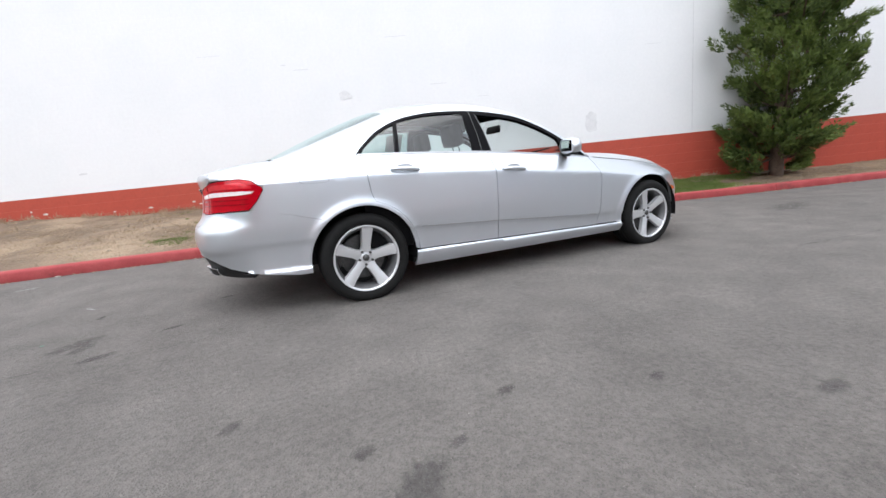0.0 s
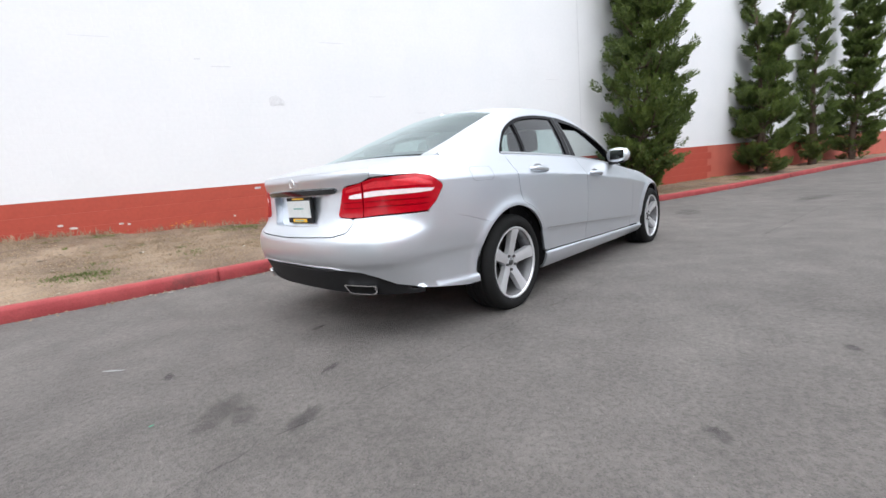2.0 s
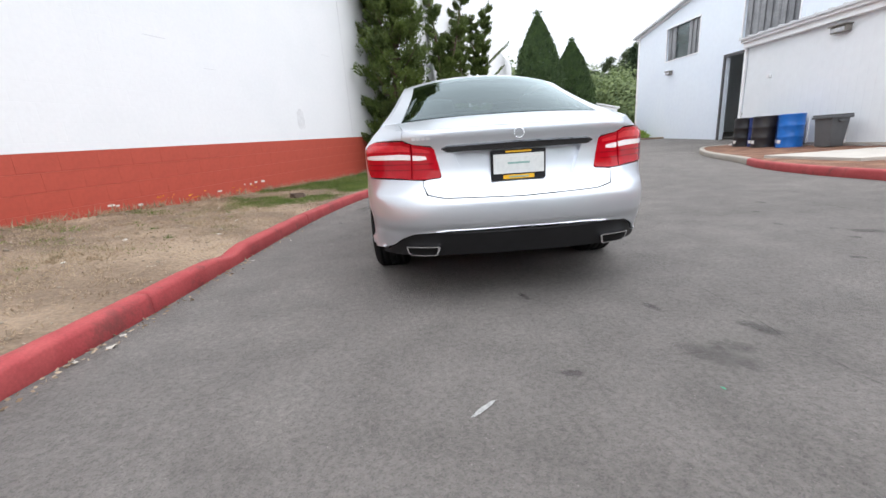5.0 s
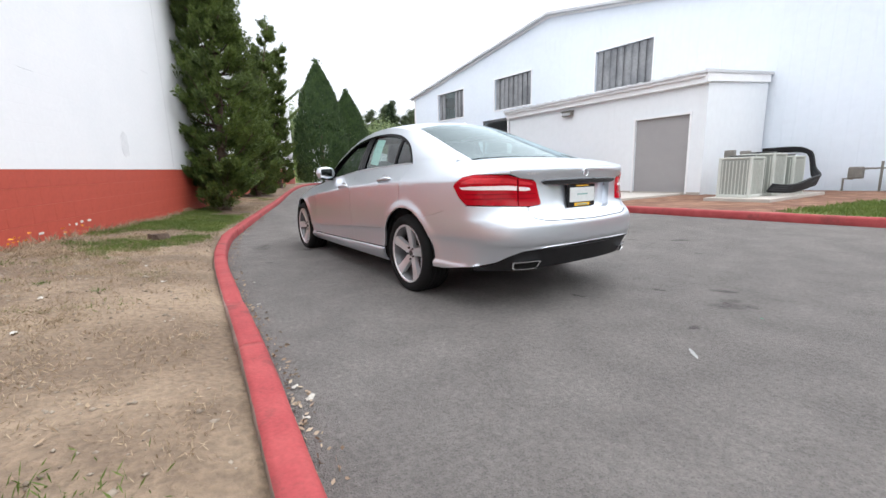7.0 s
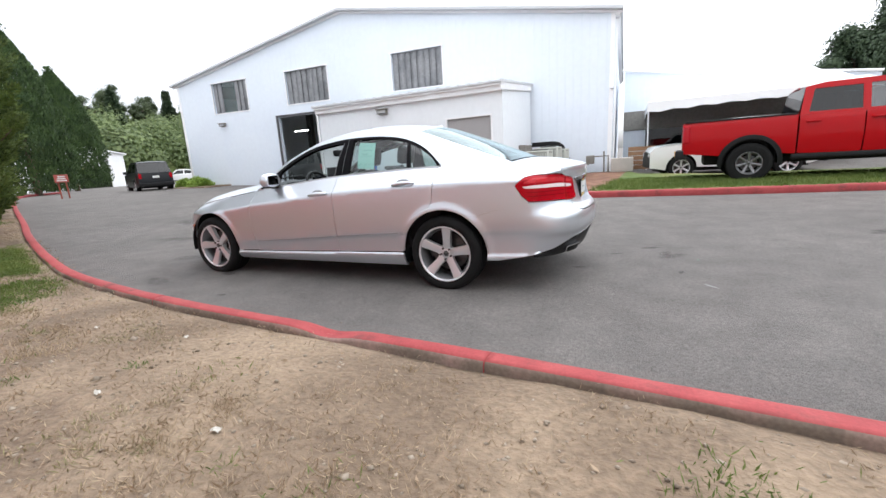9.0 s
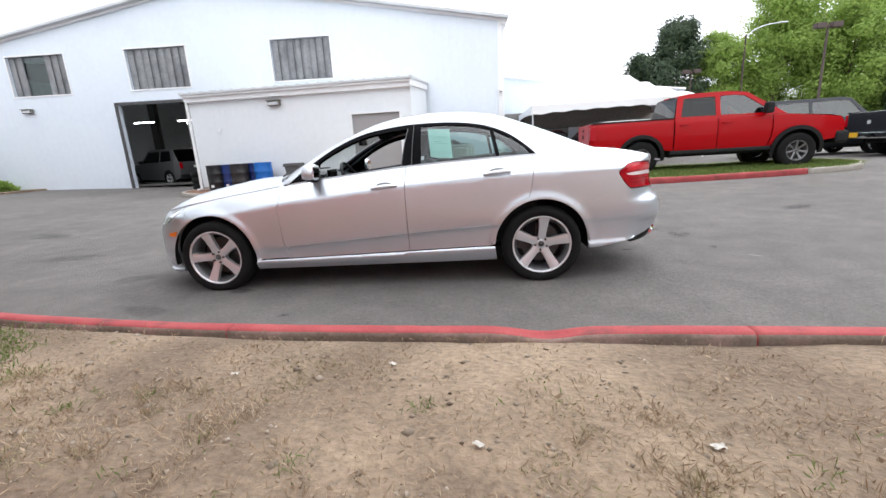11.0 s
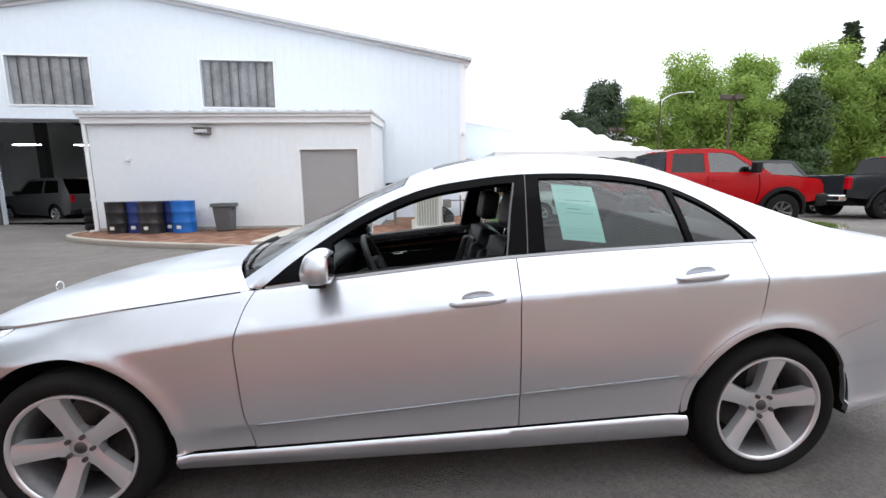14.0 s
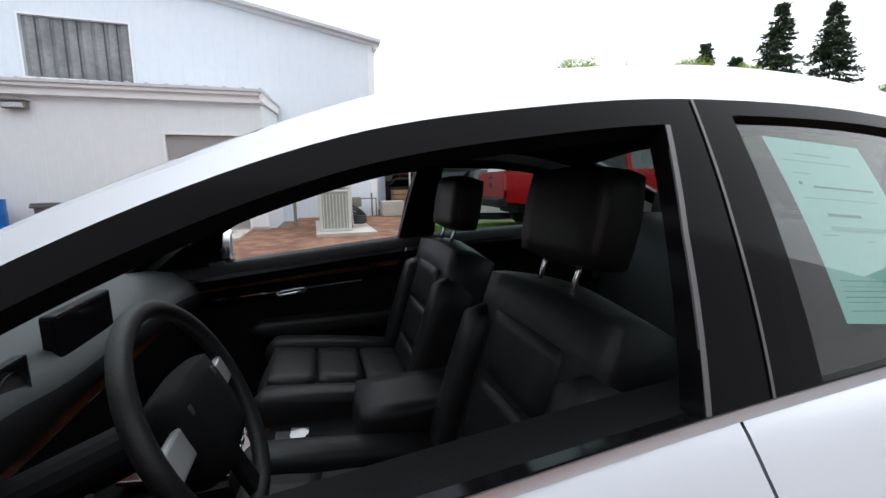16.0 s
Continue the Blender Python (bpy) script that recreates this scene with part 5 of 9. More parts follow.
# ---------------------------------------------------------------- wheels
def wheel(parent, x, y, z, r=0.327, rim=0.238, width=0.245, spokes=5, sign=1, alloy=None, tyre=None, turn=0.0, wide=0.34, knob=False):
    """An alloy wheel: its outer face looks along +y times sign. The wheel itself is the rim, with tyre, spokes, disc and cap."""
    alloy, tyre = alloy or M_ALLOY, tyre or M_RUBBER
    w = width / 2
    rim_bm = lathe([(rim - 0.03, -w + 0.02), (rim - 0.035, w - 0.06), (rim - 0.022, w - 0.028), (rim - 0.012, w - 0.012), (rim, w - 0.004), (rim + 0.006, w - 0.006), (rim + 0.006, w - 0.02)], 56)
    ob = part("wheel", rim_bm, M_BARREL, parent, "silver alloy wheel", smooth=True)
    m = Matrix.Translation((x, y, z)) @ (Matrix.Rotation(math.pi, 4, "Z") if sign < 0 else Matrix.Identity(4)) @ Matrix.Rotation(turn, 4, "Y")
    ob.matrix_basis = m
    prof = [(rim - 0.002, w - 0.022), (rim + 0.012, w - 0.004), (rim + 0.03, w + 0.003), ((rim + r) / 2 + 0.008, w + 0.006), (r - 0.022, w - 0.004), (r - 0.009, w - 0.018), (r - 0.002, w - 0.035)]
    for g in (0.55, 0.18):
        prof += [(r, w * g + 0.006), (r - 0.008, w * g + 0.003), (r - 0.008, w * g - 0.003), (r, w * g - 0.006)]
    prof += [(a, -b) for a, b in prof[::-1]]
    part("tyre", lathe(prof, 64), tyre, ob, "black road tyre", smooth=True)
    face = w - 0.022
    bm = bmesh.new()
    for k in range(spokes):
        a = math.pi / 2 + k * math.tau / spokes
        ca, sa = math.cos(a), math.sin(a)
        rows = []
        for rr, half, out in ((0.040, 0.046 * wide / 0.34, face - 0.026), (0.085, 0.035 * wide / 0.34, face - 0.018), (0.15, 0.039 * wide / 0.34, face - 0.006), (rim - 0.030, 0.045 * wide / 0.34, face + 0.006), (rim - 0.008, 0.050 * wide / 0.34, face + 0.010)):
            row = []
            for off, dep in ((-half, -0.034), (-half * 0.88, -0.001), (-half * 0.2, 0.002), (half * 0.2, 0.002), (half * 0.88, -0.001), (half, -0.034)):
                row.append(bm.verts.new((rr * ca - off * sa, out + dep, rr * sa + off * ca)))
            rows.append(row)
        for p, q in zip(rows, rows[1:]):
            for i in range(5):
                bm.faces.new((p[i], q[i], q[i + 1], p[i + 1]))
            bm.faces.new((p[5], q[5], q[0], p[0]))
    bmesh.ops.recalc_face_normals(bm, faces=bm.faces)
    part("spokes", bm, alloy, ob, smooth=False)
    part("rim_lip", lathe([(rim - 0.018, w - 0.030), (rim - 0.011, w - 0.009), (rim - 0.003, w - 0.001), (rim + 0.004, w - 0.003)], 56), alloy, ob, smooth=True)
    # Dark disc added so that the gaps between the spokes look deep and shaded.
    part("spoke_shade_disc", lathe([(0.0, -0.045), (rim - 0.034, -0.045)], 40), M_BLACK_PLASTIC, ob)
    part("hub", lathe([(0.0, face - 0.024), (0.052, face - 0.026), (0.062, face - 0.034), (0.064, face - 0.08)], 32), alloy, ob, smooth=True)
    part("centre_cap", lathe([(0.0, face - 0.017), (0.020, face - 0.018), (0.025, face - 0.024), (0.025, face - 0.04)], 28), M_STEEL_DARK, ob, smooth=True)
    for k in range(5):
        a = math.pi / 2 + (k + 0.5) * math.tau / 5
        bolt = cyl(0.0095, 0.02, 0.050 * math.cos(a), face - 0.032, 0.050 * math.sin(a), 8, rot=Matrix.Rotation(-math.pi / 2, 4, "X"))
        part("wheel_bolt", bolt, M_STEEL_DARK, ob)
    part("brake_disc", lathe([(0.05, -0.01), (0.165, -0.01), (0.165, -0.035), (0.05, -0.035)], 40), M_STEEL_DARK, ob, "grey steel brake disc")
    part("brake_caliper", box(0.09, 0.07, 0.16, 0.155, -0.06, -0.08, 0.012), M_STEEL_DARK, ob)
    return ob


# ---------------------------------------------------------------- the silver saloon: its panels
CAR = thing("silver_saloon", "silver four-door saloon car parked on the asphalt beside the red kerb", "car")
ARCH = 0.384
G = 0.0022


def flank(name, outline, material, label="", holes=(), step=0.03, depth=0.018, lift=0.0, f=skin, parent=None, fine=None, lines=()):
    """A panel of the left flank and its mirror image on the right."""
    made = []
    for flip in (False, True):
        made.append(part(name, panel(f, outline, holes, step, depth, lift, flip, fine, lines), material, parent[len(made)] if parent else CAR, label, smooth=True))
    return made


def gap_front(z):
    return np.interp(z, [0.25, 0.31, 0.45, 0.72, 0.85, 0.93], [0.745, 0.757, 0.785, 0.80, 0.775, 0.735])


def gap_rear(z):
    return np.interp(z, [0.70, 0.78, 0.9, 1.06], [-1.325, -1.357, -1.372, -1.385])


FOLDS = [side(run(z_char, 1.3, -1.6, 120, d)) for d in (-0.010, 0.0, 0.012)] + [side(run(z_mould, 0.9, -1.02, 90, d)) for d in (-0.014, -0.004, 0.02)]
zz = np.linspace(0.295, 0.91, 26)
fender = np.vstack([run(z_top, 1.745, 0.735 + G, 30), np.stack([gap_front(zz[::-1]) + G, zz[::-1]], 1), [(0.99, 0.288)], arc(1.437, ARCH, 186, 61), [(1.70, 0.715), (1.75, 0.765)]])
flank("front_fender", side(fender), M_SILVER, "silver painted front wing", lines=FOLDS, step=0.024)
zz = np.linspace(0.300, 0.912, 26)
front_door = np.vstack([run(z_top, 0.735 - G, -0.33 + G, 40), [(-0.322 + G, 0.8), (-0.322 + G, 0.31)], run(z_skirt, -0.322 + G, 0.755, 20, 0.013), np.stack([gap_front(zz) - G, zz], 1)])
DOOR_F = flank("front_door", side(front_door), M_SILVER, "silver front door with its window lowered", lines=FOLDS, step=0.024)
zr = np.linspace(0.79, 1.048, 10)
rear_door = np.vstack([run(z_top, -0.33 - G, -1.383 + G, 40), np.stack([gap_rear(zr[::-1]) + G, zr[::-1]], 1), arc(-1.437, ARCH + 0.032, 76, 8, 24), [(-1.022 + G, 0.331)],
                       run(z_skirt, -1.02 + G, -0.322 - G, 20, 0.013), [(-0.322 - G, 0.8)]])
DOOR_R = flank("rear_door", side(rear_door), M_SILVER, "silver rear door with a raised window", lines=FOLDS, step=0.024)
qa = np.linspace(-1.385 - G, -2.36, 34)
U_LID = float(UR(0.674))
quarter_corner = np.array([(u, float(z_top(np.interp(u, PS, PLAN[:, 0])))) for u in np.linspace(float(UX(-2.36)), U_LID, 8)])
quarter_low = np.vstack([[(-2.30, 0.950), (-2.2, 0.950), (-2.126, 0.936), (-2.061, 0.890), (-2.053, 0.872), (-2.060, 0.858), (-2.101, 0.795), (-2.156, 0.742)],
                     [(-1.9, 0.688), (-1.72, 0.638)], arc(-1.437, ARCH, 130, 4), [(-1.027 - G, 0.333)], arc(-1.437, ARCH + 0.030, 8, 76, 24), np.stack([gap_rear(zr) - G, zr], 1)])
quarter = np.vstack([side(np.stack([qa, z_top(qa)], 1)), quarter_corner, [(U_LID, 0.944), (UR(0.70), 0.946)], side(quarter_low)])
flank("rear_quarter_panel", quarter, M_SILVER, "silver rear quarter panel", lines=FOLDS, step=0.024)
skirt = np.vstack([run(z_skirt, 1.050, -1.050, 40, 0.006), [(-1.066, 0.200), (1.068, 0.192)]])
flank("side_skirt", side(skirt), M_SILVER, "silver sill skirt")


def both(points):
    """An outline from the middle outwards, closed with its mirror image over the car's middle line (u < 0 is the right side)."""
    p = np.asarray(points, float)
    q = (p * (-1, 1))[::-1]
    return np.vstack([p, q[np.abs(q[:, 0]) > 1e-6]])


UEND = PS[-1]


def rear_skin(v, z):
    """The tail, measured from the middle of the car's rear end; v > 0 is the left side."""
    v = np.asarray(v, float)
    q = skin(UEND - np.abs(v), z)
    q[:, 1] *= np.where(v < 0, -1, 1)
    return q


def vy(y):
    return UEND - UR(y)


def vx_(x):
    return UEND - UX(x)


# tail: bumper, apron, boot lid, lamps
bump_top = [(vx_(-1.72) - 0.001, 0.6358), (vx_(-1.9), 0.6858), (vx_(-2.125), 0.7385), (vy(0.66), 0.730), (vy(0.548), 0.724), (vy(0.550), 0.700), (vy(0.518), 0.648), (vy(0.42), 0.628), (0.0, 0.618)]
arc_b = arc(-1.437, ARCH, 130, 186)
bump = np.vstack([np.stack([vx_(arc_b[:, 0]), arc_b[:, 1]], 1), [(vx_(-1.9), 0.272), (vx_(-2.2), 0.318), (vx_(-2.35), 0.355), (vy(0.68), 0.405), (vy(0.60), 0.437), (vy(0.4), 0.452), (0.0, 0.456)]])
part("rear_bumper", panel(rear_skin, both(np.vstack([bump_top[::-1], bump])), (), 0.03, 0.02), M_SILVER, CAR, "silver rear bumper", smooth=True)
apron = [(0.0, 0.450), (vy(0.4), 0.446), (vy(0.60), 0.430), (vy(0.68), 0.398), (vx_(-2.35), 0.346), (vx_(-2.2), 0.308), (vx_(-2.2), 0.285), (vx_(-2.35), 0.285), (vy(0.66), 0.29), (vy(0.5), 0.295), (0.0, 0.297)]
part("rear_apron", panel(rear_skin, both(apron), (), 0.03, 0.05, lift=-0.012), M_BLACK_PLASTIC, CAR, "matt black diffuser apron", smooth=True)
lid = [(0.0, 0.988), (vy(0.5), 0.988), (vy(0.6705), 0.990), (vy(0.6705), 0.944), (vy(0.60), 0.918), (vy(0.49), 0.905), (vy(0.475), 0.890), (vy(0.435), 0.742), (vy(0.447), 0.733), (vy(0.52), 0.727), (vy(0.543), 0.722), (vy(0.545), 0.700), (vy(0.512), 0.654), (vy(0.42), 0.634), (0.0, 0.624)]
niche = [(vy(0.365), 0.868), (vy(0.30), 0.70), (vy(0.26), 0.686), (0.0, 0.680)]
niche_loop = both([(0.0, 0.868)] + niche)
BOOT = part("boot_lid", panel(rear_skin, both(lid), [niche_loop], 0.025, 0.016), M_SILVER, CAR, "silver boot lid with a plate recess", smooth=True)
part("plate_recess", panel(lambda v, z: rear_skin(v, z) + np.array([0.048, 0, 0]), niche_loop * (1.03, 1), (), 0.03, 0.0), M_SILVER, BOOT, smooth=True)
rim3 = rear_skin(*dense(niche_loop, 0.02).T)
rows = [rim3, rim3 + (0.052, 0, 0)]
nr = len(rim3)
bm = from_data(np.vstack(rows), [(i, (i + 1) % nr, nr + (i + 1) % nr, nr + i) for i in range(nr)])
part("recess_edge", bm, M_SILVER, BOOT, smooth=True)
chrome = both([(0.0, 0.903), (vy(0.40), 0.899), (vy(0.432), 0.888), (vy(0.40), 0.870), (0.0, 0.868)])
part("chrome_strip", panel(lambda v, z: rear_skin(v, z) - np.stack([0.012 * np.clip((z - 0.868) / 0.035, 0, 1), 0 * z, 0 * z], -1), chrome, (), 0.012, 0.03, lift=0.006), M_CHROME_DARK_REFLECT, BOOT, "chrome grip strip", smooth=True)
lamp_outer = [(vx_(-2.058), 0.872), (vx_(-2.066), 0.887), (vx_(-2.128), 0.931), (vx_(-2.2), 0.945), (vy(0.69), 0.938), (vy(0.622), 0.922), (vy(0.622), 0.732), (vy(0.69), 0.738), (vx_(-2.158), 0.746), (vx_(-2.104), 0.798), (vx_(-2.064), 0.860)]
lamp_inner = [(vy(0.614), 0.918), (vy(0.55), 0.908), (vy(0.484), 0.896), (vy(0.472), 0.885), (vy(0.438), 0.752), (vy(0.445), 0.738), (vy(0.52), 0.731), (vy(0.614), 0.731)]
band_o = [(vx_(-2.11), 0.864), (vx_(-2.2), 0.870), (vy(0.69), 0.870), (vy(0.626), 0.864), (vy(0.626), 0.836), (vy(0.69), 0.840), (vx_(-2.2), 0.845), (vx_(-2.13), 0.850)]
band_i = [(vy(0.610), 0.861), (vy(0.56), 0.857), (vy(0.525), 0.851), (vy(0.520), 0.836), (vy(0.56), 0.832), (vy(0.610), 0.834)]
glow_o = [(vx_(-2.125), 0.900), (vx_(-2.2), 0.924), (vy(0.69), 0.920), (vy(0.628), 0.906), (vy(0.628), 0.880), (vy(0.69), 0.885), (vx_(-2.2), 0.887), (vx_(-2.12), 0.882)]
glow_i = [(vy(0.608), 0.902), (vy(0.55), 0.893), (vy(0.500), 0.882), (vy(0.496), 0.868), (vy(0.55), 0.872), (vy(0.608), 0.876)]
rib_o = lambda z: [(vx_(-2.15), z + 0.004), (vx_(-2.2), z + 0.003), (vy(0.69), z + 0.002), (vy(0.628), z), (vy(0.628), z - 0.005), (vy(0.69), z - 0.004), (vx_(-2.2), z - 0.003), (vx_(-2.15), z - 0.001)]
rib_i = lambda z: [(vy(0.608), z), (vy(0.55), z), (vy(0.480), z), (vy(0.478), z - 0.005), (vy(0.55), z - 0.005), (vy(0.608), z - 0.005)]
for flip in (False, True):
    lo = part("tail_lamp", panel(rear_skin, lamp_outer, (), 0.02, 0.012, lift=0.004, flip=flip), M_RED_LENS, CAR, "red tail lamp with a pale band", smooth=True)
    part("lamp_band", panel(rear_skin, band_o, (), 0.02, 0.004, lift=0.0062, flip=flip), M_RED_BAND, lo, "pale clear lamp band", smooth=True)
    li = part("boot_lamp", panel(rear_skin, lamp_inner, (), 0.02, 0.012, lift=0.004, flip=flip), M_RED_LENS, BOOT, "red lamp on the boot lid", smooth=True)
    part("lamp_band", panel(rear_skin, band_i, (), 0.02, 0.004, lift=0.0062, flip=flip), M_RED_BAND, BOOT, "pale clear lamp band", smooth=True)
    # Lighter red bands, with the pinkish lit upper half of the lens painted in.
    part("lamp_lit_stripe", panel(rear_skin, glow_o, (), 0.02, 0.003, lift=0.0056, flip=flip), M_RED_PALE, lo, "lighter red band painted for the lit upper lens", smooth=True)
    part("lamp_lit_stripe", panel(rear_skin, glow_i, (), 0.02, 0.003, lift=0.0056, flip=flip), M_RED_PALE, li, "lighter red band painted for the lit upper lens", smooth=True)
    for z in (0.815, 0.785):
        part("lamp_rib", panel(rear_skin, rib_o(z), (), 0.02, 0.003, lift=0.0054, flip=flip), M_RED_DEEP, lo, "dark red lamp rib", smooth=True)
        part("lamp_rib", panel(rear_skin, rib_i(z), (), 0.02, 0.003, lift=0.0054, flip=flip), M_RED_DEEP, li, "dark red lamp rib", smooth=True)
    ex = [(vy(0.665), 0.362), (vy(0.475), 0.366), (vy(0.46), 0.360), (vy(0.482), 0.312), (vy(0.495), 0.307), (vy(0.645), 0.304), (vy(0.668), 0.318)]
    hole = [(vy(0.656), 0.356), (vy(0.482), 0.360), (vy(0.474), 0.355), (vy(0.490), 0.317), (vy(0.50), 0.313), (vy(0.638), 0.310), (vy(0.658), 0.322)]
    pipe = part("exhaust_trim", panel(rear_skin, ex, [hole], 0.02, 0.05, lift=0.012, flip=flip), M_CHROME, CAR, "chrome exhaust outlet", smooth=True)
    # Flat black panel stands for the darkness inside the outlet.
    part("exhaust_hole", panel(rear_skin, hole, (), 0.02, 0.0, lift=0.007, flip=flip), M_OUTLET_DARK, pipe)
# number plate in a dealer frame, all writing as bars
px_ = -2.458
part("plate_frame", box(0.018, 0.300, 0.160, px_, 0, 0.700, 0.006), M_BLACK_PLASTIC, BOOT, "black plate frame with a yellow strip")
part("number_plate", box(0.006, 0.276, 0.104, px_ - 0.010, 0, 0.735, 0.0), M_PLATE, BOOT, "pale paper plate")
part("plate_bar", box(0.003, 0.12, 0.010, px_ - 0.0125, 0, 0.785), M_INK, BOOT)
part("plate_edge", box(0.003, 0.25, 0.006, px_ - 0.0125, 0, 0.822), M_PANEL_WHITE, BOOT)
part("plate_strip", box(0.004, 0.17, 0.022, px_ - 0.0095, 0, 0.706), M_YELLOW, BOOT, "yellow dealer strip")
part("strip_bar", box(0.002, 0.11, 0.007, px_ - 0.0122, 0, 0.713), M_INK, BOOT)
part("plate_top_bar", box(0.004, 0.14, 0.010, px_ - 0.0095, 0, 0.846), M_YELLOW, BOOT)
ring = tube([(-2.495, 0.026 * math.cos(a), 0.945 + 0.026 * math.sin(a)) for a in np.linspace(0, math.tau, 24, endpoint=False)], 0.0026, 6, closed=True)
part("boot_emblem", ring, M_CHROME, BOOT, smooth=True)
for k in range(4):
    part("badge_bar", box(0.003, 0.018, 0.014, -2.490 + 0.020 * (0.56 - 0.026 * k), 0.56 - 0.026 * k, 0.938), M_ALLOY, BOOT)

# nose: bumper, lamps, grille
lamp_low = [(1.752, 0.772), (1.80, 0.706), (1.86, 0.664), (1.95, 0.632), (2.05, 0.618)]
fb_arc = arc(1.437, ARCH, 61, -18)
fb = np.vstack([[(0.0, 0.575), (UF(0.36), 0.585), (UF(0.45), 0.60)], [(UX(x), z - 0.004) for x, z in lamp_low[::-1]], [(UX(1.70), 0.708)], np.stack([UX(fb_arc[:, 0]), fb_arc[:, 1]], 1),
                [(UX(1.86), 0.185), (UX(2.0), 0.175), (UF(0.4), 0.175), (0.0, 0.18)]])
part("front_bumper", panel(skin, both(fb), (), 0.03, 0.02), M_SILVER, CAR, "silver front bumper", smooth=True)
flank("front_lip", side([(1.81, 0.225), (1.86, 0.218), (1.98, 0.205), (2.1, 0.20), (2.1, 0.172), (1.98, 0.175), (1.84, 0.185)]), M_SILVER, "silver front splitter lip", (), 0.03, 0.04, 0.024)
lampf = np.vstack([[(UX(x), z) for x, z in lamp_low], [(UF(0.42), 0.605), (UF(0.42), 0.70), (UX(2.07), 0.728)], [(UX(x), float(z_top(x)) - 0.004) for x in (1.98, 1.9, 1.82, 1.765)]])
HL = flank("headlamp", lampf, M_CLEAR_LENS, "clear headlamp", (), 0.02, 0.012, 0.002)
flank("marker_lamp", side([(1.795, 0.565), (1.905, 0.545), (1.915, 0.520), (1.83, 0.515), (1.80, 0.535)]), M_AMBER, "amber side marker", (), 0.02, 0.006, 0.003)
part("grille", panel(skin, both([(0.0, 0.71), (UF(0.34), 0.70), (UF(0.38), 0.60), (0.0, 0.585)]), (), 0.03, 0.01), M_BLACK_PLASTIC, CAR, "black radiator grille", smooth=True)
for z in (0.615, 0.645, 0.675):
    part("grille_slat", panel(skin, both([(0.0, z + 0.006), (UF(0.345), z + 0.006), (UF(0.345), z - 0.006), (0.0, z - 0.006)]), (), 0.03, 0.006, lift=0.012), M_CHROME, CAR, "chrome grille slat", smooth=True)


# bonnet, boot deck, roof
def bonnet(s, t):
    a = np.abs(t)
    xr = 0.995 - 0.245 * a ** 2.2
    yr = t * edge_at(xr)[0]
    u1 = a * float(UX(1.762))
    xu = np.interp(u1, PS, PLAN[:, 0])
    fr = skin(u1.ravel(), np.asarray(z_top(xu)).ravel()).reshape(*u1.shape, 3)
    x = xr * (1 - s) + (fr[..., 0] - 0.004) * s
    y = yr * (1 - s) + fr[..., 1] * np.sign(t) * s
    y_side = edge_at(xr)[0] * (1 - s) + edge_at(1.758)[0] * s
    y = y + t * a ** 3 * (edge_at(x)[0] - y_side) * (a > 0.5)
    c = np.interp(x, [0.74, 0.97, 1.32, 1.79, 2.0, 2.12, 2.2], [0.075, 0.088, 0.115, 0.105, 0.078, 0.045, 0.006])
    ridge = 0.006 * np.exp(-((a - 0.62) / 0.08) ** 2) * np.clip((2.0 - x), 0, 1)
    return np.stack([x, y * 0.996, z_top(x) + 0.002 + c * (1 - a ** 2.4) * (1 - s ** 8) + ridge], -1)


def deck(s, t):
    a = np.abs(t)
    y = 0.664 * a
    fr = skin(np.asarray(UR(y)).ravel(), np.full(y.size, 0.990)).reshape(*y.shape, 3)
    x = (-2.010 + 0.040 * a ** 2) * (1 - s) + fr[..., 0] * s
    z = (1.078 - 0.026 * a ** 2.4) * (1 - s) + 0.991 * s + 0.020 * 4 * s * (1 - s) * 0.8
    return np.stack([x, (y * (1 - s) + fr[..., 1] * s) * np.sign(t), z], -1)


def deck_side(s, t):
    """The strip of body between boot lid and flank."""
    inner = deck(s, np.full(s.shape, 1.0)) + np.array([0, 0.005, 0])
    u = float(UX(-1.93)) * (1 - s) + U_LID * s
    outer = skin(u.ravel(), np.asarray(z_top(np.interp(u, PS, PLAN[:, 0]))).ravel()).reshape(*u.shape, 3)
    p = inner * (1 - np.abs(t))[..., None] + outer * np.abs(t)[..., None]
    p[..., 2] += 0.006 * 4 * np.abs(t) * (1 - np.abs(t)) * (1 - s)
    return p * np.where(t < 0, -1, 1)[..., None] ** np.array([0, 1, 0])


def sheet(f, s0, s1, t0, t1, ns, nt, thick=0.012):
    """Part of a curved sheet with edges turned down."""
    s, t = np.linspace(s0, s1, ns), np.linspace(t0, t1, nt)
    S, T = np.meshgrid(s, t, indexing="ij")
    p = f(S, T)
    verts = list(p.reshape(-1, 3))
    faces = [(i * nt + j, i * nt + j + 1, (i + 1) * nt + j + 1, (i + 1) * nt + j) for i in range(ns - 1) for j in range(nt - 1)]
    loop = [i * nt for i in range(ns)] + [(ns - 1) * nt + j for j in range(1, nt)] + [i * nt + nt - 1 for i in range(ns - 2, -1, -1)] + [j for j in range(nt - 2, 0, -1)]
    if thick:
        k = len(verts)
        verts += [verts[i] for i in loop] + [np.array(verts[i]) - (0, 0, thick) for i in loop]
        n = len(loop)
        faces += [(k + i, k + (i + 1) % n, k + n + (i + 1) % n, k + n + i) for i in range(n)]
    bm = from_data(verts, faces)
    up = sum(f_.normal.z * f_.calc_area() for f_ in bm.faces)
    if up < 0:
        bmesh.ops.reverse_faces(bm, faces=bm.faces)
    return bm


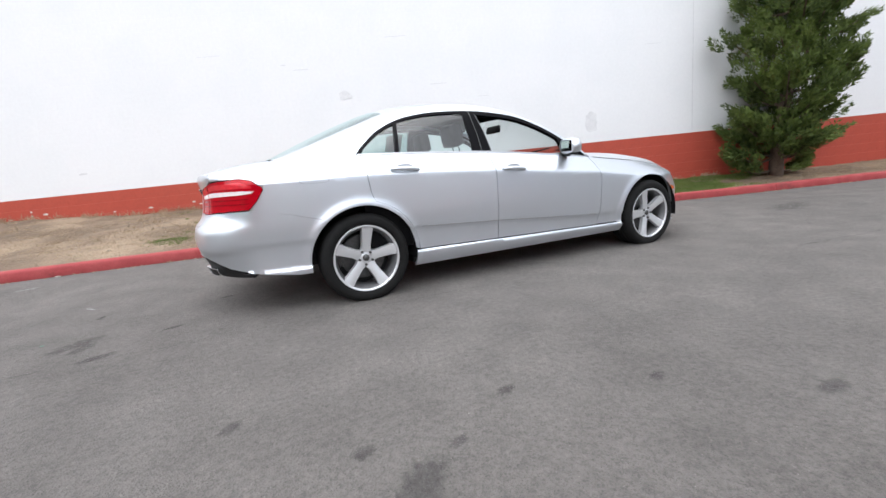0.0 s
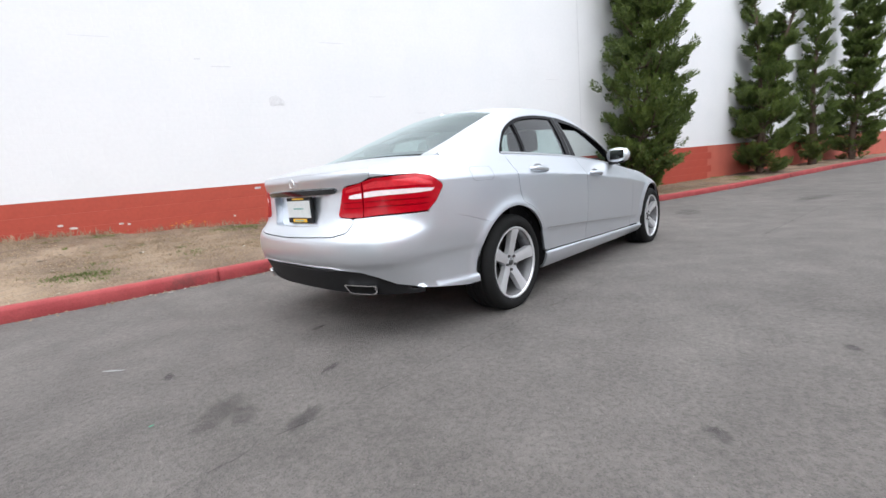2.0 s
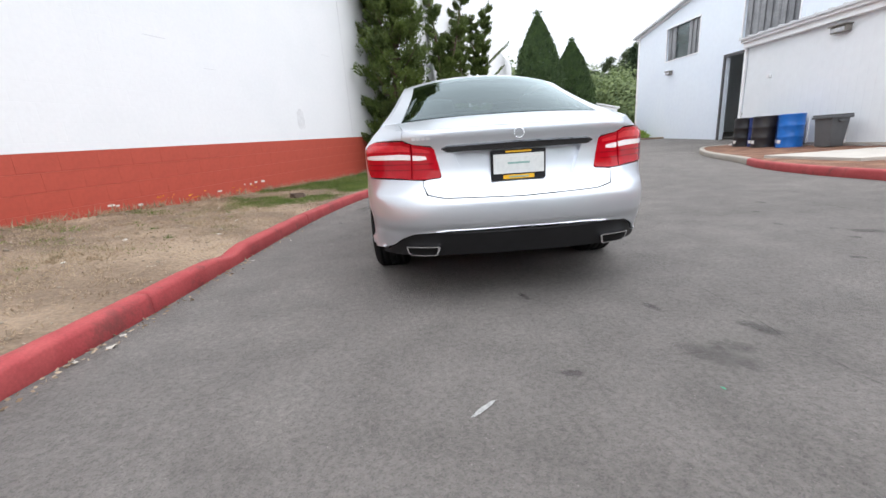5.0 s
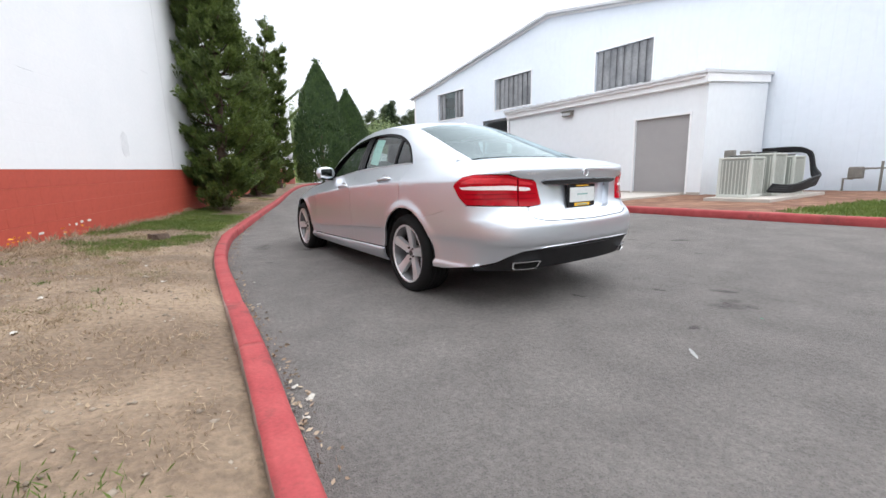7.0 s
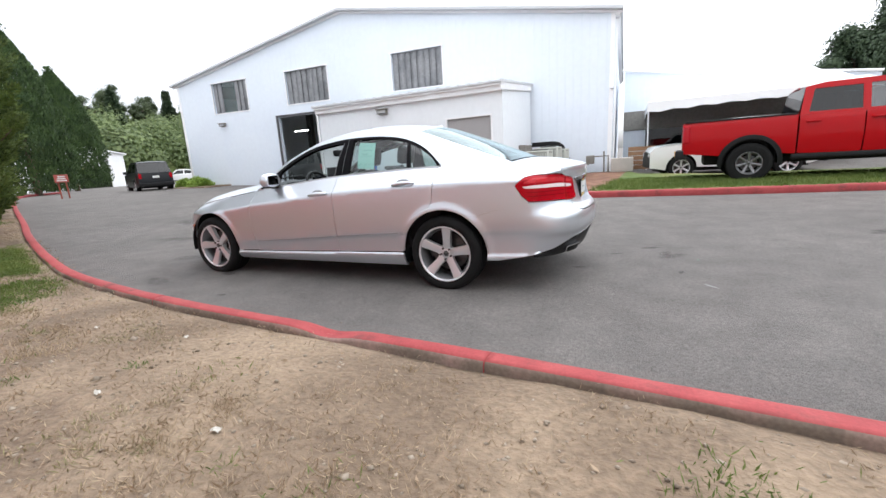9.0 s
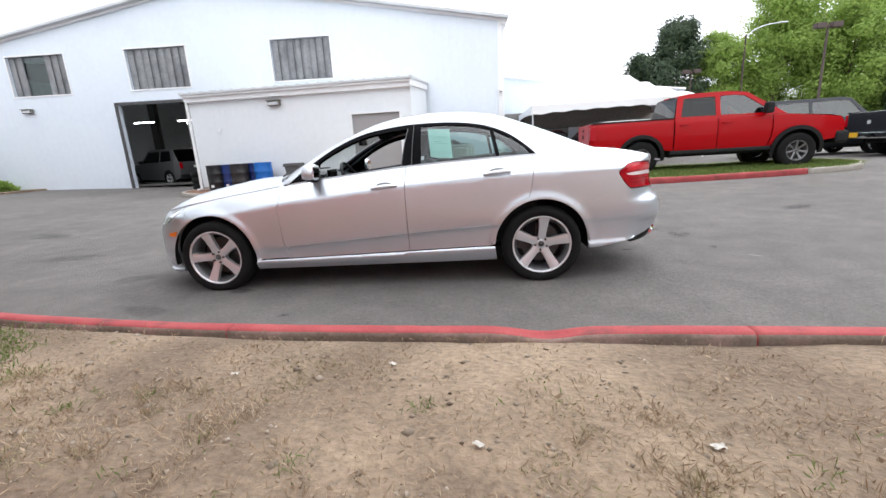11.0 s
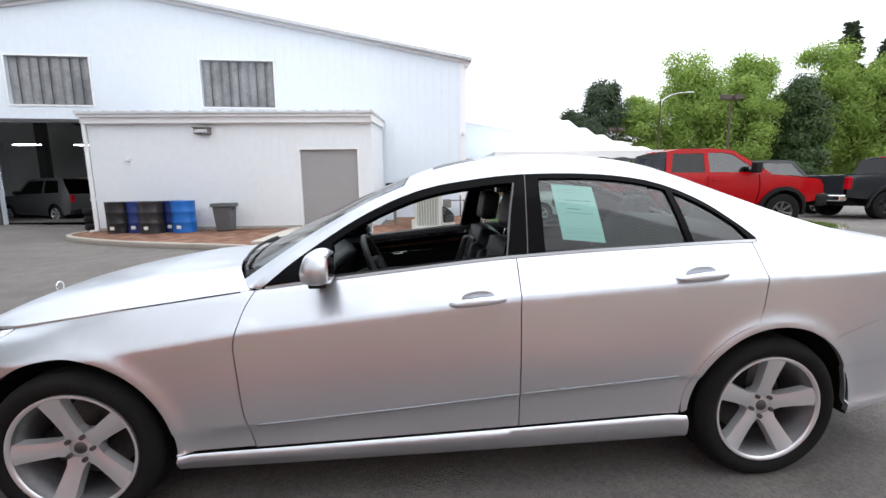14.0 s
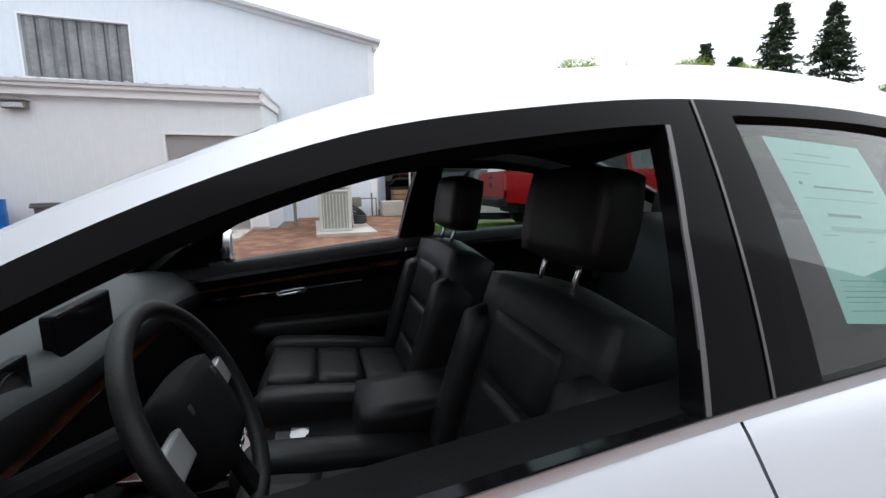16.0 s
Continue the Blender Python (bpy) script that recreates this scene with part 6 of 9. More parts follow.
part("bonnet", sheet(bonnet, 0, 1, -1, 1, 40, 41), M_SILVER, CAR, "silver bonnet", smooth=True)
xs_b = np.linspace(0.80, 1.74, 40)
for sgn in (1, -1):
    ye, ze = edge_at(xs_b)
    part("bonnet_seam", tube([(x, (y + 0.0005) * sgn, z + 0.0015) for x, y, z in zip(xs_b, ye, ze)], 0.0026, 6), M_DARK, CAR)
part("boot_deck", sheet(deck, 0.01, 1, -1, 1, 30, 41), M_SILVER, BOOT, smooth=True)
for a, b in ((1e-6, 1.0), (-1.0, -1e-6)):
    part("deck_side", sheet(deck_side, 0.0, 1.0, a, b, 30, 7), M_SILVER, CAR, smooth=True)
part("roof_panel", sheet(canopy, 2.95, 7.05, -1, 1, 50, 41), M_SILVER, CAR, "silver roof with a sunroof", smooth=True)
for a, b in ((0.872, 1.0), (-1.0, -0.872)):
    part("a_pillar", sheet(canopy, 0.0, 2.97, a, b, 40, 5), M_SILVER, CAR, "silver windscreen pillar", smooth=True)
for a, b in ((0.86, 1.0), (-1.0, -0.86)):
    part("c_pillar", sheet(canopy, 7.03, 10.0, a, b, 40, 6), M_SILVER, CAR, "silver rear roof pillar", smooth=True)
WS = part("windscreen", sheet(canopy, 0.05, 2.92, -0.868, 0.868, 30, 31, 0.0), M_GLASS_CLEAR, CAR, "clear windscreen", smooth=True)
RW = part("rear_window", sheet(canopy, 7.08, 9.95, -0.855, 0.855, 30, 31, 0.0), M_GLASS_REAR, CAR, "tinted rear window", smooth=True)
for o in (WS, RW):
    o.visible_shadow = False
lift_c = lambda d: (lambda s, t: canopy(s, t) + np.array([0, 0, d]))
for nm, s0, s1, t0, t1, d in (("header_band", 2.75, 2.98, -0.875, 0.875, -0.006), ("rear_header_band", 7.02, 7.22, -0.87, 0.87, -0.005), ("rear_band", 9.7, 9.98, -0.87, 0.87, -0.006)):
    part(nm, sheet(lift_c(d), s0, s1, t0, t1, 5, 25, 0.002), M_BLACK_TRIM, CAR, smooth=True)
tilt = lambda s, t: canopy(s, t) + np.array([0, 0, 0.0015])
part("sunroof_panel", sheet(tilt, 3.5, 5.0, -0.62, 0.62, 12, 17, 0.001), M_BLACK_TRIM, CAR, "dark glass sunroof panel", smooth=True)
fin = from_data([(-0.97, 0.008, 1.425), (-0.97, -0.008, 1.425), (-1.09, 0.012, 1.41), (-1.09, -0.012, 1.41), (-1.06, 0.005, 1.456), (-1.06, -0.005, 1.456), (-1.09, 0.005, 1.452), (-1.09, -0.005, 1.452)],
                [(0, 1, 5, 4), (0, 4, 6, 2), (1, 3, 7, 5), (2, 6, 7, 3), (4, 5, 7, 6)])
part("aerial_fin", fin, M_SILVER, CAR, smooth=True)

# window sides
dlo_top = smooth_line([(0.70, 0.935), (0.55, 1.050), (0.3, 1.204), (0.06, 1.302), (-0.18, 1.345), (-0.42, 1.364), (-0.74, 1.358), (-1.0, 1.318), (-1.20, 1.235), (-1.34, 1.13), (-1.405, 1.068)], 80)
xr = np.linspace(0.765, -1.96, 120)
shell = np.vstack([np.stack([xr, rail_at(xr)[1]], 1), [(-1.95, float(edge_at(-1.95)[1]))], np.stack([np.linspace(-1.9, -1.41, 20), edge_at(np.linspace(-1.9, -1.41, 20))[1] - 0.001], 1), dlo_top[::-1], [(0.72, float(edge_at(0.72)[1]))]])
flank("roof_side", shell, M_SILVER, "silver roof rail and rear pillar", (), 0.03, 0.012, 0.0, cabin)
belt = lambda x: edge_at(x)[1]
dlo = np.vstack([dlo_top, np.stack([np.linspace(-1.40, 0.69, 60), belt(np.linspace(-1.40, 0.69, 60))], 1)])


def window(x0b, x0t, x1b, x1t, inset=0.022, low=0.012):
    """An opening between two slanting posts, following the roof line less an inset."""
    xs = np.linspace(x0t, x1t, 50)
    top = np.interp(xs, dlo_top[::-1, 0], dlo_top[::-1, 1]) - inset
    zb0, zb1 = float(belt(x0b)) + low, float(belt(x1b)) + low
    keep = top > np.interp(xs, [min(x0b, x1b), max(x0b, x1b)], [zb1, zb0] if x1b < x0b else [zb0, zb1]) + 0.006
    t = np.stack([xs, top], 1)[keep]
    lowx = np.linspace(x1b, x0b, 30)
    return np.vstack([[(x0b, zb0)], t, np.stack([lowx, belt(lowx) + low], 1)[:-1]])


open_f = window(0.46, 0.43, -0.285, -0.345, 0.034)
glass_r = window(-0.455, -0.462, -1.085, -1.045)
glass_q = window(-1.115, -1.075, -1.372, -1.33)
flank("window_frame", dlo, M_BLACK_TRIM, "gloss black window surround and door post", [open_f, glass_r, glass_q], 0.025, 0.03, 0.001, cabin)
SIDE_GLASS = flank("rear_door_glass", glass_r, M_GLASS, "rear side window", (), 0.04, 0.0, -0.008, cabin)
SIDE_GLASS += flank("quarter_glass", glass_q, M_GLASS, "small fixed quarter window", (), 0.04, 0.0, -0.008, cabin)
for o in SIDE_GLASS:
    o.visible_shadow = False
xb = np.linspace(0.70, -1.40, 50)
waist = np.vstack([np.stack([xb, belt(xb) + 0.010], 1), np.stack([xb[::-1], belt(xb[::-1]) - 0.001], 1)])
flank("waist_strip", waist, M_SATIN, "bright waist strip", (), 0.02, 0.006, 0.004, cabin)
flank("post_edge", [(-0.287, 1.024), (-0.316, 1.20), (-0.346, 1.326), (-0.353, 1.326), (-0.323, 1.2), (-0.294, 1.024)], M_EDGE, "grey glossy post edge", (), 0.02, 0.003, 0.002, cabin)
flank("post_seam", [(-0.376, 1.02), (-0.388, 1.20), (-0.402, 1.362), (-0.406, 1.362), (-0.392, 1.2), (-0.380, 1.02)], M_EDGE, "", (), 0.02, 0.0, 0.003, cabin)


# door handles, mirrors, moulding strips
def handle(xc, zc, slope, tilt=0.0):
    """A pull handle over a flat oval, darkened for the cup's shading, on both doors of that row."""
    for k, sgn in enumerate((1, -1)):
        door = (DOOR_F if xc > -0.6 else DOOR_R)[k]
        y0 = float(skin(np.array([UX(xc)]), np.array([zc]))[0, 1])
        pts = [(xc + dx, (y0 + dy) * sgn, zc + dz - dx * slope) for dx, dy, dz in ((0.105, 0.000, -0.006), (0.092, 0.022, -0.004), (0.05, 0.033, 0.0), (0.0, 0.036, 0.002), (-0.05, 0.033, 0.002), (-0.092, 0.022, 0.0), (-0.105, 0.000, -0.002))]
        pts = smooth_line(pts, 22)
        rad = [0.0115 + 0.007 * math.sin(math.pi * i / 21) for i in range(22)]
        bm = tube(pts, rad, 12)
        h = part("door_handle", bm, M_SILVER, door, "silver pull handle", smooth=True)
        cup = bmesh.new()
        bmesh.ops.create_uvsphere(cup, u_segments=20, v_segments=10, radius=1.0)
        bmesh.ops.transform(cup, matrix=Matrix.Translation((xc, (y0 + 0.0005) * sgn, zc + 0.012)) @ Matrix.Rotation(math.atan(slope), 4, "Y") @ Matrix.Diagonal((0.066, 0.003, 0.026, 1)), verts=cup.verts)
        part("handle_cup", cup, M_CUP, door, smooth=True)


handle(-0.15, 0.868, 0.055)
handle(-1.085, 0.932, 0.055)
strip = lambda x0, x1: side(np.vstack([run(z_mould, x0, x1, 20, 0.004), run(z_mould, x1, x0, 20, -0.002)]))
flank("moulding_strip", strip(0.735, -0.315), M_SATIN, "", (), 0.03, 0.004, 0.003, parent=DOOR_F)
flank("moulding_strip", strip(-0.33, -1.0), M_SATIN, "", (), 0.03, 0.004, 0.003, parent=DOOR_R)
for k, sgn in enumerate((1, -1)):
    bm = bmesh.new()
    bmesh.ops.create_cube(bm, size=1.0)
    bmesh.ops.subdivide_edges(bm, edges=bm.edges, cuts=14, use_grid_fill=True)
    for v in bm.verts:
        n = v.co.normalized() * 0.62
        v.co = v.co.lerp(n, 0.74)
        v.co.x *= 1.0 - 0.25 * (v.co.z + 0.5) * 0.3
        v.co = Vector((v.co.x * (0.108 - 0.04 * v.co.z) + 0.022 * v.co.y, v.co.y * 0.178, v.co.z * 0.120))
        v.co.x = max(v.co.x, -0.038)
    mir = part("door_mirror", bm, M_SILVER, DOOR_F[k], "silver door mirror with a signal strip", smooth=True)
    mir.matrix_basis = Matrix.Translation((0.457, 0.893 * sgn, 1.020)) @ (Matrix.Identity(4) if sgn > 0 else Matrix.Diagonal((1, -1, 1, 1)))
    g = part("mirror_glass", box(0.004, 0.130, 0.088, -0.0395, 0, -0.044, 0.0), M_MIRROR, mir, "mirror glass")
    part("mirror_base", box(0.072, 0.14, 0.030, 0.004, -0.012, -0.076, 0.012), M_BLACK_PLASTIC, mir)
    part("signal_strip", box(0.045, 0.15, 0.012, 0.030, 0.020, -0.020, 0.005), M_CLEAR_LENS, mir)
    part("mirror_stalk", box(0.06, 0.10, 0.028, 0.01, -0.085, -0.088, 0.01), M_BLACK_PLASTIC, mir)

# underside, wheel housings, wheels
part("underbody", box(3.3, 1.40, 0.10, -0.05, 0, 0.20, 0.02), M_BLACK_PLASTIC, CAR)
part("sump_tray", box(2.1, 1.62, 0.05, 0, 0, 0.205, 0.01), M_BLACK_PLASTIC, CAR)
part("rear_floor", box(0.70, 1.16, 0.06, -2.03, 0, 0.33, 0.02), M_BLACK_PLASTIC, CAR)
for wx in WHEELS:
    for sgn in (1, -1):
        yc = 0.792 if wx > 0 else 0.790
        wheel(CAR, wx, yc * sgn, AXLE_Z, sign=sgn, turn=0.30 if wx > 0 else -0.12)
        liner = lathe([(0.392, 0.0), (0.392, 0.30), (0.05, 0.30)], 40, radians(-8), radians(188))
        o = part("wheel_liner", liner, M_BLACK_PLASTIC, CAR, smooth=False)
        o.matrix_basis = Matrix.Translation((wx, 0.892 * sgn, AXLE_Z)) @ (Matrix.Rotation(math.pi, 4, "Z") if sgn > 0 else Matrix.Identity(4))

# bonnet ornament, wipers' cowl
part("bonnet_ornament", tube([(2.12, 0.026 * math.cos(a), 0.795 + 0.026 * math.sin(a)) for a in np.linspace(0, math.tau, 20, endpoint=False)], 0.0028, 6, closed=True), M_CHROME, CAR, "chrome ring ornament", smooth=True)
part("ornament_stem", cyl(0.006, 0.03, 2.12, 0, 0.742, 10), M_CHROME, CAR)
cowl = lambda s, t: np.stack([(0.970 - 0.235 * np.abs(t) ** 2.1) + 0.02 * (1 - s), t * 0.775, 0.960 - 0.062 * np.abs(t) ** 2.3 + 0.02 * s], -1)
part("cowl", sheet(cowl, 0, 1, -0.78, 0.78, 6, 31, 0.02), M_BLACK_PLASTIC, CAR, "black wiper cowl", smooth=True)
for y0, y1 in ((0.52, -0.05), (-0.08, -0.55)):
    pts = [canopy(np.array(0.10 + 0.22 * k), np.array((y0 + (y1 - y0) * k) / 0.77)) + np.array([0.012, 0, 0.014]) for k in np.linspace(0, 1, 10)]
    part("wiper", tube(pts, 0.008, 6), M_BLACK_PLASTIC, CAR, "black wiper arm")
# fuel flap on the right flank
flap = side([(-1.64, 0.965), (-1.80, 0.968), (-1.83, 0.955), (-1.83, 0.895), (-1.80, 0.882), (-1.66, 0.882), (-1.635, 0.895), (-1.63, 0.95)])
flap_c = flap.mean(0)
part("fuel_flap", panel(skin, flap, [flap_c + (flap - flap_c) * 0.965], 0.03, 0.0, 0.0012, True), M_CUP, CAR)

# ---------------------------------------------------------------- the saloon's cabin
def soft_box(sx, sy, sz, round_=0.35, cuts=5):
    """A cushion: a box swollen towards an ellipsoid, centred on the origin."""
    bm = bmesh.new()
    bmesh.ops.create_cube(bm, size=1.0)
    bmesh.ops.subdivide_edges(bm, edges=bm.edges, cuts=cuts, use_grid_fill=True)
    for v in bm.verts:
        r = v.co.normalized() * 0.60
        v.co = v.co.lerp(r, round_)
        v.co = Vector((v.co.x * sx, v.co.y * sy, v.co.z * sz))
    return bm


def move(bm, m):
    bmesh.ops.transform(bm, matrix=m, verts=bm.verts)
    return bm


inner_belt = np.linspace(0.66, -1.40, 40)
inner_door = np.vstack([np.stack([inner_belt, belt(inner_belt) - 0.004], 1), [(-1.40, 0.36), (0.78, 0.30), (0.78, 0.86)]])
flank("door_lining", side(inner_door), M_CABIN, "black door lining", (), 0.06, 0.0, -0.075)
sill_cap = lambda x, z: cabin(x, z)
for k, sgn in enumerate((1, -1)):
    xs_ = np.linspace(0.66, -1.40, 60)
    yb, zb = edge_at(xs_)
    verts, faces = [], []
    for i in range(60):
        verts += [(xs_[i], (yb[i] - 0.004) * sgn, zb[i] + 0.006), (xs_[i], (yb[i] - 0.085) * sgn, zb[i] + 0.004), (xs_[i], (yb[i] - 0.10) * sgn, zb[i] - 0.03)]
    for i in range(59):
        for j in range(2):
            q = (3 * i + j, 3 * i + j + 1, 3 * i + 3 + j + 1, 3 * i + 3 + j)
            faces.append(q if sgn > 0 else q[::-1])
    part("door_capping", from_data(verts, faces), M_CABIN, CAR, smooth=True)
    # walnut strip, pull handle and arm rest on each front door
    yl = float(skin(np.array([UX(0.1)]), np.array([0.88]))[0, 1]) - 0.092
    part("door_wood_strip", box(0.95, 0.012, 0.045, 0.13, yl * sgn, 0.862, 0.004, rot=Matrix.Rotation(0.075, 4, "Y")), M_WOOD, CAR, "dark burl wood door strip")
    part("door_trim_bar", box(0.62, 0.010, 0.008, 0.20, (yl - 0.004) * sgn, 0.812, rot=Matrix.Rotation(0.06, 4, "Y")), M_CHROME, CAR)
    part("inner_door_handle", tube([(0.26, (yl - 0.004) * sgn, 0.80), (0.24, (yl - 0.03) * sgn, 0.80), (0.14, (yl - 0.03) * sgn, 0.812), (0.12, (yl - 0.01) * sgn, 0.83)], 0.008, 8), M_CHROME, CAR, "chrome inner door handle", smooth=True)
    part("arm_rest", move(soft_box(0.70, 0.10, 0.07, 0.3, 3), pose(0.0, (yl - 0.03) * sgn, 0.66)), M_LEATHER, CAR, smooth=True)

part("cabin_floor", box(2.6, 1.42, 0.04, -0.35, 0, 0.28), M_CABIN, CAR)
part("firewall", box(0.05, 1.42, 0.62, 0.92, 0, 0.28), M_CABIN, CAR)
part("rear_bulkhead", box(0.05, 1.34, 0.72, -1.62, 0, 0.30), M_CABIN, CAR)
part("parcel_shelf", box(0.52, 1.34, 0.03, -1.72, 0, 1.00), M_CABIN, CAR)
for s0, s1, t0, t1, nm in ((2.85, 7.15, -0.985, 0.985, "headliner"), (0.3, 2.95, 0.91, 0.985, "pillar_lining"), (0.3, 2.95, -0.985, -0.91, "pillar_lining"), (7.1, 9.9, 0.85, 0.985, "pillar_lining"), (7.1, 9.9, -0.985, -0.85, "pillar_lining")):
    lin = lambda s, t: canopy(s, t * 0.985) - np.array([0, 0, 0.030])
    part(nm, sheet(lin, s0, s1, t0, t1, 30, 21 if nm == "headliner" else 4, 0.0), M_HEADLINER, CAR, smooth=True)


def front_seat(y):
    """A leather bucket seat with bolsters, a headrest on two posts and a centre panel."""
    cushion = move(soft_box(0.54, 0.50, 0.17, 0.28), pose(0.02, y, 0.52, 0, -8))
    st = part("front_seat", cushion, M_LEATHER, CAR, "black leather front seat", smooth=True)
    back = move(soft_box(0.15, 0.50, 0.60, 0.24, 6), pose(-0.335, y, 0.752, 0, -17))
    part("seat_back", back, M_LEATHER, st, smooth=True)
    for k in range(3):
        dz = -0.155 + 0.150 * k
        part("seat_panel", move(soft_box(0.052, 0.275, 0.146, 0.22, 4), pose(-0.275 - dz * 0.305, y, 0.752 + dz, 0, -17)), M_LEATHER, st, smooth=True)
    for k in range(3):
        part("cushion_panel", move(soft_box(0.150, 0.29, 0.05, 0.22, 4), pose(-0.13 + 0.155 * k, y, 0.590 + 0.021 * k, 0, -8)), M_LEATHER, st, smooth=True)
    for dy in (-0.225, 0.225):
        part("cushion_bolster", move(soft_box(0.50, 0.09, 0.13, 0.4, 4), pose(0.03, y + dy, 0.580, 0, -8)), M_LEATHER, st, smooth=True)
    part("seat_belt_tongue", box(0.02, 0.012, 0.045, -0.36, y + math.copysign(0.30, y), 0.90, 0.003), M_SATIN, st)
    for dy in (-0.215, 0.215):
        part("seat_bolster", move(soft_box(0.13, 0.10, 0.48, 0.4, 4), pose(-0.275, y + dy, 0.715, 0, -17)), M_LEATHER, st, smooth=True)
    part("headrest", move(soft_box(0.10, 0.27, 0.19, 0.35, 4), pose(-0.43, y, 1.19, 0, -10)), M_LEATHER, st, "black leather headrest", smooth=True)
    for dy in (-0.06, 0.06):
        part("headrest_post", tube([(-0.375, y + dy, 1.02), (-0.42, y + dy, 1.15)], 0.006, 8), M_CHROME, st, smooth=True)
    part("belt_buckle", box(0.03, 0.02, 0.05, -0.24, y - math.copysign(0.27, y) * 1.0, 0.53, 0.004), M_RED_LENS, st, "red belt buckle")
    return st


front_seat(0.37)
front_seat(-0.37)
bench = part("rear_bench", move(soft_box(0.52, 1.26, 0.18, 0.2), pose(-1.02, 0, 0.53, 0, -6)), M_LEATHER, CAR, "black leather rear bench", smooth=True)
part("bench_back", move(soft_box(0.15, 1.26, 0.62, 0.2, 6), pose(-1.36, 0, 0.82, 0, -22)), M_LEATHER, bench, smooth=True)
for y in (0.38, -0.38):
    part("rear_headrest", move(soft_box(0.09, 0.26, 0.16, 0.35, 4), pose(-1.50, y, 1.15, 0, -14)), M_LEATHER, bench, smooth=True)

# dashboard, wheel, console
dash_prof = [(0.95, 0.965), (0.86, 0.985), (0.72, 0.975), (0.60, 0.935), (0.555, 0.885), (0.56, 0.84), (0.60, 0.80), (0.62, 0.66), (0.72, 0.55), (0.93, 0.50)]
ysd = np.linspace(-0.72, 0.72, 31)
verts = [(x - 0.03 * (abs(y) / 0.72) ** 2 - 0.5 * max(x - 0.58, 0.0) * (abs(y) / 0.72) ** 2, y, z - 0.035 * (abs(y) / 0.72) ** 3 + (0.035 * math.exp(-((y - 0.37) / 0.16) ** 2) if 0.86 < z < 0.98 and x < 0.8 else 0)) for y in ysd for x, z in dash_prof]
k = len(dash_prof)
dash_bm = from_data(verts, [(i * k + j, (i + 1) * k + j, (i + 1) * k + j + 1, i * k + j + 1) for i in range(30) for j in range(k - 1)])
bmesh.ops.recalc_face_normals(dash_bm, faces=dash_bm.faces)
# Upward faces take the lighter skin, painting in light from the windscreen.
for fc in dash_bm.faces:
    fc.material_index = 0 if abs(fc.normal.z) > 0.55 and fc.calc_center_median().z > 0.86 else 1
DASH = part("dashboard", dash_bm, [M_DASH_LIT, M_CABIN], CAR, "black dashboard with a burl wood strip", smooth=True)
part("dash_wood", box(0.012, 1.30, 0.05, 0.585, 0, 0.79, 0.004), M_WOOD, DASH, "burl walnut dashboard strip")
part("centre_screen", box(0.03, 0.24, 0.12, 0.60, -0.02, 0.89, 0.008), M_BLACK_TRIM, DASH, "dark centre screen")
part("instrument_glass", box(0.02, 0.32, 0.11, 0.585, 0.37, 0.865, 0.006), M_BLACK_TRIM, DASH)
for dy in (-0.10, 0.0, 0.10):
    part("dial", lathe([(0.0, 0.0), (0.040, 0.0), (0.042, 0.006)], 24), M_STEEL_DARK, DASH).matrix_basis = Matrix.Translation((0.573, 0.37 + dy, 0.92)) @ Matrix.Rotation(math.pi / 2, 4, "Z")
for y in (-0.16, 0.13, -0.64, 0.66):
    part("air_vent", box(0.02, 0.09, 0.05, 0.578, y, 0.85, 0.006), M_STEEL_DARK, DASH)
    for k in range(3):
        part("vent_slat", box(0.006, 0.082, 0.004, 0.567, y, 0.861 + 0.013 * k), M_SATIN, DASH)
SW = pose(0.27, 0.37, 0.90, 0, -66, 0)
rim_w = tube([(0.185 * math.cos(a), 0.185 * math.sin(a), 0) for a in np.linspace(0, math.tau, 40, endpoint=False)], 0.0155, 10, closed=True)
STEER = part("steering_wheel", rim_w, M_LEATHER, CAR, "black leather steering wheel with silver spokes", smooth=True)
STEER.matrix_basis = SW
part("wheel_boss", move(soft_box(0.16, 0.19, 0.06, 0.35, 4), pose(-0.01, 0, -0.01)), M_CABIN, STEER, smooth=True)
for a in (90, -90, 180):
    part("wheel_spoke", move(box(0.11, 0.05, 0.014, 0.122, 0, -0.010, 0.005), Matrix.Rotation(radians(a), 4, "Z")), M_ALLOY if abs(a) == 90 else M_CABIN, STEER)
for y in (0.07, -0.07):
    for x in (0.03, -0.02):
        part("wheel_button", box(0.018, 0.014, 0.005, x, y, 0.014, 0.002), M_STEEL_DARK, STEER)
part("steering_column", cyl(0.040, 0.30, 0.30, 0.37, 0.885, 16, rot=Matrix.Rotation(radians(112), 4, "Y")), M_CABIN, CAR)
part("column_stalk", tube([(0.40, 0.45, 0.83), (0.37, 0.56, 0.85)], 0.008, 8), M_CABIN, CAR)
CON = part("centre_console", box(1.10, 0.25, 0.26, 0.12, 0, 0.32, 0.02), M_CABIN, CAR, "black centre console")
part("console_wood", box(0.46, 0.20, 0.012, 0.30, 0, 0.578, 0.003, rot=Matrix.Rotation(radians(-9), 4, "Y")), M_WOOD, CON, "burl wood console top")
part("console_dial", cyl(0.024, 0.03, 0.15, 0.0, 0.575, 20), M_SATIN, CON, "chrome rotary dial", smooth=False)
part("console_plate", box(0.13, 0.10, 0.008, 0.15, 0, 0.575, 0.002, rot=Matrix.Rotation(radians(-9), 4, "Y")), M_STEEL_DARK, CON)
